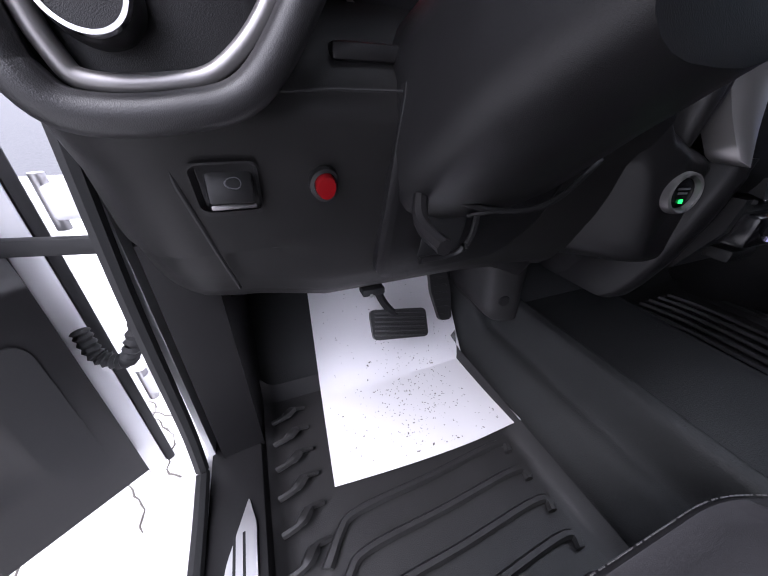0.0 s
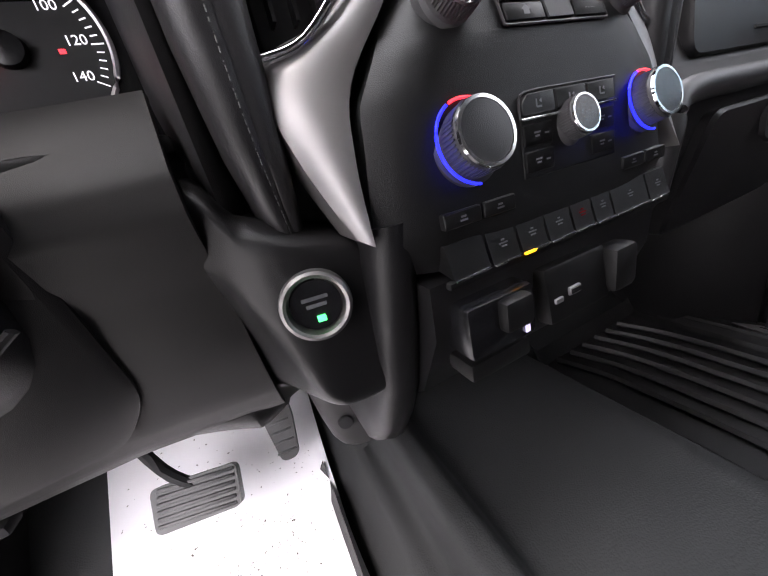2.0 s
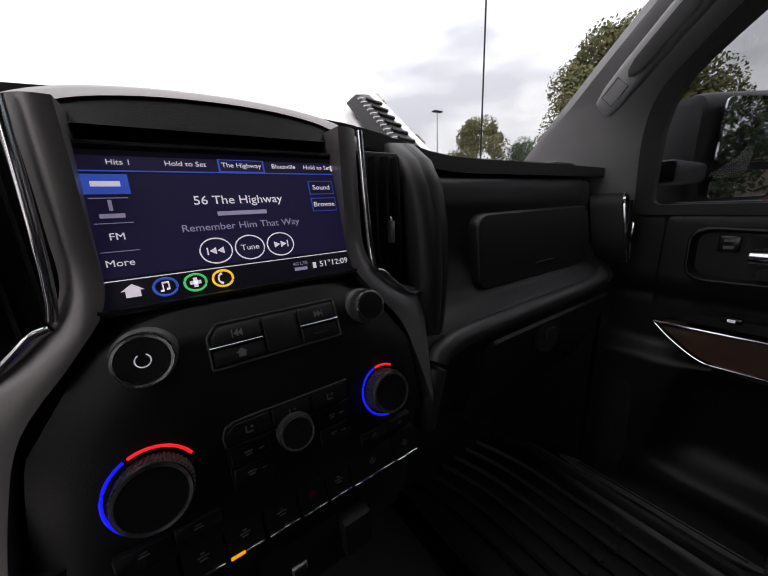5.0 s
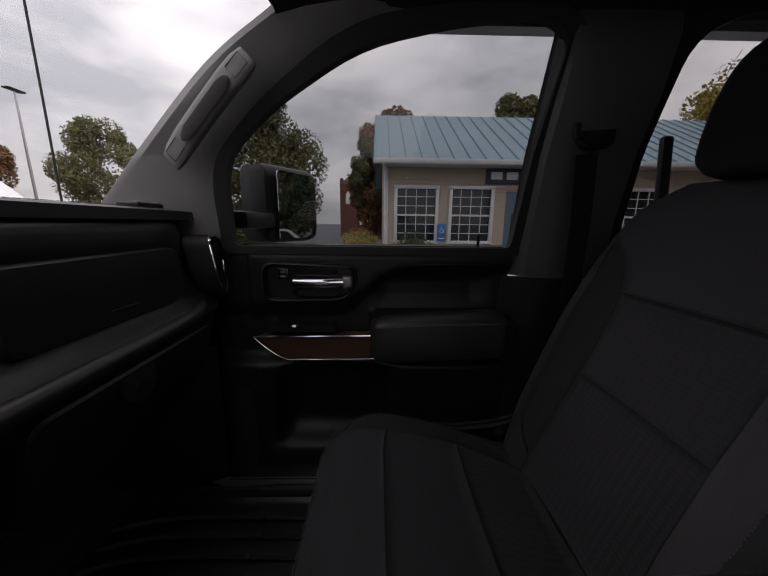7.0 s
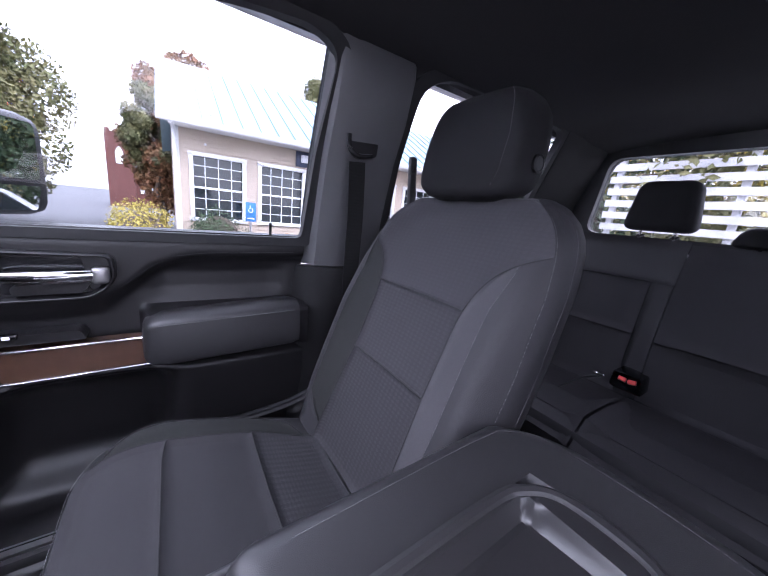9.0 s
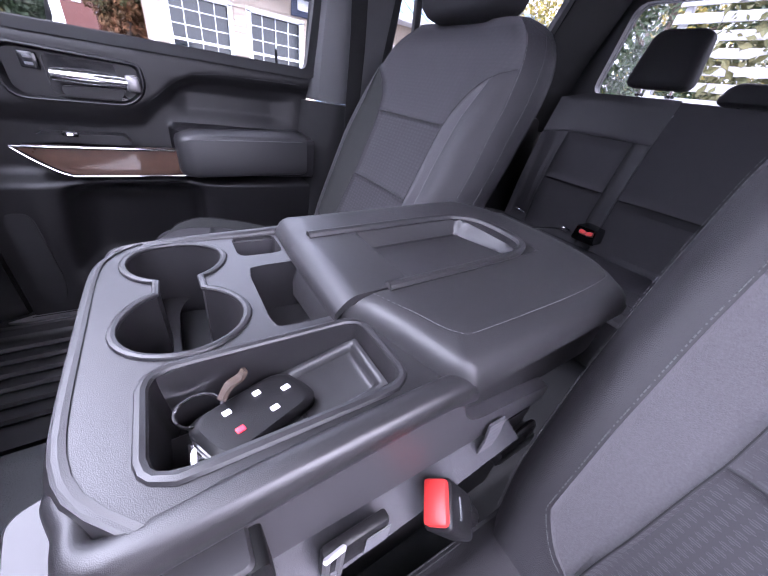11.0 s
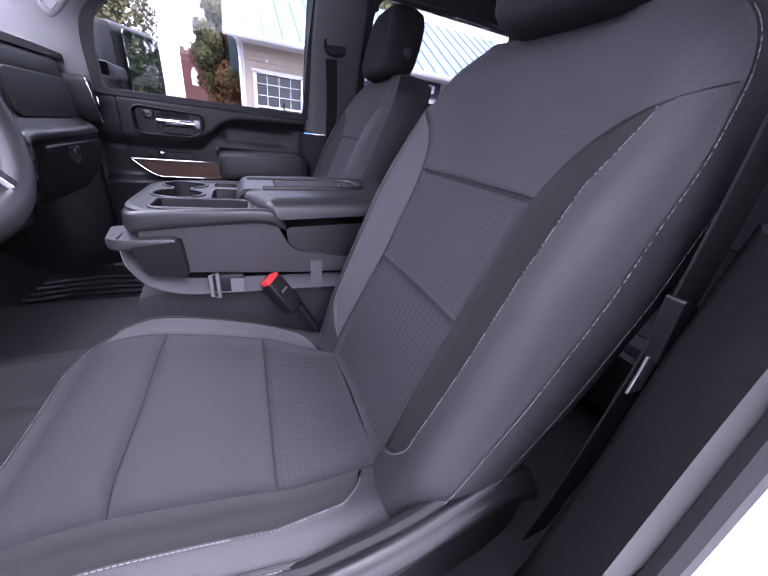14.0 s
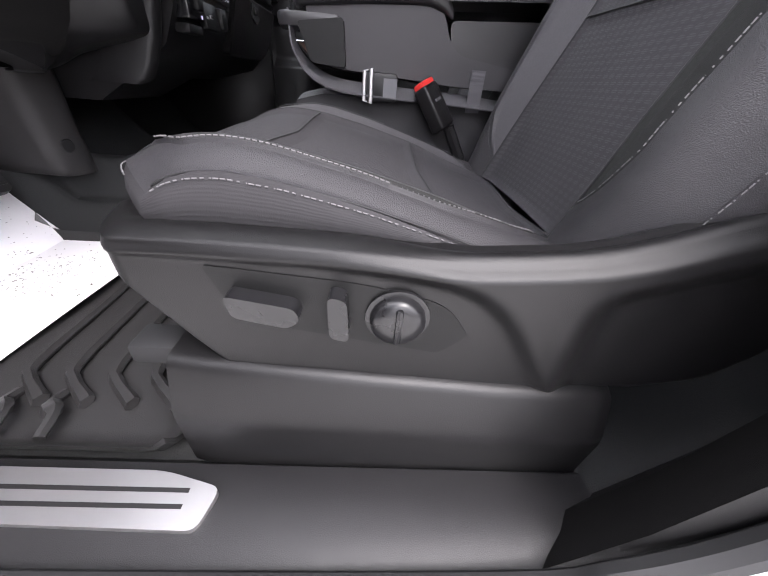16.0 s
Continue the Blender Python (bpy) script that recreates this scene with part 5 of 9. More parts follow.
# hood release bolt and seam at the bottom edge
# dark block paints the shade of the bolt's recess
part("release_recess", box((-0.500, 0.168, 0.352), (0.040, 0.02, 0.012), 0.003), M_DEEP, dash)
part("release_bolt", lathe([(0.0065, 0), (0.0065, 0.003), (0.003, 0.005), (0.0005, 0.005)], frame_of((-0.502, 0.163, 0.350), (1, 0, 0), (0, 0.25, 0.95)), 12), M_STEEL, dash, "bright bolt head")
# left vent and headlight knob
vl = rounded([(-0.800, 0.80), (-0.640, 0.80), (-0.640, 0.680), (-0.680, 0.622), (-0.712, 0.600), (-0.800, 0.594)], [0.02, 0.02, 0.05, 0.03, 0.03, 0.02])
lv = part("left_vent_bezel", bevel(loft([[(x, 0.08, z) for x, z in vl], [(x, 0.040, z) for x, z in vl]]), 0.006, 2), M_PLASTIC, dash, "black corner bezel with headlight knob and vent")
part("bezel_chrome", tube(smooth_line([(-0.786, 0.032, 0.79), (-0.783, 0.032, 0.66), (-0.777, 0.032, 0.622), (-0.766, 0.032, 0.611), (-0.729, 0.032, 0.612), (-0.703, 0.032, 0.620), (-0.674, 0.032, 0.650), (-0.652, 0.032, 0.70), (-0.645, 0.032, 0.79)], 6), 0.0055, 10), M_SATIN, lv, "silver edge strip")
part("bezel_pad", tube(smooth_line([(-0.80, 0.03, 0.78), (-0.797, 0.028, 0.640), (-0.790, 0.026, 0.609), (-0.772, 0.026, 0.597), (-0.729, 0.026, 0.598), (-0.690, 0.026, 0.610), (-0.655, 0.026, 0.655), (-0.635, 0.03, 0.70), (-0.630, 0.03, 0.78)], 6), 0.011, 10), M_SOFT, lv)
for i in range(5):
    part("blade", box((-0.713 + i * 0.010, 0.038, 0.705), (0.002, 0.01, 0.09)), M_DEEP, lv)
HK = frame_of((-0.754, 0.036, 0.645), (1, 0, 0), (0, 0.1, 1))
hk = part("headlight_knob", lathe([(0.021, 0), (0.021, 0.004), (0.0195, 0.016), (0.018, 0.019), (0.0005, 0.019)], HK, 40), M_PLASTIC, lv, "round black headlight knob")
part("knob_ring", lathe([(0.0165, 0.018), (0.0165, 0.0205), (0.0185, 0.0205), (0.0192, 0.017)], HK, 40), M_CHROME, hk)
text_part("knob_text", "AUTO", 0.006, HK @ Matrix.Translation((0, 0.008, 0.0195)), M_DIMPRINT, hk)
part("lamp_icons", box((0, 0, 0), (0.018, 0.004, 0.0004), 0, m=HK @ Matrix.Translation((0, -0.003, 0.0195))), M_DIMPRINT, hk)
# cluster
cl = part("instrument_panel", box((-0.40, 0.155, 0.745), (0.34, 0.01, 0.19), 0.003), M_GLOSS, dash, "black gauge cluster with lit dials")
for xx, hi in ((-0.302, "120"), (-0.498, "8")):
    C = frame_of((xx, 0.1485, 0.740), (1, 0, 0), (0, 0.12, 0.99))
    dl = part("dial", lathe([(0.060, 0), (0.060, 0.002), (0.0005, 0.002)], C, 48), M_DEEP, cl)
    part("dial_rim", tube([C @ Vector((0.061 * math.cos(a), 0.061 * math.sin(a), 0.004)) for a in (2 * math.pi * q / 48 for q in range(48))], 0.0022, 6, True), M_STEEL, dl)
    tick = [box((0, 0, 0), (0.0046 if q % 5 else 0.008, 0.0008, 0.0004), 0, m=C @ Matrix.Rotation(radians(210 - q * 6), 4, "Z") @ Matrix.Translation((0.053, 0, 0.003))) for q in range(41)]
    part("dial_ticks", join(*tick), M_PRINT, dl)
    part("needle_hub", lathe([(0.012, 0.002), (0.011, 0.007), (0.0005, 0.008)], C, 24), M_GLOSS, dl)
    part("needle", box((0, 0, 0), (0.036, 0.0024, 0.0008), 0, m=C @ Matrix.Rotation(radians(206 if xx > -0.4 else 190), 4, "Z") @ Matrix.Translation((0.026, 0, 0.006))), M_REDLT, dl)
    nums = ("0", "20", "40", "60", "80", "100", "120", "140") if xx > -0.4 else ("0", "1", "2", "3", "4", "5", "6")
    for i, s in enumerate(nums):
        a = radians(210 - i * 240 / (len(nums) - 1))
        text_part("dial_number", s, 0.0095, C @ Matrix.Translation((0.041 * math.cos(a), 0.041 * math.sin(a), 0.003)), M_PRINT, dl)
for i, s in enumerate("PRNDL"):
    text_part("gear_letter", s, 0.0075, frame_of((-0.338 + i * 0.012, 0.1475, 0.672), (1, 0, 0), (0, 0.12, 0.99)), M_REDLT if i == 0 else M_PRINT, cl)
part("warning_mark", box((-0.272, 0.1465, 0.735), (0.004, 0.001, 0.008)), M_REDLT, cl)
part("cluster_sill", box((-0.40, 0.105, 0.652), (0.36, 0.11, 0.012), 0.004), M_PLASTIC, dash)
def hood_fn(u, v):
    x = lerp(-0.635, -0.215, u)
    arch = math.sin(math.pi * u) ** 0.5
    return (x, lerp(0.03, 0.22, v), 0.838 + 0.052 * arch - 0.01 * v)
part("cluster_hood", slab(hood_fn, 24, 6, (0, 0, -0.016)), M_SOFT, dash, "black hood over the gauges")
part("hood_end", box((-0.627, 0.12, 0.75), (0.03, 0.18, 0.22), 0.008), M_PLASTIC, dash)
part("hood_side", loft([[(-0.215, 0.17, z), (-0.215, yf + 0.03, z), (-0.2285, yf + 0.008, z), (-0.2335, yf + 0.006, z), (-0.239, yf + 0.016, z), (xb, 0.135, z), (xb, 0.17, z)] for z, yf, xb in ((0.625, 0.020, -0.246), (0.66, 0.012, -0.252), (0.72, 0.008, -0.258), (0.80, 0.010, -0.258), (0.845, 0.022, -0.254), (0.872, 0.060, -0.250))]), M_SOFT, dash, "soft black side of the gauge hood", angle=70)
# leg of the stack beside the start pod
part("stack_leg", loft([[(x + dx, y0 + dy, z) for x, dy in ((-0.170, 0.09), (-0.168, 0.012), (-0.163, 0.002), (-0.154, -0.003), (-0.144, -0.002), (-0.136, 0.004), (-0.131, 0.020), (-0.130, 0.09))] for z, y0, dx in ((0.600, -0.034, 0.012), (0.575, -0.034, 0.008), (0.52, -0.026, 0.004), (0.46, -0.012, 0.0), (0.42, 0.002, -0.006), (0.395, 0.014, -0.012), (0.382, 0.030, -0.016))]), M_PLASTIC, dash, "black side leg of the control panel", angle=70)
# pod with the start button
POD_TOP = [(-0.345, 0.665), (-0.226, 0.655), (-0.215, 0.628), (-0.189, 0.614), (-0.165, 0.602), (-0.152, 0.575), (-0.146, 0.545)]
POD_LOW = [(-0.345, 0.455), (-0.29, 0.43), (-0.25, 0.408), (-0.205, 0.402), (-0.185, 0.412), (-0.165, 0.445), (-0.156, 0.475), (-0.146, 0.525)]
POD_SPINE = [(-0.335, 0.672), (-0.262, 0.655), (-0.205, 0.615), (-0.186, 0.560), (-0.172, 0.515)]


def pod_fn(u, v):
    x = lerp(-0.345, -0.146, u)
    z = lerp(curve1(POD_TOP, x), curve1(POD_LOW, x), v)
    # a rounded lobe round the button that runs up into a ridge beside the gauges
    dist = 1.0
    for i in range(len(POD_SPINE) - 1):
        p, q = Vector(POD_SPINE[i]), Vector(POD_SPINE[i + 1])
        k = min(1.0, max(0.0, (Vector((x, z)) - p).dot(q - p) / (q - p).length_squared))
        dist = min(dist, (p.lerp(q, k) - Vector((x, z))).length)
    f = min(1.0, max(0.0, (0.078 - dist) / 0.050))
    lobe = f * f * (3 - 2 * f) * curve2([(-0.345, 0.0), (-0.30, 0.12), (-0.26, 0.50), (-0.21, 1.0), (-0.14, 1.0)], x, 0.02)
    y = 0.070 - 0.098 * lobe + 0.05 * max(0, (0.50 - z) / 0.1) * max(0, (-0.2 - x) / 0.14)
    y += 0.085 * max(0.0, (0.495 - z) / 0.1) ** 1.5 * min(1.0, max(0.0, (x + 0.26) / 0.05))
    y += 0.020 * max(0, 1 - min(v, 1 - v) / 0.10) ** 2 * (1 if x > -0.23 else 0.3) + 0.03 * max(0, (x + 0.164) / 0.018) ** 2
    return (x, y, z)


part("start_pod", slab(pod_fn, 56, 60, (0, 0.05, 0)), M_PLASTIC, dash, "dark grey pod holding the start button")
SB = frame_of((-0.187, -0.033, 0.560), (0.985, -0.17, 0), (0, 0.10, 0.99))
sb = part("start_button", lathe([(0.0245, -0.010), (0.0248, -0.002), (0.0238, 0.0035), (0.0216, 0.0050), (0.0196, 0.0035), (0.0180, -0.004), (0.0005, -0.005)], SB, 44), M_SATIN, dash, "round start button in a brushed metal ring")
part("button_face", lathe([(0.0172, -0.003), (0.0172, -0.0015), (0.0005, -0.001)], SB, 36), M_GLOSS, sb)
part("led", box((0, 0, 0), (0.006, 0.0048, 0.001), 0.0005, m=SB @ Matrix.Translation((0.001, -0.0095, 0.0))), M_GREEN, sb, "green lamp")
for i in range(2):
    part("unread_bar", box((0, 0, 0), (0.018 - 0.004 * i, 0.0026, 0.0004), 0, m=SB @ Matrix.Translation((0, 0.005 - i * 0.005, -0.0004))), M_DIMPRINT, sb)
# solid near-black block puts the shade under the dash into its colour
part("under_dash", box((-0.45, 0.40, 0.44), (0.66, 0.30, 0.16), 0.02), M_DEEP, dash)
part("foot_cover", loft([[(-0.135 + (x + 0.135) * k + dx, 0.16 + (y - 0.16) * k, z) for x, y in rounded([(-0.200, 0.17), (-0.13, 0.150), (-0.080, 0.19), (-0.065, 0.36), (-0.19, 0.36)], [0.03, 0.03, 0.04, 0.01, 0.01], 6)] for z, k, dx in ((0.222, 0.80, 0.012), (0.228, 0.90, 0.010), (0.245, 0.97, 0.006), (0.29, 1.0, 0.0), (0.36, 1.06, -0.004), (0.42, 1.14, -0.006))]), M_GREYTRIM, dash, "grey cover beside the pedals", angle=70)
# dark disc paints the shade inside the hole
part("cover_hole", lathe([(0.014, 0), (0.012, 0.003), (0.0005, 0.003)], frame_of((-0.165, 0.158, 0.285), (0.97, -0.24, 0), (0, 0, 1)), 20), M_DEEP, dash)

# steering wheel and column
steering = thing("steering_wheel", "black leather steering wheel with silver spoke trim on its column", "steering wheel")
WC = frame_of((-0.405, -0.185, 0.790), (1, 0, 0), (0, 0.42, 0.91))
rim = [WC @ Vector((0.180 * math.cos(a), 0.180 * math.sin(a), 0)) for a in (2 * math.pi * q / 64 for q in range(64))]
part("wheel_rim", tube(rim, 0.0155, 14, True), M_SOFT, steering, "leather wrapped rim")
part("wheel_hub", loft([[WC @ Vector((x * s, y * s - 0.01, h)) for x, y in rounded([(-0.075, 0.055), (0.075, 0.055), (0.06, -0.06), (-0.06, -0.06)], 0.035)] for h, s in ((-0.055, 0.9), (-0.03, 1.0), (0.0, 1.0), (0.014, 0.9), (0.018, 0.6))]), M_PLASTIC, steering, "black airbag hub")
for a in (8, 172, 248, 292):
    ca, sa = math.cos(radians(a)), math.sin(radians(a))
    sp = part("spoke", tube([WC @ Vector((0.05 * ca, 0.05 * sa - 0.01, -0.012)), WC @ Vector((0.11 * ca, 0.11 * sa - 0.004, -0.014)), WC @ Vector((0.172 * ca, 0.172 * sa, 0))], [0.018, 0.012, 0.013], 10), M_PLASTIC, steering)
    if a > 200:
        part("spoke_trim", tube([WC @ Vector((0.06 * ca, 0.06 * sa - 0.01, 0.004)), WC @ Vector((0.168 * ca, 0.168 * sa, 0.010))], 0.007, 8), M_CHROME, sp, "silver spoke trim")
shroud = []
for yy, zc, rx, rz in ((0.20, 0.615, 0.098, 0.095), (0.12, 0.625, 0.104, 0.098), (0.06, 0.640, 0.106, 0.096), (0.0, 0.668, 0.100, 0.086), (-0.06, 0.702, 0.088, 0.068), (-0.12, 0.73, 0.066, 0.052)):
    shroud.append([(-0.40 + rx * math.copysign(abs(math.cos(a)) ** 0.7, math.cos(a)), yy, zc + rz * math.copysign(abs(math.sin(a)) ** 0.7, math.sin(a))) for a in (2 * math.pi * q / 28 for q in range(28))])
sh = part("column_shroud", loft(shroud), M_PLASTIC, steering, "black steering column cover")
# dark disc stands for the hole, with its shade as colour
part("cover_hole", lathe([(0.016, 0), (0.015, 0.002), (0.0005, 0.002)], frame_of((-0.405, 0.02, 0.566), (1, 0, 0), (0, -0.88, 0.42)), 20), M_DEEP, sh)
part("tilt_lever", tube(smooth_line([(-0.47, 0.03, 0.60), (-0.485, 0.0, 0.572), (-0.487, -0.045, 0.566)], 5), 0.007, 8), M_PLASTIC, sh)
part("wiper_stalk", tube([(-0.33, -0.04, 0.72), (-0.255, -0.06, 0.735), (-0.225, -0.065, 0.74)], [0.009, 0.008, 0.010], 8), M_PLASTIC, sh)

KNEE = ("knee_panel", "panel_gap", "column_surround", "column_slot", "slot_lip", "surround_lip", "park_brake_switch", "push_button_collar", "release_recess", "release_bolt")
fit_axes(dash, [(-0.79, -0.815), (-0.695, -0.682), (-0.61, -0.613), (-0.5, -0.536), (-0.225, -0.25)], [(0.05, 0.018), (0.078, 0.045), (0.165, 0.150), (0.30, 0.30)], [(0.35, 0.388), (0.545, 0.588), (0.69, 0.71)], KNEE)
shift(dash, (0.03, -0.03, 0.041), ("left_vent_bezel",))
shift(dash, (0.0, -0.006, 0.012), ("release_recess", "release_bolt"))
shift(dash, (-0.024, -0.02, 0.024), ("instrument_panel", "cluster_sill", "cluster_hood", "hood_end"))
shift(dash, (-0.012, 0.020, 0.0), ("start_button",))
fit_axes(dash, [(-0.345, -0.385), (-0.205, -0.217), (-0.187, -0.199), (-0.170, -0.170), (-0.146, -0.122)], [(0, 0.020)], [(0.40, 0.385), (0.482, 0.462), (0.535, 0.535)], ("start_pod",))
shift(dash, (-0.02, 0.062, -0.028), ("foot_cover", "cover_hole"))

shift(steering, (-0.055, 0.0, -0.014))

# pedals
bp = thing("brake_pedal", "black ribbed rubber brake pedal on a steel arm", "pedal")
PB = frame_of((-0.377, 0.272, 0.205), (0.98, -0.18, -0.08), (0.05, 0.62, 0.78))
part("pad", bevel(loft([[PB @ Vector((x, y, h)) for x, y in rounded([(-0.066, 0.030), (0.060, 0.033), (0.064, -0.030), (-0.058, -0.035)], 0.012)] for h in (-0.012, 0.006)]), 0.003, 2), M_RUBBER, bp, "ribbed rubber pad")
for i in range(6):
    part("rib", box((0, 0, 0), (0.112, 0.0052, 0.003), 0.001, m=PB @ Matrix.Translation((0.001, -0.024 + i * 0.0098, 0.007))), M_RUBBER, bp)
part("arm", tube(smooth_line([(-0.377, 0.285, 0.215), (-0.41, 0.30, 0.26), (-0.44, 0.33, 0.36), (-0.44, 0.36, 0.44)], 4), 0.009, 8), M_DEEP, bp)
gp = thing("accelerator_pedal", "narrow black plastic accelerator pedal", "pedal")
PG = frame_of((-0.222, 0.345, 0.195), (0.96, -0.1, 0), (0.05, 0.55, 0.83))
part("pad", bevel(loft([[PG @ Vector((x, y, h)) for x, y in rounded([(-0.022, 0.075), (0.020, 0.075), (0.026, 0.0), (0.018, -0.075), (-0.012, -0.075), (-0.026, 0.0)], 0.012)] for h in (-0.008, 0.008)]), 0.002, 2), M_RUBBER, gp)
part("arm", tube([(-0.222, 0.38, 0.25), (-0.222, 0.45, 0.40)], 0.011, 8), M_DEEP, gp)
for i in range(7):
    part("rib", box((0, 0, 0), (0.034, 0.004, 0.002), 0.0006, m=PG @ Matrix.Translation((0, -0.06 + i * 0.018, 0.0085))), M_RUBBER, gp)

shift(bp, (-0.053, -0.015, 0.025))
shift(gp, (-0.068, -0.016, 0.050))

# ---- seats ----
def seat_patch(surf, u0, u1, v0, v1, puff, nu=14, nv=14, edge=0.10, vedge=None):
    """A padded panel of a seat surface; u0, u1 may depend on v."""
    def fn(a, b):
        v = lerp(v0, v1, b)
        ua, ub_ = (q(v) if callable(q) else q for q in (u0, u1))
        u = lerp(ua, ub_, a)
        ea, eb = min(a, 1 - a) / edge, min(b, 1 - b) / (vedge or edge)
        h = puff * (1 - max(0, 1 - ea) ** 2) * (1 - max(0, 1 - eb) ** 2)
        p, q = Vector(surf(u, v)), None
        du, dv = Vector(surf(u + 0.01, v)) - Vector(surf(u - 0.01, v)), Vector(surf(u, v + 0.01)) - Vector(surf(u, v - 0.01))
        nrm = du.cross(dv).normalized()
        return p + nrm * h
    bm = patch(fn, nu, nv)
    return bm


SX = -0.462  # middle of the driver seat


def cushion(u, v):
    """u across (-1..1, outboard negative), v from the front edge (0) to the back (1)."""
    y = lerp(-0.212, -0.712, v)
    z = curve2([(-0.1, 0.336), (0, 0.346), (0.03, 0.358), (0.08, 0.367), (0.15, 0.371), (0.245, 0.367), (0.40, 0.352), (0.567, 0.331), (0.75, 0.302), (0.86, 0.287), (1.0, 0.281), (1.1, 0.278)], v)
    au = abs(u)
    crest = curve2([(-0.1, -0.006), (0.0, -0.006), (0.45, 0.0), (0.68, 0.004), (0.82, 0.014), (0.92, 0.010), (1.0, -0.008), (1.1, -0.035)], au, 0.07)
    z += crest * curve1([(0, 0.5), (0.2, 1.0), (0.7, 1.0), (1, 1.4)], v)
    y -= 0.062 * max(0.0, (au - 0.40) / 0.60) ** 2.4 * max(0.0, 1 - v / 0.6)
    return (SX + 0.229 * u, y, z)


def backrest(u, v):
    """v from the bottom (0) to the shoulder (1)."""
    w = curve2([(-0.1, 0.205), (0, 0.228), (0.12, 0.243), (0.35, 0.252), (0.55, 0.254), (0.75, 0.250), (0.86, 0.239), (0.92, 0.222), (0.965, 0.196), (1.0, 0.158), (1.1, 0.09)], v, 0.035)
    z = lerp(0.292, 0.888, v)
    y = curve2([(-0.1, -0.615), (0, -0.640), (0.20, -0.682), (0.385, -0.726), (0.66, -0.790), (0.85, -0.842), (0.94, -0.870), (1.0, -0.900), (1.1, -0.96)], v)
    au = abs(u)
    bol = curve2([(-0.2, -0.004), (0.0, -0.004), (0.50, 0.0), (0.62, 0.012), (0.80, 0.032), (0.88, 0.030), (0.95, 0.016), (1.0, -0.016), (1.1, -0.07)], au, 0.05)
    y += bol * curve1([(0, 0.8), (0.2, 1), (0.55, 1.1), (0.75, 0.75), (0.9, 0.35), (1, 0.2)], v)
    return (SX + w * u, y, z)


def smooth_line2(pts):
    """The same outline with each corner averaged once."""
    n = len(pts)
    return [tuple((pts[i - 1][k] + 2 * pts[i][k] + pts[(i + 1) % n][k]) / 4 for k in (0, 1)) for i in range(n)]


def make_seat():
    s = thing("front_bucket_seat", "charcoal cloth truck bucket seat with pale stitching", "seat", "front seats")
    # cushion: side and front skirts, then padded panels
    edge = [cushion(-1, v) for v in np.linspace(1, 0, 22)] + [cushion(u, 0) for u in np.linspace(-0.95, 0.95, 18)] + [cushion(1, v) for v in np.linspace(0, 1, 22)]
    def drop(loop, d, grow_):
        return [(SX + (p[0] - SX) * grow_, -0.5 + (p[1] + 0.5) * grow_, p[2] - d) for p in loop]
    def skirt(loop, z0, k, grow_):
        """The edge line let down part of the way to the level z0."""
        return [(SX + (p[0] - SX) * grow_, -0.5 + (p[1] + 0.5) * grow_, lerp(p[2], min(z0, p[2] - 0.004), k)) for p in loop]
    sk = loft([edge, skirt(edge, 0.312, 0.15, 1.012), skirt(edge, 0.312, 0.45, 1.020), skirt(edge, 0.312, 0.75, 1.014), skirt(edge, 0.312, 1.0, 0.985), drop(skirt(edge, 0.312, 1.0, 0.95), 0.05, 1.0)], closed=False)
    part("cushion_side", sk, M_SIDECLOTH, s, "ribbed charcoal cloth side of the cushion", angle=85)
    def tuck(v):
        return 0.40 * max(0, v - 0.60) + 0.25 * max(0, 0.10 - v)
    ins = lambda v: 0.69 - tuck(v) * 1.05
    part("cushion_front", seat_patch(cushion, lambda v: -ins(v), ins, 0.0, 0.245, 0.007, 24, 14, 0.06), M_FABRIC, s, "plain woven front panel")
    part("cushion_middle", seat_patch(cushion, lambda v: -ins(v), ins, 0.245, 0.567, 0.007, 24, 14, 0.05), M_FABRIC, s)
    part("cushion_rear", seat_patch(cushion, lambda v: -ins(v), ins, 0.567, 0.862, 0.007, 24, 14, 0.05), M_CHEVRON, s, "chevron woven rear panel")
    band = lambda v: min(0.885 - 0.42 * max(0, v - 0.55), ins(v) + 0.192 * min(1.0, max(0.0, (v - 0.045) / 0.05)) ** 0.5 * min(1.0, max(0.0, (0.79 - v) / 0.09)) ** 0.5)
    for sg in (-1, 1):
        a, b = (lambda v: -band(v), lambda v: -ins(v)) if sg < 0 else (ins, band)
        # outboard band gets the shaded copy of the cloth, inboard the lit one
        part("bolster_band", seat_patch(cushion, a, b, 0.045, 0.79, 0.004, 6, 34, 0.25), M_BAND_SHADED if sg < 0 else M_BAND_LIT, s, "heather grey suede band along the seam")
        a, b = (-1.0, lambda v: -band(v)) if sg < 0 else (band, 1.0)
        part("bolster_outer", seat_patch(cushion, a, b, 0.0, 0.864, 0.003, 10, 44, 0.12, 0.015), M_VINYL, s, "charcoal side bolster")
        st_ = [Vector(cushion(sg * (band(v) + 0.012), v)) + Vector((0, 0, 0.0022)) for v in np.linspace(0.06, 0.782, 70)]
        part("bolster_stitch", stitches(st_, 0.0046, 0.0034, 0.00065), M_STITCH if sg < 0 else M_DKSTITCH, s)
        line_ = skirt([cushion(sg, v) for v in np.linspace(0.78, 0.02, 50)], 0.312, 0.10, 1.0105)
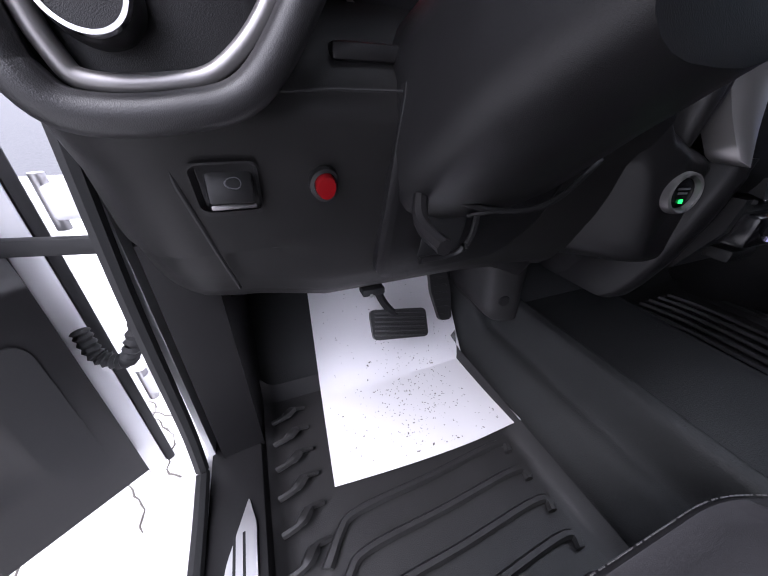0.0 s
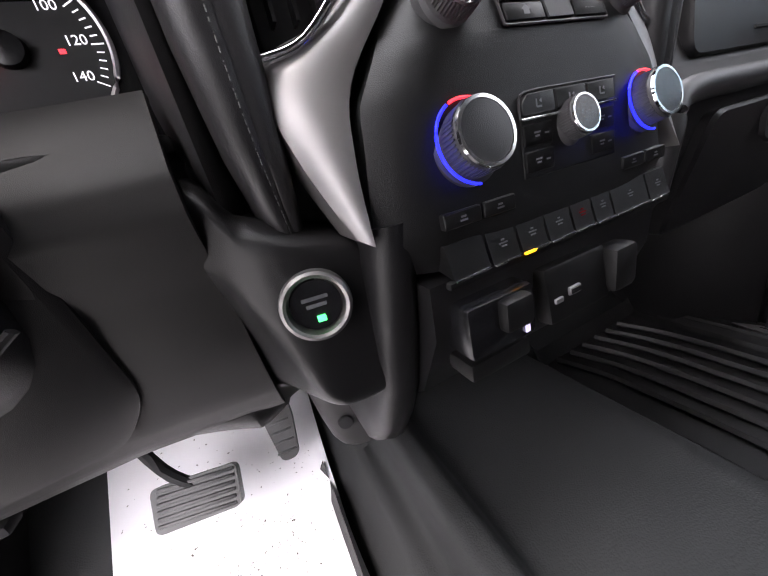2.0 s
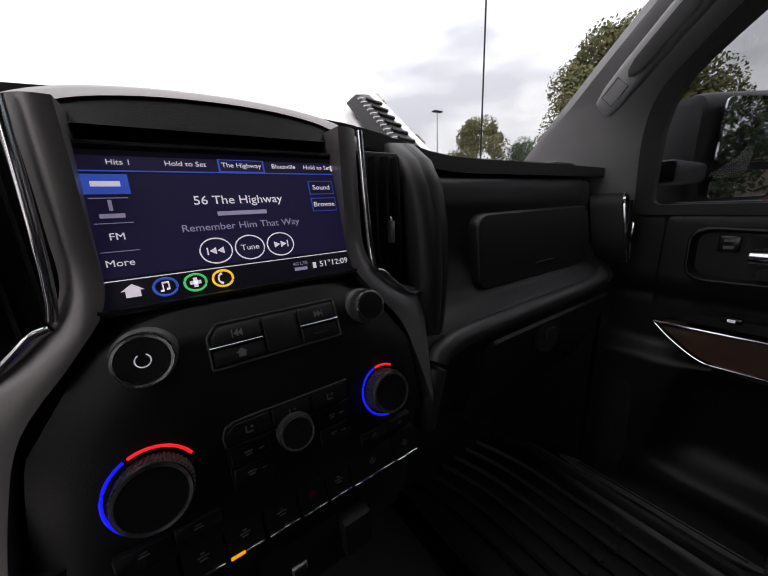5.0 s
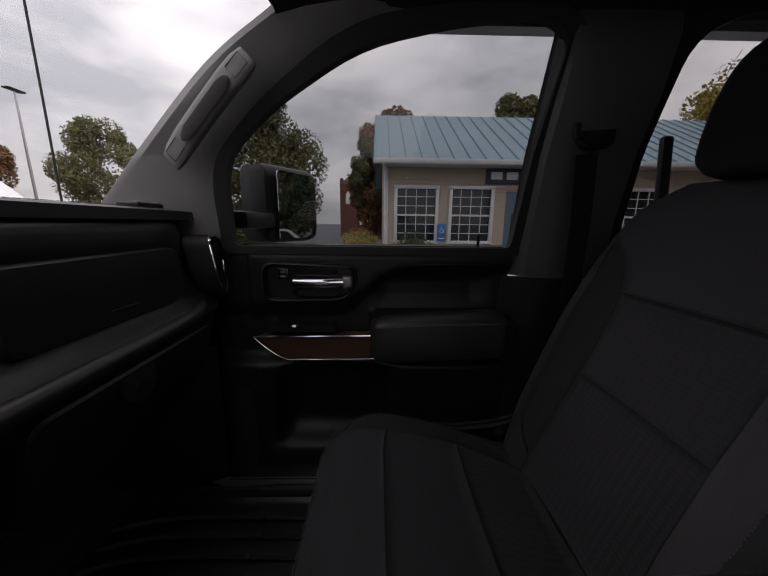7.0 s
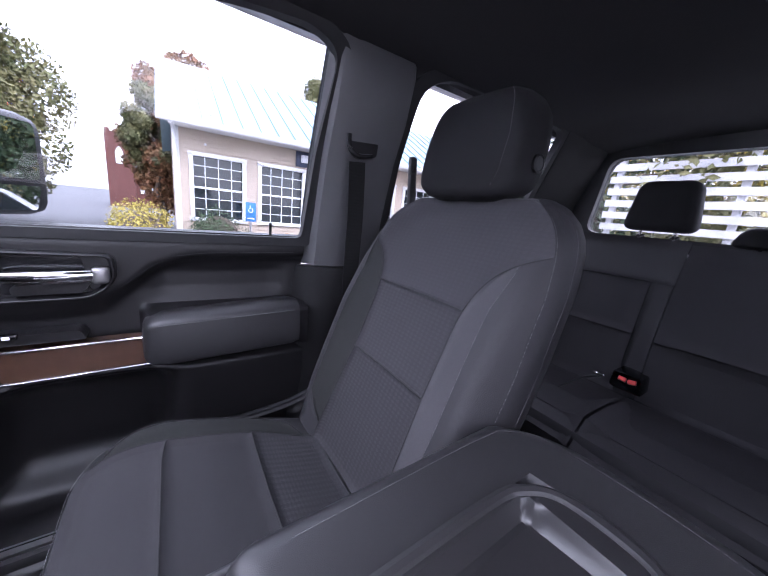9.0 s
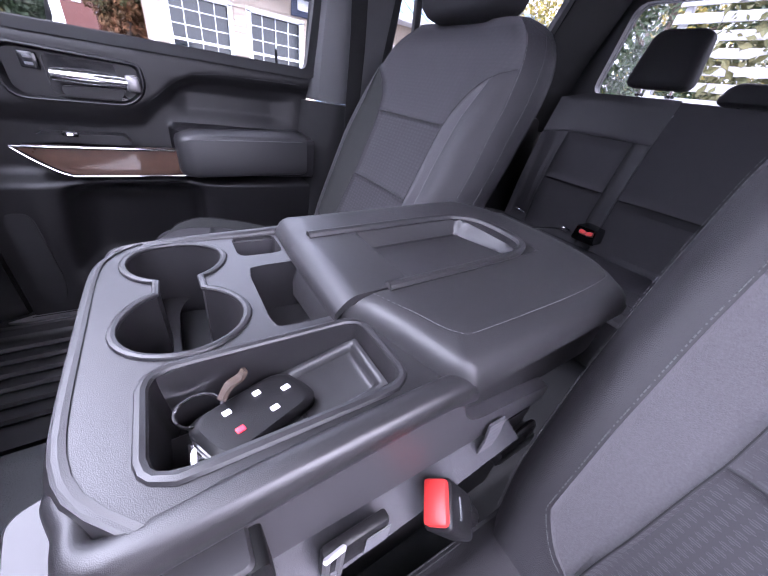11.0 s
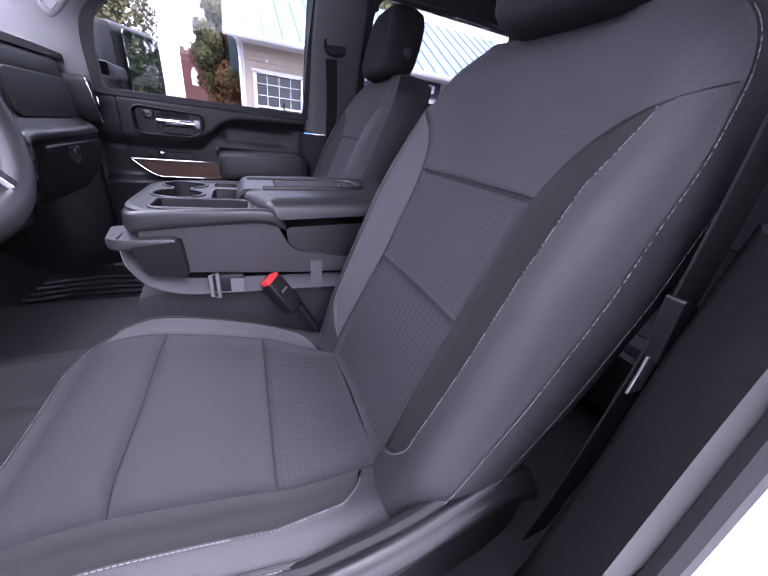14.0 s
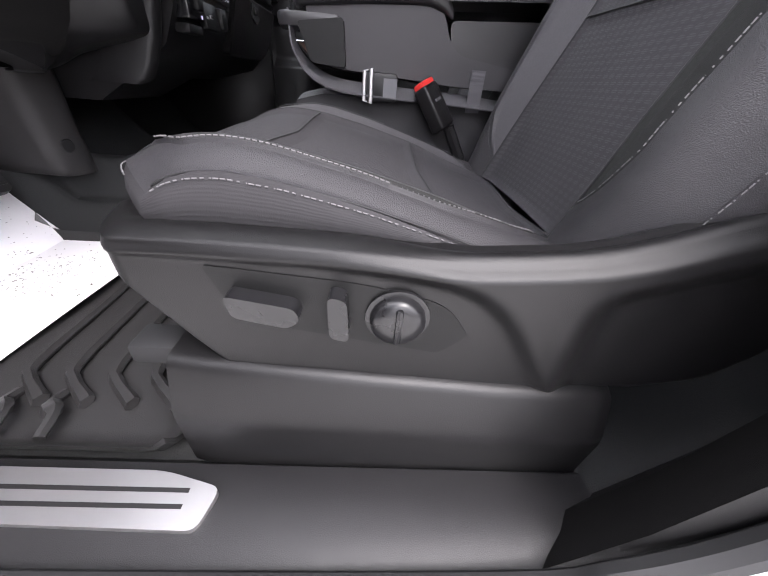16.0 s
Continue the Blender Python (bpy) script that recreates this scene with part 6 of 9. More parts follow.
        part("edge_stitch", stitches([Vector(p) + Vector((sg * 0.0006, 0, 0.0006)) for p in line_], 0.0048, 0.0036, 0.0006), M_STITCH, s, "pale thread along the cushion edge")
        # dark tube paints the groove's shade beside the edge stitch
        part("edge_groove", tube([Vector(p) + Vector((-sg * 0.0035, 0, 0.0040)) for p in line_], 0.0009, 6), M_DEEP, s)
    part("front_stitch", stitches([Vector(p) + Vector((0, 0.0012, 0.0008)) for p in skirt([cushion(u, 0) for u in np.linspace(-0.90, 0.90, 40)], 0.312, 0.10, 1.0105)], 0.0048, 0.0036, 0.0006), M_STITCH, s)
    part("cushion_back_edge", seat_patch(cushion, -1.0, 1.0, 0.862, 1.06, 0.003, 40, 10, 0.04, 0.04), M_VINYL, s)
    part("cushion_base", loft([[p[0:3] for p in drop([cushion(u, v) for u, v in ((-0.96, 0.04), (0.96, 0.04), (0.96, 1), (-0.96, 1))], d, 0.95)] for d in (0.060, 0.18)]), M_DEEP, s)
    # backrest
    be = [backrest(-1, v) for v in np.linspace(0, 0.985, 24)] + [backrest(u, 1.0) for u in np.linspace(-0.95, 0.95, 16)] + [backrest(1, v) for v in np.linspace(0.985, 0, 24)]
    def backoff(loop, d, k):
        return [(SX + (p[0] - SX) * k, p[1] - d, 0.60 + (p[2] - 0.60) * (1 + (k - 1) * 0.5)) for p in loop]
    part("back_side", loft([be, backoff(be, 0.010, 1.015), backoff(be, 0.034, 1.034), backoff(be, 0.065, 1.030), backoff(be, 0.100, 1.0), backoff(be, 0.125, 0.93)], closed=False), M_VINYL, s, "dark vinyl side of the backrest", angle=85)
    part("back_shell", loft([backoff(be, 0.02, 0.98), backoff(be, 0.128, 0.94)]), M_PLASTIC, s)
    wing = lambda v: curve2([(-0.1, 0.62), (0.0, 0.59), (0.11, 0.555), (0.20, 0.53), (0.39, 0.495), (0.60, 0.505), (0.66, 0.525), (0.72, 0.575), (0.77, 0.665), (0.80, 0.76), (0.825, 0.86), (0.85, 1.0), (0.9, 1.3)], v, 0.022)
    part("back_lower", seat_patch(backrest, lambda v: -wing(v), wing, 0.0, 0.386, 0.006, 40, 34, 0.035), M_INSERT, s, "patterned lower backrest panel")
    part("back_middle", seat_patch(backrest, lambda v: -wing(v), wing, 0.386, 0.66, 0.006, 40, 30, 0.04), M_INSERT2, s)
    part("back_upper", seat_patch(backrest, lambda v: -min(1.0, wing(v)), lambda v: min(1.0, wing(v)), 0.66, 1.0, 0.006, 48, 34, 0.035), M_INSERT3, s, "plain upper backrest panel")
    rim_u = lambda v: max(wing(v), lerp(wing(v), curve1([(0.1, 0.775), (0.7, 0.775), (0.80, 0.84)], v), min(1.0, max(0.0, (v - 0.07) / 0.10)) ** 0.5))
    for sg in (-1, 1):
        a, b = (lambda v: -rim_u(v), lambda v: -wing(v)) if sg < 0 else (wing, rim_u)
        # light and shade of the bands are painted: shaded copy outboard, lit inboard
        part("back_band", seat_patch(backrest, a, b, 0.0, 0.825, 0.005, 10, 44, 0.12), M_BAND_SHADED if sg < 0 else M_BAND_LIT, s, "heather grey suede band along the seam")
        a, b = (-1.0, lambda v: -min(1.0, rim_u(v))) if sg < 0 else (lambda v: min(1.0, rim_u(v)), 1.0)
        part("back_bolster", seat_patch(backrest, a, b, 0.0, 0.85, 0.002, 8, 44, 0.12), M_VINYL, s, "padded side bolster")
        line = [Vector(backrest(sg * (rim_u(v) + 0.012), v)) + Vector((0, 0.0038, 0.001)) for v in np.linspace(0.075, 0.812, 80)]
        part("bolster_stitch", stitches(line, 0.0050, 0.0037, 0.00065), M_STITCH if sg < 0 else M_DKSTITCH, s)
        line2 = [Vector(backrest(sg * 1.0, v)) + Vector((sg * 0.003, 0.0008, 0)) for v in np.linspace(0.02, 0.95, 80)]
        part("edge_stitch", stitches(line2, 0.0050, 0.0037, 0.0006), M_STITCH if sg < 0 else M_DKSTITCH, s)
        line3 = [Vector((SX + (p.x - SX) * 1.035 + sg * 0.0008, p.y - 0.045, 0.60 + (p.z - 0.60) * 1.017)) for p in line2]
        part("edge_stitch", stitches(line3, 0.0050, 0.0037, 0.0005), M_DKSTITCH, s)
    # sewn grooves between the panels: dark tubes that put the grooves' shade into colour
    def seam(surf, pts, lift):
        line_ = []
        for u, v in pts:
            p, du, dv = Vector(surf(u, v)), Vector(surf(u + 0.01, v)) - Vector(surf(u - 0.01, v)), Vector(surf(u, v + 0.01)) - Vector(surf(u, v - 0.01))
            line_.append(p + du.cross(dv).normalized() * lift)
        part("seam", tube(line_, 0.0014, 6), M_DEEP, s)
    vs_ = np.linspace(-1.0, 1.0, 20)
    for v_ in (0.245, 0.567, 0.862):
        seam(cushion, [(q * ins(v_), v_) for q in vs_], 0.0006)
    for sg in (-1, 1):
        seam(cushion, [(sg * ins(v), v) for v in np.linspace(0.01, 0.862, 34)], 0.0006)
        seam(backrest, [(sg * min(0.99, wing(v)), v) for v in np.linspace(0.0, 0.848, 50)], 0.0006)
    for v_ in (0.386, 0.66):
        seam(backrest, [(q * wing(v_), v_) for q in vs_], 0.0006)
    # head rest
    hl = []
    for t, sx_, sz_ in ((-0.004, 0.80, 0.78), (0.004, 0.91, 0.90), (0.020, 0.975, 0.97), (0.045, 1.0, 1.0), (0.080, 0.99, 0.98), (0.110, 0.92, 0.91), (0.122, 0.80, 0.78)):
        hl.append([(SX + x * sx_, -0.868 - t - 0.16 * (z - 0.99), 0.990 + (z - 0.990) * sz_) for x, z in smooth_line2(rounded([(-0.110, 1.096), (0.110, 1.096), (0.131, 0.985), (0.124, 0.903), (0.082, 0.882), (-0.082, 0.882), (-0.124, 0.903), (-0.131, 0.985)], [0.055, 0.055, 0.06, 0.03, 0.04, 0.04, 0.03, 0.06]))])
    hr = part("head_rest", loft(hl), M_HEADREST, s, "charcoal cloth head rest", angle=80)
    for sg in (-1, 1):
        part("rest_stitch", stitches([(SX + sg * curve1([(0.905, 0.094), (0.93, 0.105), (1.0, 0.108), (1.06, 0.098), (1.08, 0.088)], z), -0.8655 - 0.16 * (z - 0.99) + 0.0015, z) for z in np.linspace(0.908, 1.078, 34)], 0.0052, 0.0037, 0.0006), M_STITCH if sg < 0 else M_DKSTITCH, hr)
    part("release_button", lathe([(0.017, -0.004), (0.017, 0.003), (0.013, 0.0045), (0.012, 0.003), (0.0005, 0.0035)], frame_of((SX - 0.130, -0.932, 0.955), (0, -1, 0), (0, 0, 1)), 24), M_PLASTIC, hr)
    for dx in (-0.06, 0.06):
        part("post", tube([(SX + dx, -0.945, 0.82), (SX + dx, -0.93, 0.93)], 0.006, 8), M_CHROME, hr)
    # plastic side shield on the outboard side, with the switches
    SH_TOP = [(-0.82, 0.33), (-0.795, 0.368), (-0.75, 0.376), (-0.70, 0.362), (-0.66, 0.344), (-0.61, 0.328), (-0.56, 0.322), (-0.50, 0.317), (-0.42, 0.321), (-0.30, 0.322), (-0.232, 0.320)]
    SH_LOW = [(-0.82, 0.30), (-0.80, 0.235), (-0.76, 0.195), (-0.70, 0.180), (-0.55, 0.178), (-0.36, 0.176), (-0.325, 0.184), (-0.290, 0.228), (-0.258, 0.272), (-0.232, 0.300)]
    SH_RIDGE = [(-0.82, 0.06), (-0.61, 0.175), (-0.585, 0.214), (-0.562, 0.250), (-0.540, 0.278), (-0.515, 0.294), (-0.47, 0.304), (-0.40, 0.311), (-0.30, 0.312), (-0.232, 0.312)]
    def ease(t):
        t = min(1.0, max(0.0, t))
        return t * t * (3 - 2 * t)
    def shield(u, v):
        y = lerp(-0.232, -0.82, u)
        z0, z1, zr = curve2(SH_LOW, y, 0.012), curve2(SH_TOP, y, 0.03), curve2(SH_RIDGE, y, 0.02)
        face = min(1.0, v / 0.72)
        z = lerp(z0, z1, face)
        slope = (curve1(SH_RIDGE, y + 0.012) - curve1(SH_RIDGE, y - 0.012)) / 0.024
        above = (z - zr) / math.sqrt(1 + slope * slope)
        x = -0.7205 - 0.011 * ease((above + 0.006) / 0.018)
        x += 0.010 * ease((z - z1 + 0.010) / 0.010) + 0.012 * ease((z0 + 0.014 - z) / 0.014)
        x += 0.014 * ease((-0.60 - y) / 0.04) * ease((z1 - 0.020 - z) / 0.03)
        x += 0.040 * max(0, (y + 0.262) / 0.030) ** 2 + 0.030 * max(0, (-0.80 - y) / 0.02) ** 2
        if v > 0.72:
            k = (v - 0.72) / 0.28
            x += lerp(0.056, 0.024, ease((-0.40 - y) / 0.12)) * k
            z += 0.0035 * math.sin(math.pi * min(1.0, k * 1.6)) + 0.004 * k
        return (x, y, z)
    sd = part("side_shield", slab(shield, 110, 70, (0.008, 0, -0.004)), M_SHIELD, s, "grey plastic side shield with seat switches", angle=75)
    pl = rounded([(-0.317, 0.305), (-0.336, 0.259), (-0.350, 0.254), (-0.500, 0.230), (-0.522, 0.251), (-0.500, 0.281), (-0.440, 0.296)], [0.005, 0.006, 0.006, 0.006, 0.006, 0.02, 0.03])
    part("switch_plate", loft([[(-0.718, y, z) for y, z in pl], [(-0.7215, y, z) for y, z in pl]]), M_STACK, sd)
    part("slide_switch", prism(rounded([(-0.334, 0.289), (-0.338, 0.270), (-0.378, 0.262), (-0.388, 0.270), (-0.384, 0.281)], 0.006), "x", -0.736, -0.7205, 0.006, 3), M_SWITCH, sd)
    part("recline_switch", prism(rounded([(-0.408, 0.294), (-0.422, 0.291), (-0.424, 0.252), (-0.409, 0.255)], 0.006), "x", -0.737, -0.7205, 0.005, 3), M_SWITCH, sd)
    LK = frame_of((-0.7215, -0.461, 0.268), (0, -1, 0), (0, 0, 1))
    lk = part("lumbar_knob", lathe([(0.0255, 0), (0.0255, 0.003), (0.022, 0.0035), (0.0212, 0.009), (0.0178, 0.0128), (0.010, 0.0140), (0.0005, 0.0142)], LK, 44), M_SWITCH, sd)
    part("knob_ridge", box((0, 0, 0), (0.006, 0.034, 0.008), 0.003, m=LK @ Matrix.Translation((0, 0, 0.0125))), M_SWITCH, lk)
    # track cover: a long box with a sloped top that tapers to the rear
    tc_ = []
    for y, zt, zb, xo in ((-0.262, 0.205, 0.085, -0.728), (-0.266, 0.210, 0.068, -0.737), (-0.30, 0.209, 0.060, -0.741), (-0.45, 0.200, 0.056, -0.742), (-0.56, 0.193, 0.054, -0.742), (-0.662, 0.190, 0.056, -0.741), (-0.680, 0.186, 0.058, -0.738), (-0.690, 0.178, 0.072, -0.726)):
        tc_.append([(x, y, z) for x, z in rounded([(-0.60, zb), (xo, zb), (xo - 0.004, lerp(zb, zt, 0.62)), (xo + 0.014, zt), (-0.60, zt + 0.006)], [0.004, 0.012, 0.010, 0.010, 0.004], 4)])
    part("track_cover", loft(tc_), M_SHIELD, s, "black plastic seat track cover")
    part("track", box((-0.66, -0.47, 0.13), (0.06, 0.48, 0.10), 0.005), M_DEEP, s)
    part("track", box((-0.27, -0.47, 0.13), (0.06, 0.48, 0.10), 0.005), M_DEEP, s)
    part("front_bracket", box((-0.69, -0.245, 0.195), (0.035, 0.05, 0.022), 0.004), M_DEEP, s)
    return s


driver_seat = make_seat()
passenger_seat = copy_thing(driver_seat, Matrix.Translation((0.880, -0.080, 0.028)))
# swap the two band tones so the painted light stays inboard
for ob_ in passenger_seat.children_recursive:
    if ob_.active_material in (M_BAND_SHADED, M_BAND_LIT):
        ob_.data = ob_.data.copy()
        ob_.data.materials[0] = M_BAND_LIT if ob_.active_material == M_BAND_SHADED else M_BAND_SHADED
HARDWARE = ("side_shield", "switch_plate", "slide_switch", "recline_switch", "lumbar_knob", "knob_ridge", "track_cover", "front_bracket")
flip_x = Matrix.Translation((2 * SX, 0, 0)) @ Matrix.Diagonal((-1, 1, 1, 1))
for ob_ in passenger_seat.children_recursive:
    if ob_.name.split(".")[0] in HARDWARE:
        ob_.data = ob_.data.copy()
        ob_.data.transform(flip_x)
        ob_.data.flip_normals()

# ---- centre console ----
console = thing("centre_console", "folded down black centre arm rest console with cup holders", "console")
CX0, CX1 = -0.158, 0.140
# tray deck built round its openings
def deck_ring(outer, inner, z, depth, mat, name, label="", rim=0.0):
    bm = loft([[(x, y, z) for x, y in outer], [(x, y, z) for x, y in inner], [(x, y, z - 0.006) for x, y in inner], [(lerp(sum(p[0] for p in inner) / len(inner), x, 0.93), lerp(sum(p[1] for p in inner) / len(inner), y, 0.93), z - depth) for x, y in inner]], caps=False)
    base = [(lerp(sum(p[0] for p in inner) / len(inner), x, 0.93), lerp(sum(p[1] for p in inner) / len(inner), y, 0.93), z - depth) for x, y in inner]
    bm.faces.new([bm.verts.new(p) for p in base])
    return part(name, bm, mat, console, label)
def rect(x0, x1, y0, y1, n=6):
    """A rectangle with 4n points, corner by corner."""
    out = []
    for (a, b), (c, d) in zip([(x0, y0), (x1, y0), (x1, y1), (x0, y1)], [(x1, y0), (x1, y1), (x0, y1), (x0, y0)]):
        out += [(lerp(a, c, i / n), lerp(b, d, i / n)) for i in range(n)]
    return out
def rrect(x0, x1, y0, y1, r, n=6):
    pts = rect(x0, x1, y0, y1, n)
    out = []
    for x, y in pts:
        qx, qy = min(max(x, x0 + r), x1 - r), min(max(y, y0 + r), y1 - r)
        v = Vector((x - qx, y - qy))
        if v.length > 1e-6 and (x != qx and y != qy):
            v = v.normalized() * r
        out.append((qx + v.x, qy + v.y))
    return out
ZD = 0.590


def front_y(x):
    """Front edge of the deck, rounded at its corners."""
    return -0.285 - 0.034 * (abs(x + 0.009) / 0.151) ** 6


def deck(x0, x1, y0, y1):
    return [(x, min(y, front_y(x))) for x, y in rect(x0, x1, y0, y1)]


def cup_outline(grow_=0.0):
    """Two round cups joined by a slot."""
    c1, c2, r1, r2 = (-0.011, -0.350), (0.087, -0.350), 0.0425 + grow_, 0.0405 + grow_
    a1 = [(c1[0] + r1 * math.cos(a), c1[1] + r1 * math.sin(a)) for a in (radians(q) for q in np.linspace(24, 336, 27))]
    a2 = [(c2[0] + r2 * math.cos(a), c2[1] + r2 * math.sin(a)) for a in (radians(q) for q in np.linspace(204, 516, 27))]
    return a1 + a2


def boxed(pts, x0, x1, y0, y1):
    """The outline of both cups carried out to the deck's rectangle, half by half."""
    xm, out = (x0 + x1) / 2, []
    for i, (x, y) in enumerate(pts):
        cx, cy = (-0.011, -0.350) if i < 27 else (0.087, -0.350)
        dx, dy = x - cx, y - cy
        a, b = (x0, xm) if i < 27 else (xm, x1)
        kx, ky_ = ((b if dx > 0 else a) - cx) / (dx or 1e-6), ((y1 if dy > 0 else y0) - cy) / (dy or 1e-6)
        px_, py_ = cx + dx * min(kx, ky_), cy + dy * min(kx, ky_)
        if abs(px_ - xm) < 1e-5:
            py_ = y1 if dy > 0 else y0
        out.append([px_, py_])
    for qx, qy in ((x0, y0), (x1, y0), (x1, y1), (x0, y1)):
        i = min(range(len(out)), key=lambda n: (out[n][0] - qx) ** 2 + (out[n][1] - qy) ** 2)
        out[i] = [qx, qy]
    return [(x, min(y, front_y(x))) for x, y in out]


deck_ring(boxed(cup_outline(), -0.058, 0.142, -0.398, -0.280), cup_outline(), ZD, 0.085, M_DECK, "cup_holder", "double black cup holder with a joining slot")
part("holder_rim", tube([(x, y, ZD + 0.001) for x, y in cup_outline(0.0015)], 0.0032, 8, True), M_DECK, console)
deck_ring(deck(-0.160, -0.058, -0.520, -0.280), rrect(-0.144, -0.066, -0.468, -0.326, 0.014), ZD, 0.048, M_DECK, "open_tray", "shallow black tray")
deck_ring(rect(-0.058, 0.066, -0.520, -0.398), rrect(-0.050, 0.055, -0.500, -0.406, 0.010), ZD, 0.050, M_DECK, "small_bin")
deck_ring(rect(0.066, 0.142, -0.520, -0.398), rrect(0.078, 0.134, -0.446, -0.404, 0.008), ZD, 0.022, M_DECK, "coin_slot")
part("tray_rim", tube([(x, y, ZD + 0.001) for x, y in rrect(-0.147, -0.063, -0.471, -0.323, 0.017, 10)], 0.0036, 8, True), M_DECK, console)


def insert_fn(u, v):
    """A ramp with a raised lip and a sunken field."""
    x, y = lerp(-0.130, -0.068, u), lerp(-0.402, -0.464, v)
    d = min(u * 0.062, (1 - u) * 0.062, v * 0.062, (1 - v) * 0.062)
    return (x, y, ZD - 0.026 + 0.014 * v - 0.006 * min(1.0, max(0.0, (d - 0.005) / 0.003)))


part("tray_insert", slab(insert_fn, 32, 32, (0, 0, -0.022)), M_DECK, console, "black ramp tray with a raised lip")
nose = []
for x in np.linspace(CX0 - 0.002, CX1 + 0.002, 25):
    f = front_y(x)
    nose.append([(x, f - 0.006, ZD + 0.0015), (x, f + 0.002, ZD - 0.001), (x, f + 0.007, ZD - 0.009), (x, f + 0.009, ZD - 0.03), (x, f, ZD - 0.045), (x, f - 0.055, ZD - 0.06)])
part("front_lip", loft(nose, closed=False), M_DECK, console)
side = rounded([(-0.312, 0.588), (-0.308, 0.545), (-0.335, 0.482), (-0.56, 0.466), (-0.71, 0.466), (-0.71, 0.50), (-0.545, 0.52), (-0.515, 0.586)], [0.01, 0.02, 0.02, 0.03, 0.01, 0.01, 0.03, 0.03])
for x0, x1 in ((CX0 - 0.004, CX0 + 0.012), (CX1 - 0.012, CX1 + 0.004)):
    part("console_side", prism(side, "x", x0, x1, 0.003), M_CSIDE, console, "grey vinyl console side")
    xs, sg = (x0, 1) if x0 < 0 else (x1, -1)
    line = smooth_line([(xs + 0.050 * sg, front_y(xs + 0.050 * sg) + 0.004, 0.575), (xs + 0.022 * sg, front_y(xs + 0.022 * sg) + 0.004, 0.576), (xs + 0.003 * sg, -0.302, 0.578), (xs, -0.335, 0.581), (xs, -0.40, 0.586), (xs, -0.48, 0.590), (xs, -0.512, 0.586), (xs, -0.536, 0.571)], 6)
    secs = []
    for i, p in enumerate(line):
        d = (line[min(i + 1, len(line) - 1)] - line[max(i - 1, 0)]).normalized()
        side_, k = d.cross(Vector((0, 0, 1))).normalized(), min(1.0, 0.35 + (len(line) - 1 - i) / 10, 0.5 + i / 6)
        secs.append([p + side_ * (0.0085 * k * math.copysign(abs(math.cos(a)) ** 0.8, math.cos(a))) + Vector((0, 0, 0.0125 * k * math.copysign(abs(math.sin(a)) ** 0.8, math.sin(a)) - 0.002)) for a in (2 * math.pi * q / 16 for q in range(16))])
    part("side_trim", loft(secs), M_DECK, console, angle=80)
part("bin_body", prism(rounded([(-0.536, 0.566), (-0.548, 0.505), (-0.565, 0.488), (-0.80, 0.500), (-0.80, 0.578)], 0.012), "x", CX0 + 0.008, CX1 - 0.008, 0.006), M_DECK, console, "black lower console bin")
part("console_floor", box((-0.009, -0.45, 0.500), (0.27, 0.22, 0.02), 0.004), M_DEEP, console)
# padded lid with a smooth inset panel and its well
def lid_base(y):
    return 0.621 - 0.043 * (y + 0.45)


def lid_fn(u, v):
    x = lerp(-0.168, 0.156, u)
    yf = curve1([(-0.168, -0.512), (-0.155, -0.496), (-0.10, -0.480), (-0.07, -0.468), (-0.058, -0.452), (0.06, -0.447), (0.14, -0.450), (0.156, -0.470)], x)
    yr = -0.812 + 0.05 * (abs(x + 0.006) / 0.162) ** 3
    y = lerp(yf, yr, v)
    d = min(x + 0.168, 0.156 - x, yf - y, y - yr)
    k = max(0.0, 1 - d / 0.034)
    z = lid_base(y) - 0.027 * (1 - math.sqrt(max(0.0, 1 - k * k)))
    inside = min(x + 0.058, 0.062 - x, y + 0.735)
    return (x, y, z - 0.024 * min(1.0, max(0.0, inside / 0.004)))


lid = part("arm_rest_lid", slab(lid_fn, 64, 56, (0, 0, -0.016)), M_SOFT, console, "padded black leatherette arm rest lid")


def lid_edge(x, y):
    return Vector((x, y, lid_base(y) + 0.0005))


part("lid_stitch", stitches(smooth_line([lid_edge(-0.062, -0.482), lid_edge(-0.10, -0.500), lid_edge(-0.138, -0.518), lid_edge(-0.146, -0.55), lid_edge(-0.146, -0.72), lid_edge(-0.128, -0.768), lid_edge(-0.06, -0.785), lid_edge(0.06, -0.785), lid_edge(0.115, -0.765), lid_edge(0.128, -0.72), lid_edge(0.128, -0.50)], 8), 0.0055, 0.0038, 0.00045), M_DKSTITCH, lid)


def lid_panel_fn(u, v):
    x, y = lerp(-0.060, 0.064, u), lerp(-0.447, -0.738, v)
    mid, half = 0.002, 0.062 * (1 - 0.35 * max(0.0, (-0.69 - y) / 0.048) ** 2)
    x = mid + (x - mid) * half / 0.062
    d = min(x + 0.052, 0.056 - x, -0.528 - y, y + 0.712 - 0.20 * max(0.0, abs(x - 0.003) - 0.028))
    z = lid_base(y) + 0.001 - lerp(0.008, 0.026, min(1.0, max(0.0, (x + 0.052) / 0.10))) * min(1.0, max(0.0, d / 0.008)) - 0.020 * max(0.0, 1 - (-0.447 - y) / 0.022) ** 2
    return (x, y, z)


part("lid_panel", slab(lid_panel_fn, 60, 90, (0, 0, -0.012)), M_DECK, lid, "smooth plastic inset panel with a shallow well")
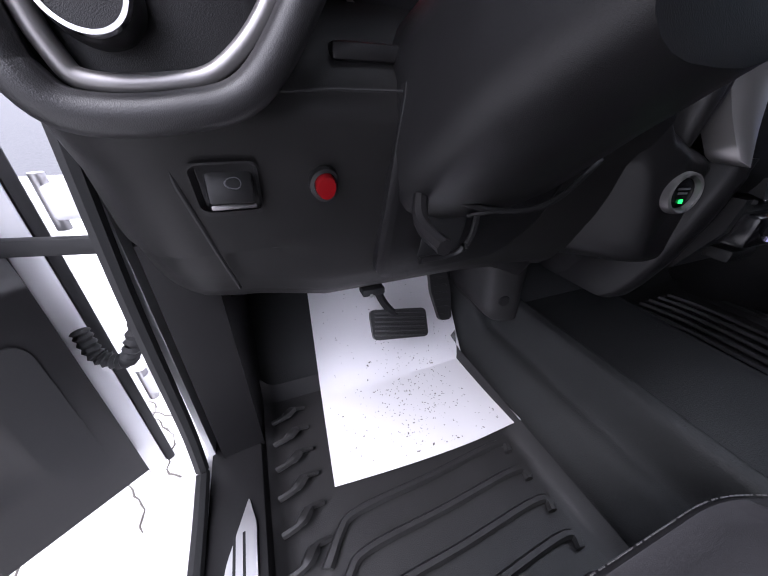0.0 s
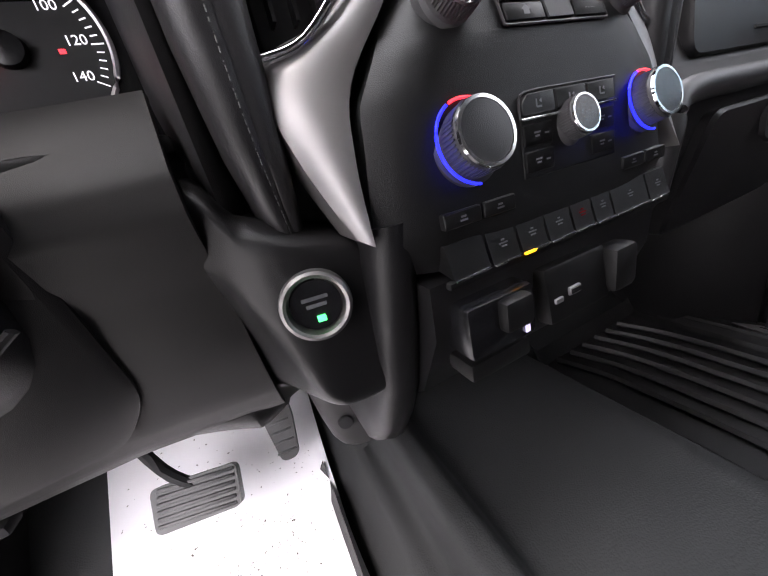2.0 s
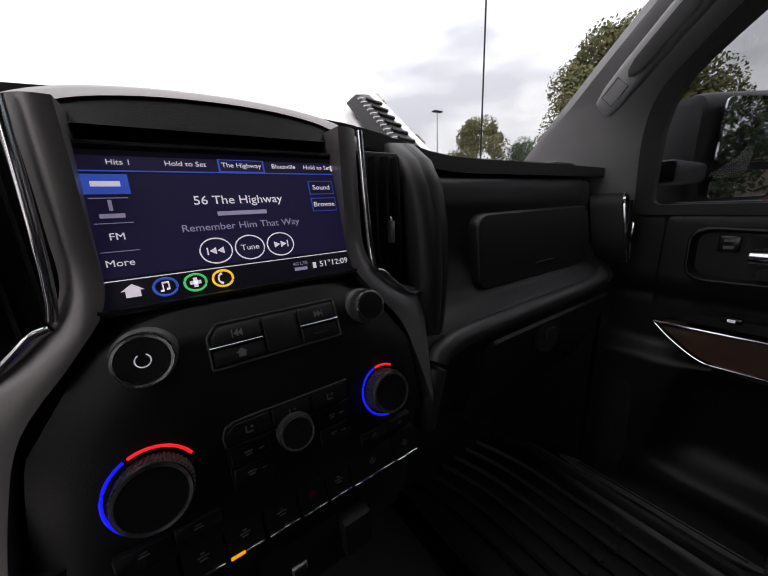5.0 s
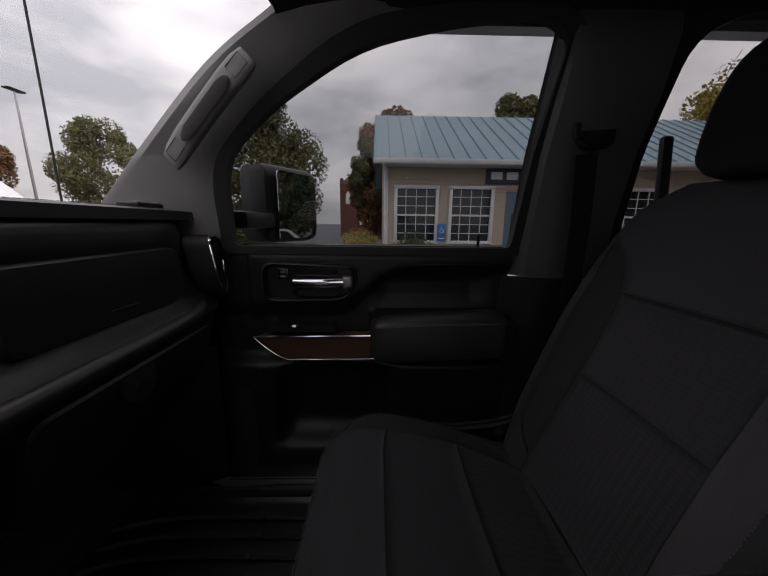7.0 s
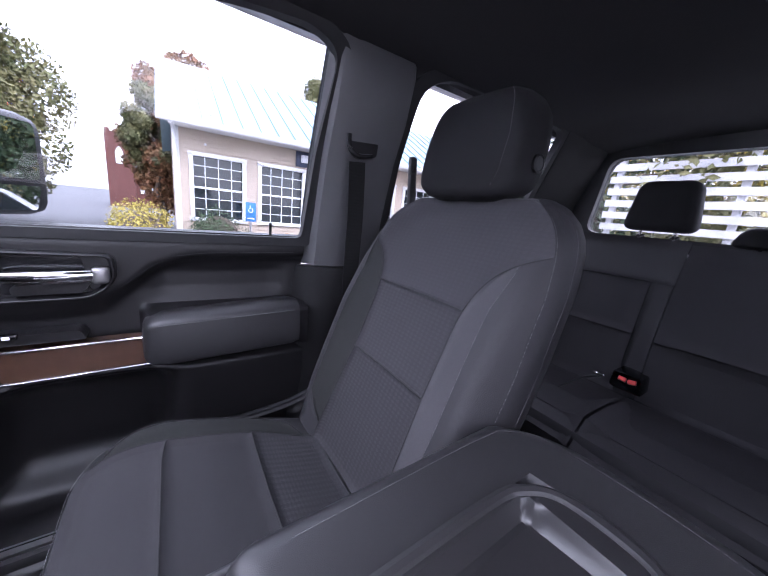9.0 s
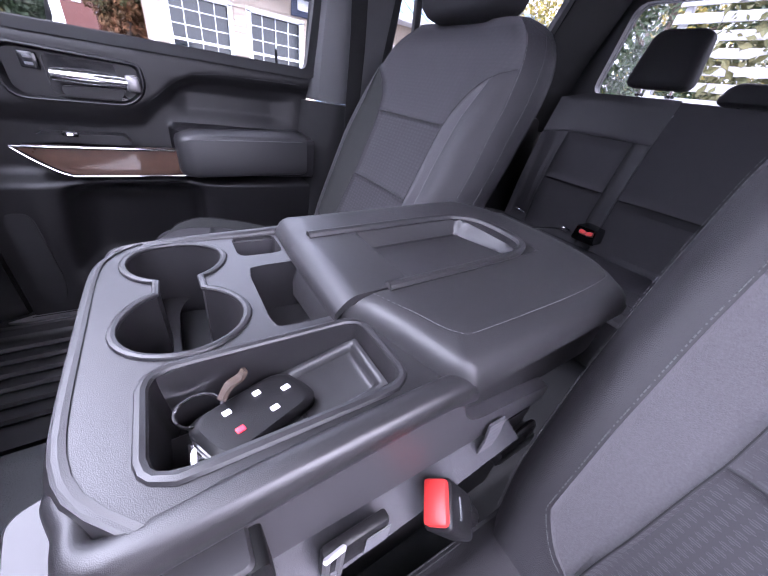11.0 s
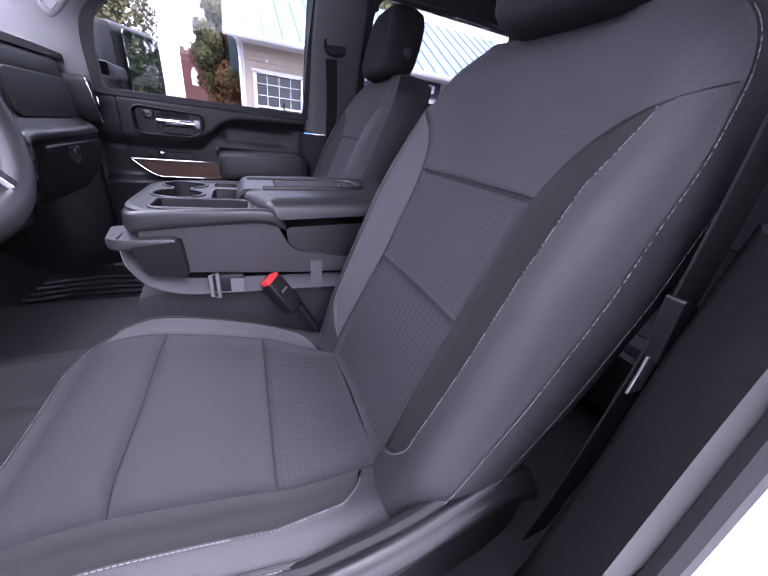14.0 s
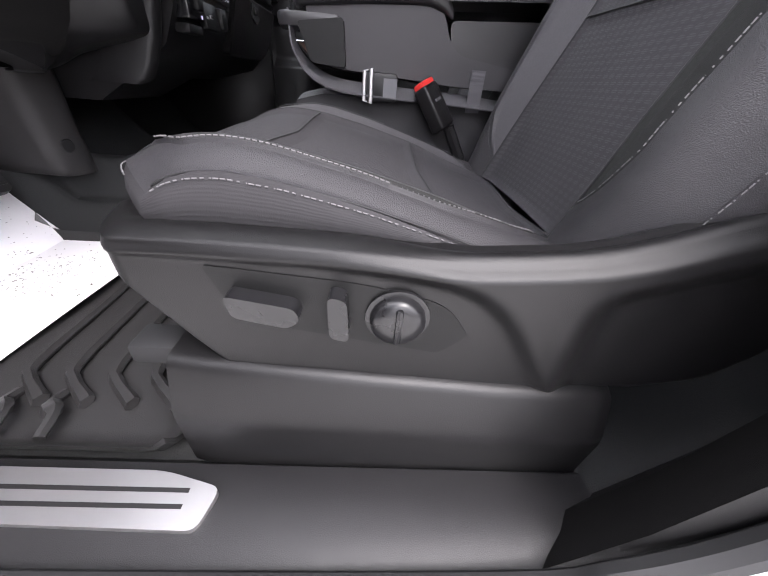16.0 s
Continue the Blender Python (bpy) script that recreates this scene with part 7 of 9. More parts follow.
rim_ = smooth_line([lid_edge(-0.060, -0.50), lid_edge(-0.060, -0.66), lid_edge(-0.054, -0.71), lid_edge(-0.03, -0.736), lid_edge(0.03, -0.736), lid_edge(0.056, -0.71), lid_edge(0.064, -0.66), lid_edge(0.064, -0.47)], 6)
part("well_rim", tube([p + Vector((0, 0, 0.001)) for p in rim_], 0.0055, 8), M_SOFT, lid)
# flip tray at the front
fp = rounded([(-0.085, -0.290), (-0.100, -0.250), (-0.170, -0.262), (-0.183, -0.280), (-0.183, -0.362), (-0.085, -0.362)], [0.004, 0.010, 0.014, 0.014, 0.004, 0.004], 6)
part("flip_panel", loft([[(-0.14 + (x + 0.14) * k, -0.31 + (y + 0.31) * k, z) for x, y in fp] for z, k in ((0.536, 0.94), (0.539, 0.985), (0.546, 1.0), (0.552, 0.99), (0.5545, 0.95))]), M_FLIP, console, "smooth grey flip panel with rounded corners")
part("flip_handle", prism(rounded([(-0.298, 0.542), (-0.318, 0.486), (-0.372, 0.482), (-0.368, 0.552)], 0.006), "x", -0.184, -0.120, 0.003), M_STACK, console)

middle_seat = thing("centre_seat_base", "charcoal cloth centre seat cushion under the console", "seat")
ms = []
for x in np.linspace(-0.155, 0.150, 10):
    e = 0.010 * (abs(x + 0.002) / 0.15) ** 4
    ms.append([(x, -0.72, 0.20), (x, -0.32, 0.19), (x, -0.285, 0.24), (x, -0.270, 0.36 - e), (x, -0.285, 0.412 - e), (x, -0.33, 0.425 - e), (x, -0.55, 0.425 - e), (x, -0.72, 0.420 - e)])
part("cushion", loft(ms), M_VINYL, middle_seat)
part("base", box((0, -0.52, 0.16), (0.26, 0.38, 0.14), 0.01), M_DEEP, middle_seat)


# ---- belts and buckles ----
def strap_bm(pts, w, side, t=0.0022):
    """A flat belt along a line; side: the direction of its width."""
    sd, loops = Vector(side).normalized() * (w / 2), []
    pts = [Vector(p) for p in pts]
    for i, p in enumerate(pts):
        d = (pts[min(i + 1, len(pts) - 1)] - pts[max(i - 1, 0)]).normalized()
        s2 = (sd - d * sd.dot(d)).normalized() * (w / 2)
        n = s2.cross(d).normalized() * t / 2
        loops.append([p - s2 - n, p + s2 - n, p + s2 + n, p - s2 + n])
    return loft(loops)


buckle = thing("driver_belt_buckle", "black seat belt buckle with red release button", "buckle")
BK = frame_of((-0.180, -0.572, 0.430), (0.28, -0.2, 0.10), (0.02, 0.62, 0.76))
part("body", box((0, 0, 0), (0.046, 0.084, 0.030), 0.006, 3, m=BK), M_PLASTIC, buckle)
part("release", box((0, 0, 0), (0.040, 0.015, 0.024), 0.004, m=BK @ Matrix.Translation((0, 0.043, 0))), M_RED, buckle, "red release button")
part("press_mark", box((0, 0, 0), (0.020, 0.005, 0.001), 0, m=BK @ Matrix.Translation((0, 0.010, 0.0155))), M_DIMPRINT, buckle)
part("stalk", tube([(-0.18, -0.605, 0.40), (-0.183, -0.64, 0.34), (-0.185, -0.67, 0.27)], 0.011, 8), M_PLASTIC, buckle)
belt_mid = thing("centre_lap_belt", "grey lap belt lying on the centre seat", "belt")
part("webbing", strap_bm(smooth_line([(-0.160, -0.282, 0.536), (-0.163, -0.288, 0.49), (-0.166, -0.312, 0.455), (-0.170, -0.36, 0.437), (-0.168, -0.45, 0.432), (-0.165, -0.55, 0.430), (-0.160, -0.66, 0.425)], 6), 0.034, (1, 0.1, 0.55)), M_BELT, belt_mid, "grey webbing")
ad = part("adjuster", box((-0.176, -0.425, 0.438), (0.012, 0.050, 0.040), 0.004), M_PLASTIC, belt_mid)
part("adjuster_loop", tube([(-0.182, -0.402, 0.418), (-0.182, -0.402, 0.458), (-0.182, -0.412, 0.462), (-0.182, -0.412, 0.414)], 0.003, 6, True), M_STEEL, ad)
part("tag", box((-0.1835, -0.440, 0.438), (0.001, 0.020, 0.026)), M_DIMPRINT, ad)
cstrap = thing("console_strap", "short grey strap hanging from the console", "strap")
part("webbing", strap_bm([(-0.166, -0.598, 0.500), (-0.168, -0.598, 0.47), (-0.166, -0.600, 0.432)], 0.026, (0, 1, 0)), M_BELT, cstrap)
lever = thing("seat_hinge_bracket", "black metal seat hinge bracket beside the buckle", "bracket")
part("loop", tube(smooth_line([(-0.165, -0.64, 0.40), (-0.17, -0.66, 0.43), (-0.17, -0.70, 0.435), (-0.168, -0.71, 0.40)], 5), 0.005, 8), M_PLASTIC, lever)
part("plate", box((-0.16, -0.69, 0.385), (0.03, 0.08, 0.03), 0.006), M_PLASTIC, lever)


def side_belt(sgn):
    b = thing("shoulder_belt", "dark seat belt hanging from the door pillar", "belt", "shoulder belts")
    part("webbing", strap_bm(smooth_line([(sgn * 0.682, -0.79 + 0.03 * (sgn < 0), 0.93), (sgn * (0.69 + 0.04 * (sgn < 0)), -0.80 + 0.025 * (sgn < 0), 0.80), (sgn * (0.70 + 0.045 * (sgn < 0)), -0.805 + 0.03 * (sgn < 0), 0.60), (sgn * (0.70 + 0.045 * (sgn < 0)), -0.83 + 0.06 * (sgn < 0), 0.42), (sgn * 0.73, -0.87 + 0.08 * (sgn < 0), 0.22)], 6), 0.046, (0, 1, 0)), M_BELTDK, b)
    an = part("height_slider", prism(rounded([(-0.755, 1.03), (-0.855, 1.04), (-0.85, 0.95), (-0.79, 0.94), (-0.765, 0.965)], 0.015), "x", *sorted((sgn * 0.690, sgn * 0.712)), 0.004), M_PANEL, b)
    part("belt_guide", tube(smooth_line([(sgn * 0.686, -0.765, 1.00), (sgn * 0.682, -0.765, 0.965), (sgn * 0.680, -0.79, 0.945), (sgn * 0.680, -0.83, 0.950)], 5), 0.007, 8), M_PLASTIC, an)
    fit_axes(b, (), [(0, -0.06)], [(0.22, 0.22), (0.94, 1.0), (1.04, 1.085)])
    if sgn < 0:
        tongue = part("latch_tongue", prism(rounded([(-0.800, 0.640), (-0.832, 0.630), (-0.842, 0.575), (-0.815, 0.572)], 0.006), "x", -0.758, -0.744, 0.003), M_PLASTIC, b)
        part("tongue_plate", box((-0.751, -0.822, 0.555), (0.003, 0.022, 0.045), 0.001), M_STEEL, tongue)
    return b


side_belt(1)
side_belt(-1)

# console tables come from pixel positions: parts stretched to fit the camera's view
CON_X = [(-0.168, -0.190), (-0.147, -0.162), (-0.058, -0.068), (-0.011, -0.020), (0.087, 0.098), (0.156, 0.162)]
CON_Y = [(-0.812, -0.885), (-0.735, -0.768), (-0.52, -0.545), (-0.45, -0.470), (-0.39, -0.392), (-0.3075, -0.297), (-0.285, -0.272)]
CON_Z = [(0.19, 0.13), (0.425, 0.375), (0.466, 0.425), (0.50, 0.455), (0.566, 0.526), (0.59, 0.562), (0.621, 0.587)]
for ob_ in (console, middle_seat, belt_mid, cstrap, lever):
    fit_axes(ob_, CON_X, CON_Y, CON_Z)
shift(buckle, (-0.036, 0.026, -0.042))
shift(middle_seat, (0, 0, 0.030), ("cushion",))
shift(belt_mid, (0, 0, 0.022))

# ---- rear seat ----
rear = thing("rear_bench_seat", "charcoal cloth rear bench seat of the crew cab", "seat")
def rear_back(u, v):
    z = lerp(0.42, 0.842, v)
    y = lerp(-1.275, -1.40, v) + 0.02 * math.sin(math.pi * v)
    ax = abs(u)
    side = 0.022 * math.exp(-((ax - 0.30) / 0.05) ** 2) + 0.030 * math.exp(-((ax - 0.86) / 0.08) ** 2)
    return (0.62 * u, y + side * math.sin(math.pi * min(1, v * 1.05)) - 0.05 * max(0, ax - 0.86), z - 0.10 * max(0, ax - 0.80) * v)
def rear_cush(u, v):
    y = lerp(-0.965, -1.285, v)
    ax = abs(u)
    return (0.64 * u, y, 0.455 - 0.035 * v + 0.018 * math.sin(math.pi * v) - 0.075 * max(0, 0.16 - v) / 0.16 - 0.012 * math.exp(-((ax - 0.33) / 0.02) ** 2))
# each back section: outer bolster, two inserts, inner bolster, top band
for sg in (1, -1):
    def span(a, b):
        return (a, b) if sg > 0 else (-b, -a)
    for nm, lo, hi, v0, v1, puff, mt in (("back_bolster", 0.80, 0.985, 0.0, 0.736, 0.024, M_VINYL), ("back_bolster", 0.335, 0.425, 0.0, 0.736, 0.012, M_VINYL), ("insert_panel", 0.43, 0.795, 0.0, 0.40, 0.014, M_FABRIC), ("insert_panel", 0.43, 0.795, 0.408, 0.736, 0.016, M_FABRIC), ("top_band", 0.335, 0.985, 0.74, 1.0, 0.020, M_VINYL)):
        part(nm, seat_patch(rear_back, *span(lo, hi), v0, v1, puff, 12, 12, 0.16), mt, rear)
    part("cushion_panel", seat_patch(rear_cush, *span(0.345, 0.99), 0.0, 1.0, 0.034, 22, 18, 0.16), M_FABRIC, rear)
    # dark tubes along the rear seams paint their groove shade
    part("cushion_seam", tube(smooth_line([Vector(rear_cush(sg * 0.46, v)) + Vector((0, 0, 0.033)) for v in (0.16, 0.3, 0.5, 0.7, 0.86)], 4), 0.0022, 6), M_DEEP, rear)
    part("back_seam", tube(smooth_line([Vector(rear_back(sg * 0.797, v)) + Vector((0, 0.003, 0)) for v in (0.03, 0.2, 0.4, 0.6, 0.73)], 4), 0.0022, 6), M_DEEP, rear)
    for xx in (0.30, 0.51):
        part("anchor_loop", tube(smooth_line([(sg * (xx - 0.012), -1.265, 0.462), (sg * (xx - 0.014), -1.236, 0.474), (sg * (xx + 0.014), -1.236, 0.474), (sg * (xx + 0.012), -1.265, 0.462)], 4), 0.0032, 6), M_CHROME, rear)
part("centre_back", seat_patch(rear_back, -0.33, 0.33, 0.40, 0.985, 0.020, 16, 14, 0.12), M_FABRIC, rear)
part("centre_back_lower", seat_patch(rear_back, -0.33, 0.33, 0.0, 0.392, 0.016, 16, 10, 0.12), M_FABRIC, rear)
part("cushion_panel", seat_patch(rear_cush, -0.335, 0.335, 0.0, 1.0, 0.036, 20, 18, 0.16), M_FABRIC, rear)
part("back_core", box((0, -1.478, 0.60), (1.24, 0.12, 0.42), 0.02), M_VINYL, rear)
part("cushion_core", box((0, -1.135, 0.30), (1.26, 0.31, 0.24), 0.03), M_VINYL, rear)
for cx, hh, w in ((0.300, 0.172, 0.096), (-0.300, 0.172, 0.096), (0.03, 0.062, 0.105)):
    z0 = 0.868 if hh > 0.12 else 0.838
    hl = [[(cx + x * s, -1.372 - t - 0.12 * (z - z0), z0 + hh / 2 + (z - z0 - hh / 2) * s) for x, z in rounded([(-w, z0), (w, z0), (w * 0.78, z0 + hh), (-w * 0.78, z0 + hh)], min(0.035, hh * 0.45), 7)] for t, s in ((-0.004, 0.72), (0.003, 0.90), (0.014, 0.985), (0.03, 1), (0.06, 1), (0.078, 0.94), (0.088, 0.80))]
    hr = part("head_rest", loft(hl), M_HEADREST, rear, "black rear head rest on two posts")
    for dx in (-0.045, 0.045):
        part("post", tube([(cx + dx, -1.425, 0.80), (cx + dx, -1.415, z0 + 0.012)], 0.0055, 8), M_CHROME, hr)
        part("post_guide", lathe([(0.0, 0.0), (0.013, 0.0), (0.013, 0.006), (0.009, 0.010), (0.0, 0.010)], pose(cx + dx, -1.424, 0.846)), M_GLOSS, rear)
rb_ = part("belt_pocket", loft([[(0.225 + 0.8 * x * s, -1.270 + dy, 0.478 + 0.75 * z * s) for x, z in rounded([(-0.055, -0.03), (0.055, -0.03), (0.048, 0.032), (-0.048, 0.032)], 0.012)] for dy, s in ((-0.03, 1.0), (0.03, 1.0), (0.036, 0.9), (0.03, 0.82), (0.012, 0.8))]), M_GLOSS, rear, "black moulded belt buckle pocket")
for k in range(2):
    part("red_release", box((0, 0, 0), (0.021, 0.022, 0.011), 0.002, m=pose(0.212 + 0.026 * k, -1.243, 0.482, 25, 8 - 16 * k, 12)), M_RED, rb_, "red belt release")

fit_axes(rear, [(-0.64, -0.70), (0.64, 0.70)], [(-1.48, -1.93), (-1.275, -1.745), (-0.965, -1.33)], [(0.30, 0.22), (0.455, 0.365), (0.842, 0.875)])

# ---- footwell ----
def wavy_mat(name, x0, x1, y0, y1, label):
    m = thing(name, label, "floor mat")
    def fn(u, v):
        x, y = lerp(x0, x1, u), lerp(y0, y1, v)
        z = 0.012 + floor_z(x, y)
        rim_ = 0.030 * max(0, 1 - min(u, 1 - u) * (x1 - x0) / 0.03) ** 2 + 0.02 * max(0, 1 - min(v, 1 - v) * (y1 - y0) / 0.03) ** 2
        return (x, y, z + rim_)
    part("sheet", slab(fn, 40, 30, (0, 0, -0.008)), M_RUBBER, m)
    return m, fn


dmat, dfn = wavy_mat("driver_floor_mat", -0.735, -0.245, -0.24, 0.30, "black moulded rubber mat in the driver footwell")
for i in range(5):
    y = -0.24 + i * 0.062
    part("rib", tube(smooth_line([(-0.60, y - 0.05, 0.018), (-0.575, y - 0.01, 0.02), (-0.54, y + 0.012, 0.02), (-0.40, y + 0.02, 0.018), (-0.245, y + 0.03, 0.018), (-0.235, y + 0.005, 0.018)], 5), 0.008, 6), M_RUBBER, dmat)
for i in range(7):
    y = -0.10 + i * 0.062
    part("side_rib", tube(smooth_line([(-0.642, y, 0.030), (-0.622, y + 0.006, 0.034), (-0.608, y + 0.030, 0.026), (-0.590, y + 0.036, 0.018)], 5), [0.006] * 6 + [0.009] * 4 + [0.006] * 6, 6), M_RUBBER, dmat)
pmat, pfn = wavy_mat("passenger_floor_mat", 0.33, 0.75, -0.30, 0.30, "black ribbed rubber mat in the passenger footwell")
for i in range(6):
    x = 0.40 + i * 0.05
    part("rib", tube(smooth_line([(x - 0.03, 0.30, 0.02), (x, 0.18, 0.02), (x + 0.005, 0.0, 0.02), (x, -0.22, 0.02)], 5), 0.009, 6), M_RUBBER, pmat)
    part("rib_block", box((x, -0.08 + 0.01 * (i % 2), 0.022), (0.024, 0.018, 0.016), 0.005), M_RUBBER, pmat)

fit_axes(dmat, [(-0.642, -0.722), (-0.59, -0.655), (-0.235, -0.300)], [(-0.30, -0.27), (0.1, 0.08), (0.35, 0.28)], [(0, 0.047)], ("rib", "side_rib"))
shift(pmat, (0.02, -0.03, 0.047), ("rib", "rib_block"))

sheet = thing("paper_floor_mat", "white paper floor mat scattered with dirt", "paper mat")
PA, PBq, PC, PD = Vector((-0.631, 0.062, 0.066)), Vector((-0.233, 0.048, 0.064)), Vector((-0.215, 0.47, 0.17)), Vector((-0.595, 0.47, 0.19))
def paper_fn(u, v):
    p = PA.lerp(PBq, u).lerp(PD.lerp(PC, u), v)
    y = p.y
    z = 0.064 + max(0, y - 0.26) * 1.05 + 0.012 * math.sin(3 * u + 2 * v) * (1 - v) + 0.010 * max(0, u - 0.7) / 0.3
    bow = 0.030 * math.sin(math.pi * v) * u
    return (p.x - bow * 0.5 - 0.02 * math.sin(math.pi * v) * (1 - u) * 0, y - 0.012 * math.sin(math.pi * u) * (1 - v), z)
part("sheet", slab(paper_fn, 24, 24, (0, 0, -0.0012)), M_PAPER, sheet)
rng = random.Random(5)
crumbs = bmesh.new()
for _ in range(520):
    if rng.random() < 0.6:
        u, v = min(0.97, max(0.03, rng.gauss(0.55, 0.16))), min(0.9, max(0.04, rng.gauss(0.38, 0.2)))
    else:
        u, v = rng.uniform(0.04, 0.96), rng.uniform(0.04, 0.9)
    p = Vector(paper_fn(u, v))
    r = rng.uniform(0.0004, 0.0013) * (1.5 if rng.random() < 0.08 else 1)
    q = bmesh.ops.create_icosphere(crumbs, subdivisions=1, radius=r, matrix=Matrix.Translation(p + Vector((0, 0, r * 0.4))) @ Matrix.Rotation(rng.uniform(0, 3), 4, "Z") @ Matrix.Diagonal((rng.uniform(0.6, 2.2), 1, 0.5, 1)))
dirt = part("dirt_crumbs", crumbs, M_DIRT)
tagged(dirt, "dry brown dirt crumbs strewn on the paper", "dirt", kind="stuff")

# sills, kick panels
for sgn, nm in ((-1, "driver"), (1, "passenger")):
    sl = part("sill_cover_" + nm, loft([[(sgn * 0.735, y, 0.0), (sgn * 0.735, y, 0.066), (sgn * 0.745, y, 0.080), (sgn * 0.80, y, 0.085), (sgn * 0.83, y, 0.074), (sgn * 0.842, y, 0.0)] for y in (0.30, 0.1, -0.3, -0.68)]), M_PLASTIC)
    tagged(sl, "dark plastic door sill cover", "trim", kind="structure")
    sp = thing("sill_plate", "brushed metal sill plate on the door sill", "sill plate", "sill plates")
    o = rounded([(sgn * 0.700, 0.04), (sgn * 0.712, 0.09), (sgn * 0.755, -0.02), (sgn * 0.762, -0.395), (sgn * 0.718, -0.405), (sgn * 0.700, -0.33)], [0.004, 0.006, 0.02, 0.012, 0.012, 0.02], 4)
    part("plate", loft([[(x, y, 0.114) for x, y in o], [(x, y, 0.1225) for x, y in o]]), M_STEEL, sp)
    for k in range(2):
        part("groove", box((sgn * (0.722 + 0.017 * k), -0.17, 0.1226), (0.005, 0.40, 0.0008), 0), M_PANEL, sp)
    fit_axes(sp, [(-0.762, -0.806), (-0.70, -0.757), (0.70, 0.757), (0.762, 0.806)], [(-0.405, -0.308), (0.09, 0.083)], [(0, -0.033)])
    kp_ = part("kick_panel_" + nm, loft([[(sgn * 0.66, 0.26, z), (sgn * 0.655, 0.42, z), (sgn * 0.655, 0.62, z), (sgn * 0.79, 0.62, z), (sgn * (0.755 if sgn < 0 else 0.80), 0.30 if sgn < 0 else 0.11, z), (sgn * 0.75, 0.25 if sgn < 0 else 0.11, z)] for z in (0.0, 0.25, 0.5)]), M_PLASTIC)
    fit_axes(kp_, [(-0.79, -0.838), (-0.655, -0.735), (0.655, 0.735), (0.79, 0.838)], [(0.11, 0.05), (0.25, 0.17), (0.62, 0.62)])
    tagged(kp_, "dark plastic kick panel ahead of the door opening", "wall", kind="structure")

# ---- truck body outside ----
sill_o = part("rocker_panel", loft([[(-0.84, y, 0.072), (-0.855, y, 0.05), (-0.885, y, 0.02), (-0.905, y, -0.05), (-0.90, y, -0.22), (-0.82, y, -0.25), (-0.78, y, 0.0)] for y in (0.50, 0.0, -0.55, -0.72, -1.5)]), M_WHITE)
tagged(sill_o, "white painted rocker panel under the driver door", "truck body", kind="structure")
jb = part("front_jamb", loft([[(-0.80, 0.33, z), (-0.83, 0.38, z), (-0.86, 0.52, z), (-0.90, 0.60, z), (-0.79, 0.62, z), (-0.79, 0.33, z)] for z in (0.05, 0.35, 0.7, 0.86)]), M_WHITE)
fit_axes(jb, [(-0.90, -0.93), (-0.79, -0.825)], [(0.33, 0.19), (0.62, 0.56)])
tagged(jb, "white painted door jamb with hinges", "truck body", kind="structure")
fn_ = part("fender", box((-0.94, 1.15, 0.30), (0.10, 1.2, 0.95), 0.06, 3), M_WHITE)
tagged(fn_, "white front fender", "truck body", kind="structure")
fr_ = part("fender_passenger", box((0.94, 1.15, 0.36), (0.16, 1.2, 0.90), 0.06, 3), M_WHITE)
tagged(fr_, "white front fender", "truck body", kind="structure")
def jamb_y(z):
    return curve1([(0.06, -0.62), (0.16, -0.70), (0.25, -0.75), (0.33, -0.77), (0.5, -0.785), (0.75, -0.79)], z)
bpo = part("rear_jamb", loft([[(-side_x(z) - 0.018, jamb_y(z), z), (-side_x(z) - 0.04, jamb_y(z) - 0.004, z), (-side_x(z) - 0.062, jamb_y(z) - 0.022, z), (-side_x(z) - 0.072, jamb_y(z) - 0.05, z), (-side_x(z) - 0.078, -1.0, z), (-side_x(z) - 0.018, -1.0, z)] for z in (0.06, 0.11, 0.16, 0.25, 0.33, 0.5, 0.75, 0.9, 1.05, 1.28)]), M_WHITE)
tagged(bpo, "white painted door pillar jamb", "truck body", kind="structure")
seal_pts = smooth_line([(-0.825, 0.19, 0.74), (-0.838, 0.18, 0.45), (-0.838, 0.16, 0.14), (-0.838, 0.10, 0.088), (-0.840, -0.20, 0.080), (-0.840, -0.56, 0.088), (-0.842, -0.64, 0.125), (-0.842, -0.705, 0.19), (-0.845, -0.752, 0.32), (-0.842, -0.775, 0.50), (-0.815, -0.788, 0.80), (-0.72, -0.792, 1.15)], 8)
ds_ = part("door_seal", tube(seal_pts, 0.011, 8), M_SEAL)
tagged(ds_, "black rubber seal round the driver door opening", "seal", kind="structure")
for z in (0.20, 0.52):
    hg = part("door_hinge", box((-0.862, 0.44, z), (0.05, 0.07, 0.045), 0.006), M_WHITE, jb)
    part("pin", tube([(-0.885, 0.415, z - 0.035), (-0.885, 0.415, z + 0.035)], 0.008, 10), M_STEEL, hg)
JAMB_FITTINGS = ("door_hinge",)
shift(jb, (-0.022, -0.14, 0.01), JAMB_FITTINGS)
cord = thing("door_wiring_boot", "black corrugated wiring boot between jamb and door", "cable")
cl_ = smooth_line([(-0.83, 0.40, 0.36), (-0.855, 0.36, 0.30), (-0.875, 0.36, 0.265), (-0.91, 0.37, 0.275), (-0.92, 0.38, 0.32)], 10)
part("boot", tube(cl_, [0.013 if i % 2 else 0.0095 for i in range(len(cl_))], 10), M_SEAL, cord)
chk = thing("door_check_strap", "black door check strap", "strap")
part("arm", box((-0.87, 0.36, 0.425), (0.15, 0.014, 0.022), 0.003, m=pose(0, 0, 0, 0, 0, -12)), M_SEAL, chk)
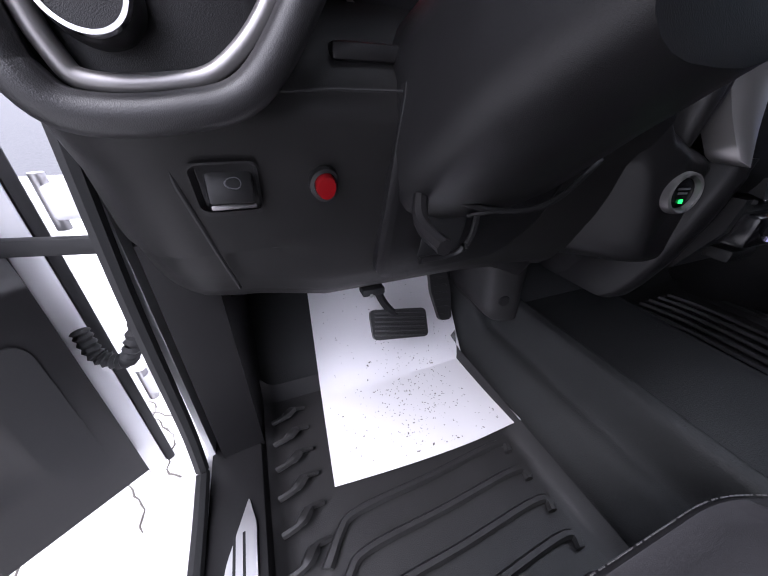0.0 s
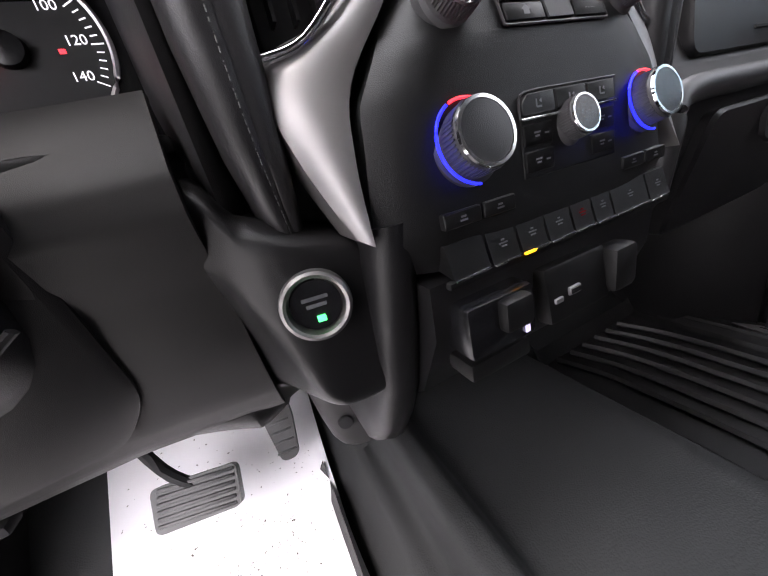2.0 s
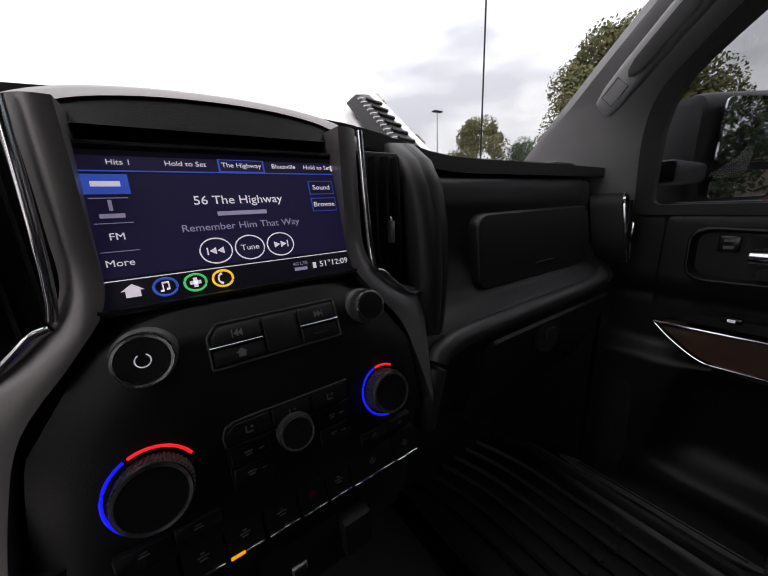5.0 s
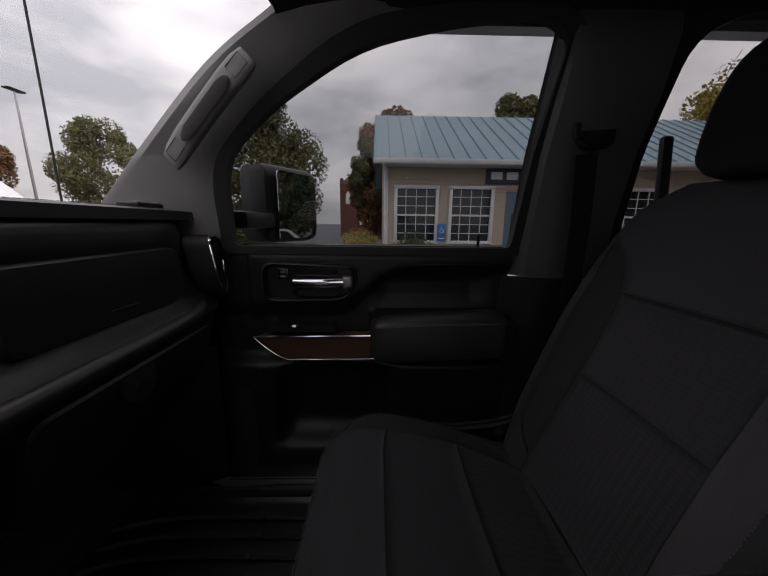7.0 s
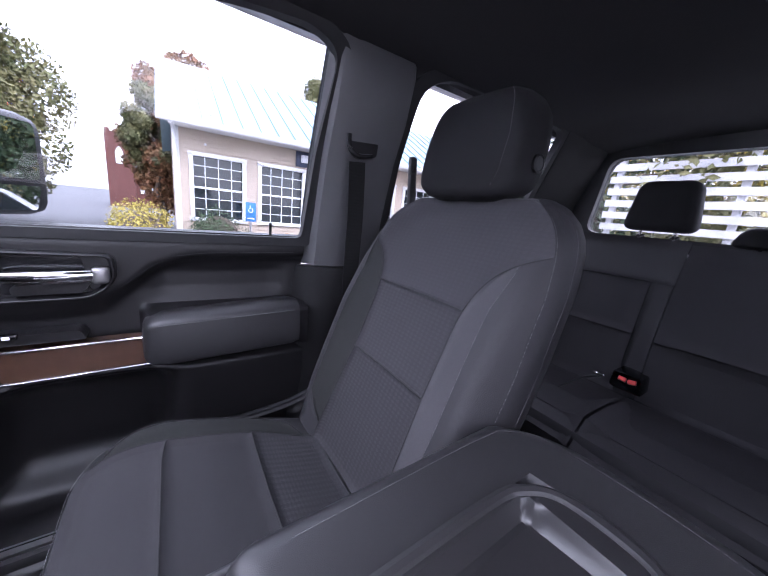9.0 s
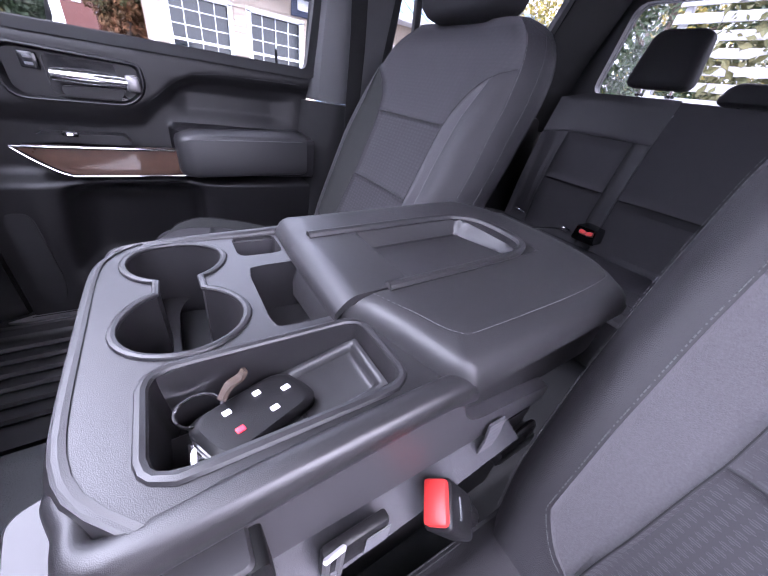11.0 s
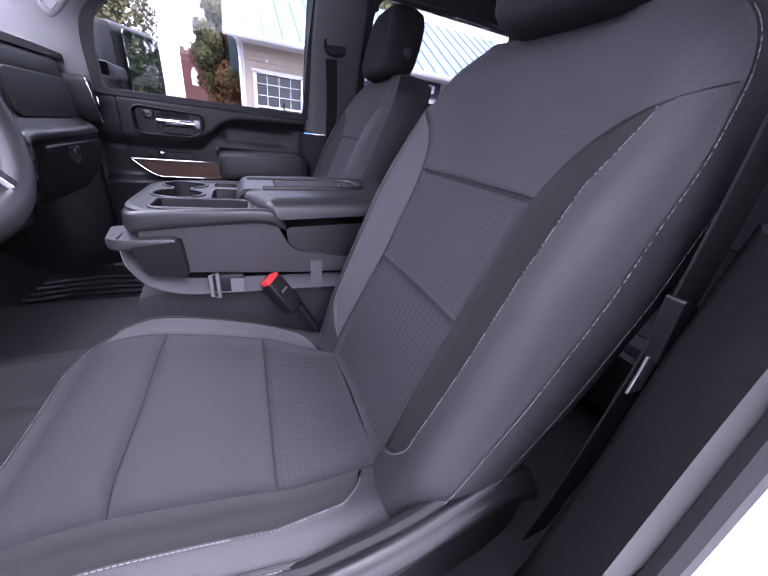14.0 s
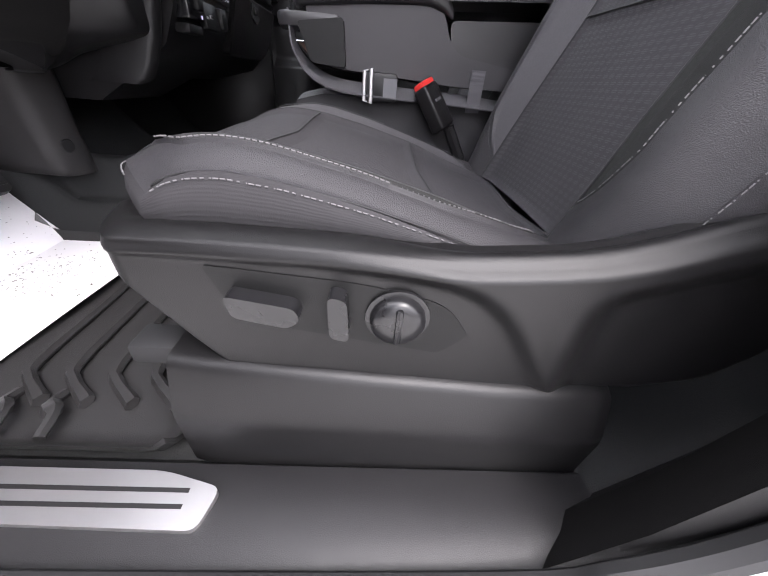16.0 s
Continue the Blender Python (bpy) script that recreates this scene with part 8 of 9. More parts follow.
shift(cord, (-0.025, -0.12, 0.03))
shift(chk, (-0.025, -0.12, 0.06))
label_ = thing("jamb_label", "white paper label with small print on the jamb", "label")
part("sheet", box((-0.868, -0.80, 0.30), (0.001, 0.11, 0.14)), M_PAPER, label_)
for k in range(6):
    part("print_bar", box((-0.8688, -0.80, 0.35 - 0.018 * k), (0.0004, 0.08 - 0.01 * (k % 3), 0.004)), M_DIMPRINT, label_)

shift(label_, (-0.035, -0.03, -0.06))

hood = thing("truck_hood", "white truck hood raised open ahead of the windshield", "hood")
def hood_surf(u, v):
    s = lerp(0, 1.35, v)
    x = lerp(-0.90, 1.04, u) * (1 - 0.10 * v)
    bul = 0.03 * (1 / (1 + math.exp(-(0.42 - abs(x)) / 0.02)))
    a = radians(41)
    c = -0.06 * (abs(x) / 1.0) ** 3
    return (x, 0.60 + s * math.cos(a) - (bul + c) * math.sin(a) * 0.9, 0.875 + s * math.sin(a) + (bul + c) * math.cos(a))
part("panel", slab(hood_surf, 40, 14, (0, 0.02, -0.025)), M_WHITE, hood)
vn = part("hood_vent", loft([[hood_surf(u, v)[0:1] + (hood_surf(u, v)[1] - 0.012, hood_surf(u, v)[2] + 0.014) for u, v in ((0.798, 0.02), (0.886, 0.015), (0.863, 0.26), (0.807, 0.24))], [hood_surf(u, v)[0:1] + (hood_surf(u, v)[1] - 0.04, hood_surf(u, v)[2] + 0.05) for u, v in ((0.807, 0.03), (0.877, 0.025), (0.858, 0.24), (0.816, 0.22))]]), M_PLASTIC, hood, "black slatted cowl piece")
def hood_lift(u, v, d):
    p = hood_surf(u, v)
    return Vector((p[0], p[1] - 0.65 * d, p[2] + 0.76 * d))
for k in range(12):
    v = 0.03 + 0.016 * k
    part("vent_slat", tube([hood_lift(0.805, v, 0.066), hood_lift(0.821, v + 0.006, 0.069)], 0.0028, 6), M_STEEL, vn)
for k in range(6):
    v = 0.04 + 0.032 * k
    part("vent_rib", tube([hood_lift(0.830, v, 0.067), hood_lift(0.870, v, 0.067)], 0.006, 6), M_PANEL, vn)
fit_axes(hood, (), [(0.58, 0.68), (0.88, 1.03)], [(0.90, 0.985), (1.17, 1.315)], ("hood_vent",))
cowl = part("cowl", slab(lambda u, v: (lerp(-0.8, 0.8, u), lerp(0.60, 0.95, v), 0.83 - 0.02 * v), 8, 4, (0, 0, -0.03)), M_PLASTIC)
tagged(cowl, "black plastic cowl below the windshield", "trim", kind="structure")
aerial = thing("whip_antenna", "thin black whip antenna on the front fender", "antenna")
part("whip", tube([(0.97, 0.56, 0.80), (0.97, 0.557, 1.2), (0.965, 0.55, 1.75)], 0.0032, 6), M_SEAL, aerial)
part("base", lathe([(0.02, 0), (0.016, 0.012), (0.006, 0.03)], Matrix.Translation((0.97, 0.56, 0.805)), 16), M_SEAL, aerial)

# grab handle on the passenger pillar
grab = thing("grab_handle", "light grey plastic grab handle on the windshield pillar", "handle")
def grab_pt(t, w, d):
    """t along the pillar, w across it, d proud."""
    a, b = Vector((0.705, 0.050, 0.960)), Vector((0.655, -0.155, 1.150))
    ax = (b - a).normalized()
    ac = Vector((0.02, 0.62, 0.78))
    ac = (ac - ax * ac.dot(ax)).normalized()
    return a.lerp(b, t) + ac * w + Vector((-1, -0.18, 0)) * d
gr = []
for t, h, w in ((0.0, 0.004, 0.012), (0.02, 0.016, 0.021), (0.10, 0.024, 0.025), (0.24, 0.032, 0.025), (0.5, 0.036, 0.024), (0.76, 0.032, 0.025), (0.90, 0.024, 0.025), (0.98, 0.016, 0.021), (1.0, 0.004, 0.012)):
    gr.append([grab_pt(t, w * math.copysign(abs(math.cos(q)) ** 0.6, math.cos(q)), h * 0.55 + (h * 0.5) * math.copysign(abs(math.sin(q)) ** 0.6, math.sin(q))) for q in (2 * math.pi * k / 16 for k in range(16))])
part("grip", loft(gr), M_PILLAR, grab)
# raised dark shape; the shade of the grip's recess is put into its colour
cup_ = []
for t, w in ((0.22, 0.001), (0.24, 0.008), (0.30, 0.0125), (0.70, 0.0125), (0.76, 0.008), (0.78, 0.001)):
    cup_.append([grab_pt(t, -0.004 + w * math.cos(q), 0.0362 + 0.0045 * (1 - (abs(t - 0.5) / 0.28) ** 4) + 0.0006 * math.sin(q)) for q in (2 * math.pi * k / 10 for k in range(10))])
part("grip_recess", loft(cup_), M_PANEL, grab)
for t0, t1 in ((0.06, 0.19), (0.81, 0.94)):
    part("end_cap", tube([grab_pt(t, w, 0.0265 if abs(t - 0.5) > 0.4 else 0.030) for t, w in ((t0, -0.013), (t1, -0.013), (t1, 0.013), (t0, 0.013))], 0.0009, 5, True), M_PANEL, grab)
# vent at the passenger end of the dash
pv = thing("side_air_vent", "tall black side air vent with chrome edge", "vent")
vo = rounded([(0.650, 0.795), (0.735, 0.800), (0.745, 0.70), (0.705, 0.648), (0.680, 0.652), (0.655, 0.70)], [0.03, 0.03, 0.03, 0.02, 0.02, 0.03], 5)
def vy(x, z):
    return 0.058 + 0.25 * (x - 0.70) - 0.15 * (0.80 - z)
part("body", loft([[(x, vy(x, z) + 0.05, z) for x, z in vo], [(x, vy(x, z) - 0.012, z) for x, z in vo]]), M_DEEP, pv)
part("chrome_edge", tube([(x, vy(x, z) - 0.014, z) for x, z in vo], 0.0035, 8, True), M_CHROME, pv)
for i in range(5):
    x = 0.668 + i * 0.013
    part("blade", box((x, vy(x, 0.73) - 0.014, 0.730), (0.002, 0.006, 0.105)), M_PLASTIC, pv)
part("vent_tab", box((0.692, vy(0.692, 0.72) - 0.022, 0.722), (0.008, 0.010, 0.032), 0.003), M_CHROME, pv)
defr = thing("defrost_grille", "small slotted defroster grille on the dash end", "grille")
part("plate", box((0.735, 0.150, 0.872), (0.09, 0.05, 0.01), 0.004), M_PLASTIC, defr)
for i in range(5):
    part("slat", box((0.705 + i * 0.014, 0.146, 0.878), (0.008, 0.028, 0.004), 0.001), M_PILLAR, defr)
shift(pv, (0.075, -0.030, 0.008))
shift(defr, (0.0, 0.0, 0.003))
# things in the tray
fob = thing("key_fob", "black key fob with white buttons in the console tray", "key")
FB = frame_of((-0.104, -0.378, 0.5475), (0.3, -0.95, 0), (0.95, 0.3, 0))
part("case", loft([[FB @ Vector((x * s, y * s, h)) for x, y in rounded([(-0.036, 0.022), (0.036, 0.024), (0.040, -0.018), (-0.030, -0.024)], 0.014)] for h, s in ((0, 0.9), (0.004, 1), (0.011, 1), (0.015, 0.86))]), M_PLASTIC, fob)
# the fob has no lamps; its button prints are given a glow
for i, (a, b, mt) in enumerate(((-0.012, 0.010, M_PRINT), (0.010, 0.012, M_PRINT), (-0.012, -0.008, M_REDLT), (0.012, -0.008, M_PRINT), (0.026, 0.003, M_PRINT))):
    part("button", box((0, 0, 0), (0.0052, 0.0042, 0.0012), 0.0004, m=FB @ Matrix.Translation((a, b, 0.0155))), mt, fob)
ring = thing("key_ring", "metal key ring with a brown leather tag", "key")
part("ring", tube([Vector((-0.085, -0.348, 0.556)) + Vector((0.014 * math.cos(a), 0.014 * math.sin(a), 0.004)) for a in (2 * math.pi * q / 24 for q in range(24))], 0.0012, 6, True), M_CHROME, ring)
part("leather_tag", strap_bm(smooth_line([(-0.088, -0.362, 0.566), (-0.082, -0.368, 0.572), (-0.077, -0.376, 0.572), (-0.075, -0.380, 0.577)], 4), 0.007, (1, 0, 0), 0.003), material("brown_leather", (0.055, 0.036, 0.027), 0.7), ring)
part("key_blade", box((-0.118, -0.345, 0.552), (0.026, 0.011, 0.002), 0.0006), M_CHROME, ring)
# moved with the console to fit the camera's view
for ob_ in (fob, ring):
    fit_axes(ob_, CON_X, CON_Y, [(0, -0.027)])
visor = thing("sun_visor", "dark cloth sun visor folded against the headliner", "visor")
part("flap", box((0.40, -0.30, 1.170), (0.44, 0.20, 0.018), 0.008, m=pose(0, 0, 0, 6, 0, 0)), M_HEAD, visor)
part("notice", box((0.36, -0.33, 1.1575), (0.12, 0.09, 0.001), 0, m=pose(0, 0, 0, 6, 0, 0)), M_PAPER, visor)
for k in range(5):
    part("print_bar", box((0.36, -0.305 - 0.014 * k, 1.1555 - 0.0012 * k), (0.09, 0.004, 0.0006), 0), M_DIMPRINT, visor)

shift(visor, (0.0, -0.05, 0.075))
for sgn, nm in ((1, "passenger"),):
    # panel added to block light leaking between dash end and door
    ew = part("cowl_side_" + nm, box((sgn * 0.862, 0.335, 0.42), (0.05, 0.65, 0.90), 0.004), M_PLASTIC)
    tagged(ew, "dark inner cowl side ahead of the door", "wall", kind="structure")

# stitched seam along the dash pad
part("dash_stitch", stitches(smooth_line([(0.19, 0.088, 0.896), (0.23, 0.085, 0.876), (0.34, 0.082, 0.868), (0.52, 0.082, 0.868), (0.70, 0.088, 0.869)], 10), 0.0058, 0.0040, 0.0006), M_DKSTITCH, dash)


# ---- outside ----
GZ = -0.78
def noise_mat(name, c1, c2, scale, rough=0.9, bump=0.4, detail=8.0):
    m = bpy.data.materials.new(name)
    m.use_nodes = True
    n, l = m.node_tree.nodes, m.node_tree.links
    b = n["Principled BSDF"]
    b.inputs["Roughness"].default_value = rough
    tc, nz, rp, bp_ = n.new("ShaderNodeTexCoord"), n.new("ShaderNodeTexNoise"), n.new("ShaderNodeValToRGB"), n.new("ShaderNodeBump")
    nz.inputs["Scale"].default_value, nz.inputs["Detail"].default_value, nz.inputs["Roughness"].default_value = scale, detail, 0.65
    rp.color_ramp.elements[0].color, rp.color_ramp.elements[1].color = (*c1, 1), (*c2, 1)
    rp.color_ramp.elements[0].position, rp.color_ramp.elements[1].position = 0.35, 0.65
    oi = n.new("ShaderNodeObjectInfo")
    l.new(tc.outputs["Object"], nz.inputs["Vector"])
    l.new(nz.outputs["Fac"], rp.inputs["Fac"])
    l.new(rp.outputs["Color"], b.inputs["Base Color"])
    l.new(nz.outputs["Fac"], bp_.inputs["Height"])
    bp_.inputs["Strength"].default_value, bp_.inputs["Distance"].default_value = bump, 0.02
    l.new(bp_.outputs["Normal"], b.inputs["Normal"])
    return m


M_CONC = noise_mat("pale_cracked_concrete", (0.36, 0.355, 0.34), (0.50, 0.49, 0.475), 5.0)
M_ASPH = noise_mat("asphalt", (0.055, 0.055, 0.06), (0.085, 0.085, 0.09), 12.0)
M_SIDING = noise_mat("beige_vinyl_siding", (0.44, 0.36, 0.28), (0.50, 0.41, 0.33), 1.5, 0.6, 0.05)
M_ROOF = noise_mat("blue_grey_metal_roof", (0.15, 0.235, 0.285), (0.19, 0.28, 0.33), 1.2, 0.45, 0.05)
M_SLAT = noise_mat("pale_grey_slats", (0.42, 0.42, 0.43), (0.55, 0.55, 0.55), 2.0, 0.6, 0.05)
M_TRIMW = noise_mat("white_window_trim", (0.72, 0.72, 0.72), (0.80, 0.80, 0.80), 3.0, 0.5, 0.05)
M_DARKGL = material("dark_window_glass", (0.02, 0.025, 0.028), 0.06, vary=0.1, spec=0.8)
M_BRICK = noise_mat("red_brick", (0.10, 0.038, 0.032), (0.15, 0.058, 0.046), 9.0)
M_BARK = noise_mat("bark", (0.07, 0.05, 0.04), (0.12, 0.09, 0.07), 14.0)
M_LEAFG = noise_mat("green_leaves", (0.070, 0.085, 0.028), (0.165, 0.145, 0.055), 1.6, 0.7, 0.0)
M_LEAFO = noise_mat("autumn_leaves", (0.13, 0.085, 0.03), (0.26, 0.10, 0.04), 2.0, 0.7, 0.0)
M_LEAFY = noise_mat("yellow_leaves", (0.24, 0.19, 0.03), (0.40, 0.32, 0.06), 9.0, 0.7, 0.0)
M_LEAFD = noise_mat("dark_shrub_leaves", (0.022, 0.042, 0.016), (0.05, 0.08, 0.03), 9.0, 0.7, 0.0)
M_BLUES = material("blue_sign", (0.03, 0.16, 0.42), 0.5)
M_NAVY = material("navy_sign", (0.03, 0.04, 0.08), 0.5)
M_TEAL = material("blue_grey_door", (0.10, 0.16, 0.20), 0.5)

ground = part("ground", box((0, 0, GZ - 0.05), (900, 900, 0.1)), M_ASPH)
tagged(ground, "dark asphalt car lot reaching to the horizon", "ground", kind="structure")
slab_ = part("pavement", box((-2.6, 1.0, GZ + 0.0), (6.0, 14, 0.02)), M_CONC)
tagged(slab_, "pale cracked concrete beside the truck", "pavement", kind="structure")
rc_ = random.Random(3)
cracks = []
for k in range(9):
    p = Vector((-1.0 - rc_.random() * 0.8, 0.1 + rc_.random() * 1.2, GZ + 0.0115))
    a, line = rc_.uniform(0, 6.28), [p.copy()]
    for _ in range(26):
        a += rc_.uniform(-0.7, 0.7)
        p = p + Vector((math.cos(a), math.sin(a), 0)) * 0.03
        line.append(p.copy())
    cracks.append(tube(line, [rc_.uniform(0.0012, 0.005) for _ in line], 4))
crk = part("pavement_cracks", join(*cracks), M_DIRT)
tagged(crk, "dark cracks in the concrete", "cracks", kind="stuff")

house = thing("showroom_building", "beige sided one storey building with blue metal roof", "building")
HX = 9.0
YL, YR = -0.56, -17.0
WALL_T = 2.50
wins = [(-0.88, -2.04), (-2.42, -3.60), (-5.50, -6.75), (-7.15, -8.40), (-10.6, -11.7), (-13.6, -14.7)]
WZ0, WZ1 = 0.33, 1.84
DOOR = (-3.98, -4.95)
# wall built as strips of siding between openings, each board its own edge
def wall_piece(y0, y1, z0, z1):
    part("wall", box((HX + 0.1, (y0 + y1) / 2, (z0 + z1) / 2), (0.2, abs(y1 - y0), z1 - z0)), M_SIDING, house)
ys = sorted([YL] + [q for w in wins for q in w] + list(DOOR) + [YR], reverse=True)
for a, b in zip(ys, ys[1:]):
    mid = (a + b) / 2
    if any(w[1] < mid < w[0] for w in wins):
        wall_piece(a, b, GZ, WZ0)
        wall_piece(a, b, WZ1, WALL_T)
    elif DOOR[1] < mid < DOOR[0]:
        wall_piece(a, b, 1.75, WALL_T)
    else:
        wall_piece(a, b, GZ, WALL_T)
part("wall", box((HX + 3.4, YL - 0.1, (GZ + WALL_T) / 2), (6.6, 0.2, WALL_T - GZ)), M_SIDING, house)
part("back_wall", box((HX + 6.7, (YL + YR) / 2, 0.5), (0.2, YL - YR, 2.6)), M_SIDING, house)
gab = [(HX + 0.1, WALL_T), (HX + 6.7, WALL_T), (HX + 3.4, 4.6)]
part("gable", prism(gab, "y", YL - 0.2, YL), M_SIDING, house)
boards = []
z = GZ + 0.3
while z < WALL_T - 0.02:
    for a, b in zip(ys, ys[1:]):
        mid = (a + b) / 2
        if any(w[1] - 0.01 < mid < w[0] + 0.01 for w in wins) and WZ0 - 0.1 < z < WZ1 + 0.08:
            continue
        if DOOR[1] < mid < DOOR[0] and z < 1.76:
            continue
        boards.append((a, b, z))
    z += 0.105
bd_mesh = {}
for a, b, z in boards:
    key = round(b - a, 3)
    if key not in bd_mesh:
        bm = loft([[(0, 0, 0), (-0.022, 0, 0.0), (-0.006, 0, 0.104), (0, 0, 0.104)], [(0, b - a, 0), (-0.022, b - a, 0.0), (-0.006, b - a, 0.104), (0, b - a, 0.104)]])
        ob = part("siding_board", bm, M_SIDING, house, smooth=False)
        bd_mesh[key] = ob.data
    else:
        ob = new("siding_board", bd_mesh[key])
        ob.parent = house
    ob.location = (HX - 0.001, a, z)
part("corner_board", box((HX - 0.03, YL - 0.04, (GZ + WALL_T) / 2), (0.05, 0.12, WALL_T - GZ)), M_TRIMW, house)
part("water_table", box((HX - 0.04, (YL + YR) / 2, GZ + 0.25), (0.08, YL - YR, 0.5)), M_CONC, house)
EV = HX - 0.5
roofp = part("roof", loft([[(EV, y, WALL_T - 0.03), (HX + 3.2, y, 4.65), (HX + 7.2, y, WALL_T - 0.03), (HX + 7.2, y, WALL_T - 0.09), (HX + 3.2, y, 4.57), (EV, y, WALL_T - 0.09)] for y in (YL + 0.30, YR - 0.3)]), M_ROOF, house, "blue grey standing seam metal roof")
run_, rise = (HX + 3.2 - EV), 4.65 - WALL_T + 0.03
for k in range(33):
    y = YL + 0.28 - k * 0.42
    part("roof_seam", loft([[(EV, y - 0.014, WALL_T - 0.03), (EV, y + 0.014, WALL_T - 0.03), (EV, y + 0.008, WALL_T + 0.012), (EV, y - 0.008, WALL_T + 0.012)], [(HX + 3.2, y - 0.014, 4.65), (HX + 3.2, y + 0.014, 4.65), (HX + 3.2, y + 0.008, 4.692), (HX + 3.2, y - 0.008, 4.692)]]), M_ROOF, roofp)
    part("snow_guard", box((EV + 0.42 + 0.12 * (k % 2), y - 0.2, WALL_T + 0.20 + 0.055 * (k % 2)), (0.05, 0.06, 0.06), 0.01), M_ROOF, roofp)
part("gutter", prism([(EV - 0.10, WALL_T - 0.02), (EV - 0.10, WALL_T - 0.10), (EV - 0.07, WALL_T - 0.14), (EV + 0.01, WALL_T - 0.14), (EV + 0.01, WALL_T - 0.02)], "y", YL + 0.30, YR), M_TRIMW, house, "white gutter")
part("soffit", box(((EV + HX) / 2, (YL + YR) / 2, WALL_T - 0.12), (HX - EV, YL - YR, 0.03)), M_TRIMW, house)
part("downspout", tube(smooth_line([(EV, YL + 0.05, WALL_T - 0.14), (HX - 0.10, YL - 0.02, WALL_T - 0.34), (HX - 0.08, YL - 0.03, 0.9), (HX - 0.08, YL - 0.03, GZ)], 4), 0.045, 8), M_TRIMW, house)
for a, b in wins:
    w = part("window", box((HX + 0.06, (a + b) / 2, (WZ0 + WZ1) / 2), (0.02, a - b, WZ1 - WZ0)), M_DARKGL, house, "white framed window with grid panes")
    for yy, zz, sy, sz in (((a + b) / 2, WZ1, a - b + 0.12, 0.09), ((a + b) / 2, WZ0, a - b + 0.14, 0.09), (a, (WZ0 + WZ1) / 2, 0.09, WZ1 - WZ0), (b, (WZ0 + WZ1) / 2, 0.09, WZ1 - WZ0)):
        part("frame", box((HX - 0.02, yy, zz), (0.09, sy, sz), 0.008), M_TRIMW, w)
    part("meeting_rail", box((HX + 0.01, (a + b) / 2, (WZ0 + WZ1) / 2), (0.05, a - b, 0.05)), M_TRIMW, w)
    for k in range(1, 4):
        part("muntin", box((HX + 0.03, lerp(a, b, k / 4), (WZ0 + WZ1) / 2), (0.025, 0.020, WZ1 - WZ0)), M_TRIMW, w)
    for k in (1, 2, 4, 5):
        part("muntin", box((HX + 0.03, (a + b) / 2, lerp(WZ0, WZ1, k / 6)), (0.025, a - b, 0.020)), M_TRIMW, w)
en = part("entrance_door", box((HX + 0.06, sum(DOOR) / 2, 0.48), (0.06, DOOR[0] - DOOR[1], 2.54), 0.01), M_TEAL, house, "blue grey glazed entrance door")
part("door_glass", box((HX + 0.02, sum(DOOR) / 2, 0.45), (0.03, 0.56, 1.4), 0.005), M_DARKGL, en)
for k in (1, 2):
    part("door_muntin", box((HX - 0.0, DOOR[0] - 0.13 - 0.19 * k, 0.45), (0.02, 0.02, 1.4)), M_TEAL, en)
for k in range(1, 5):
    part("door_muntin", box((HX - 0.0, sum(DOOR) / 2, -0.25 + 0.28 * k), (0.02, 0.56, 0.02)), M_TEAL, en)
sign = thing("wall_sign", "dark blue sign board with pale raised lettering blocks", "sign")
part("board", box((HX - 0.06, -4.75, 2.14), (0.05, 2.8, 0.40), 0.01), M_NAVY, sign)
for k in range(6):
    part("letter_block", box((HX - 0.10, -3.64 - k * 0.43, 2.15), (0.03, 0.31, 0.20), 0.02), M_TRIMW, sign)
hs = thing("parking_sign", "blue accessible parking sign with white symbol", "sign")
part("post", tube([(HX - 0.6, -2.08, GZ), (HX - 0.6, -2.08, 0.5)], 0.025, 8), M_STEEL, hs)
part("plate", box((HX - 0.63, -2.08, 0.62), (0.01, 0.24, 0.46), 0.003), M_BLUES, hs)
part("symbol", tube([(HX - 0.637, -2.08 + 0.05 * math.cos(a), 0.66 + 0.05 * math.sin(a)) for a in (radians(q) for q in range(130, 421, 15))], 0.009, 6), M_TRIMW, hs)
part("symbol_body", tube([(HX - 0.637, -2.065, 0.78), (HX - 0.637, -2.065, 0.70), (HX - 0.637, -2.11, 0.695), (HX - 0.637, -2.13, 0.62)], 0.010, 6), M_TRIMW, hs)
part("text_bar", box((HX - 0.637, -2.08, 0.46), (0.004, 0.16, 0.03)), M_TRIMW, hs)
cmx = thing("security_camera", "small white wall camera under the eave", "camera")
part("body", tube([(HX - 0.14, -1.18, 2.06), (HX - 0.02, -1.18, 2.09)], [0.03, 0.022], 10), M_TRIMW, cmx)


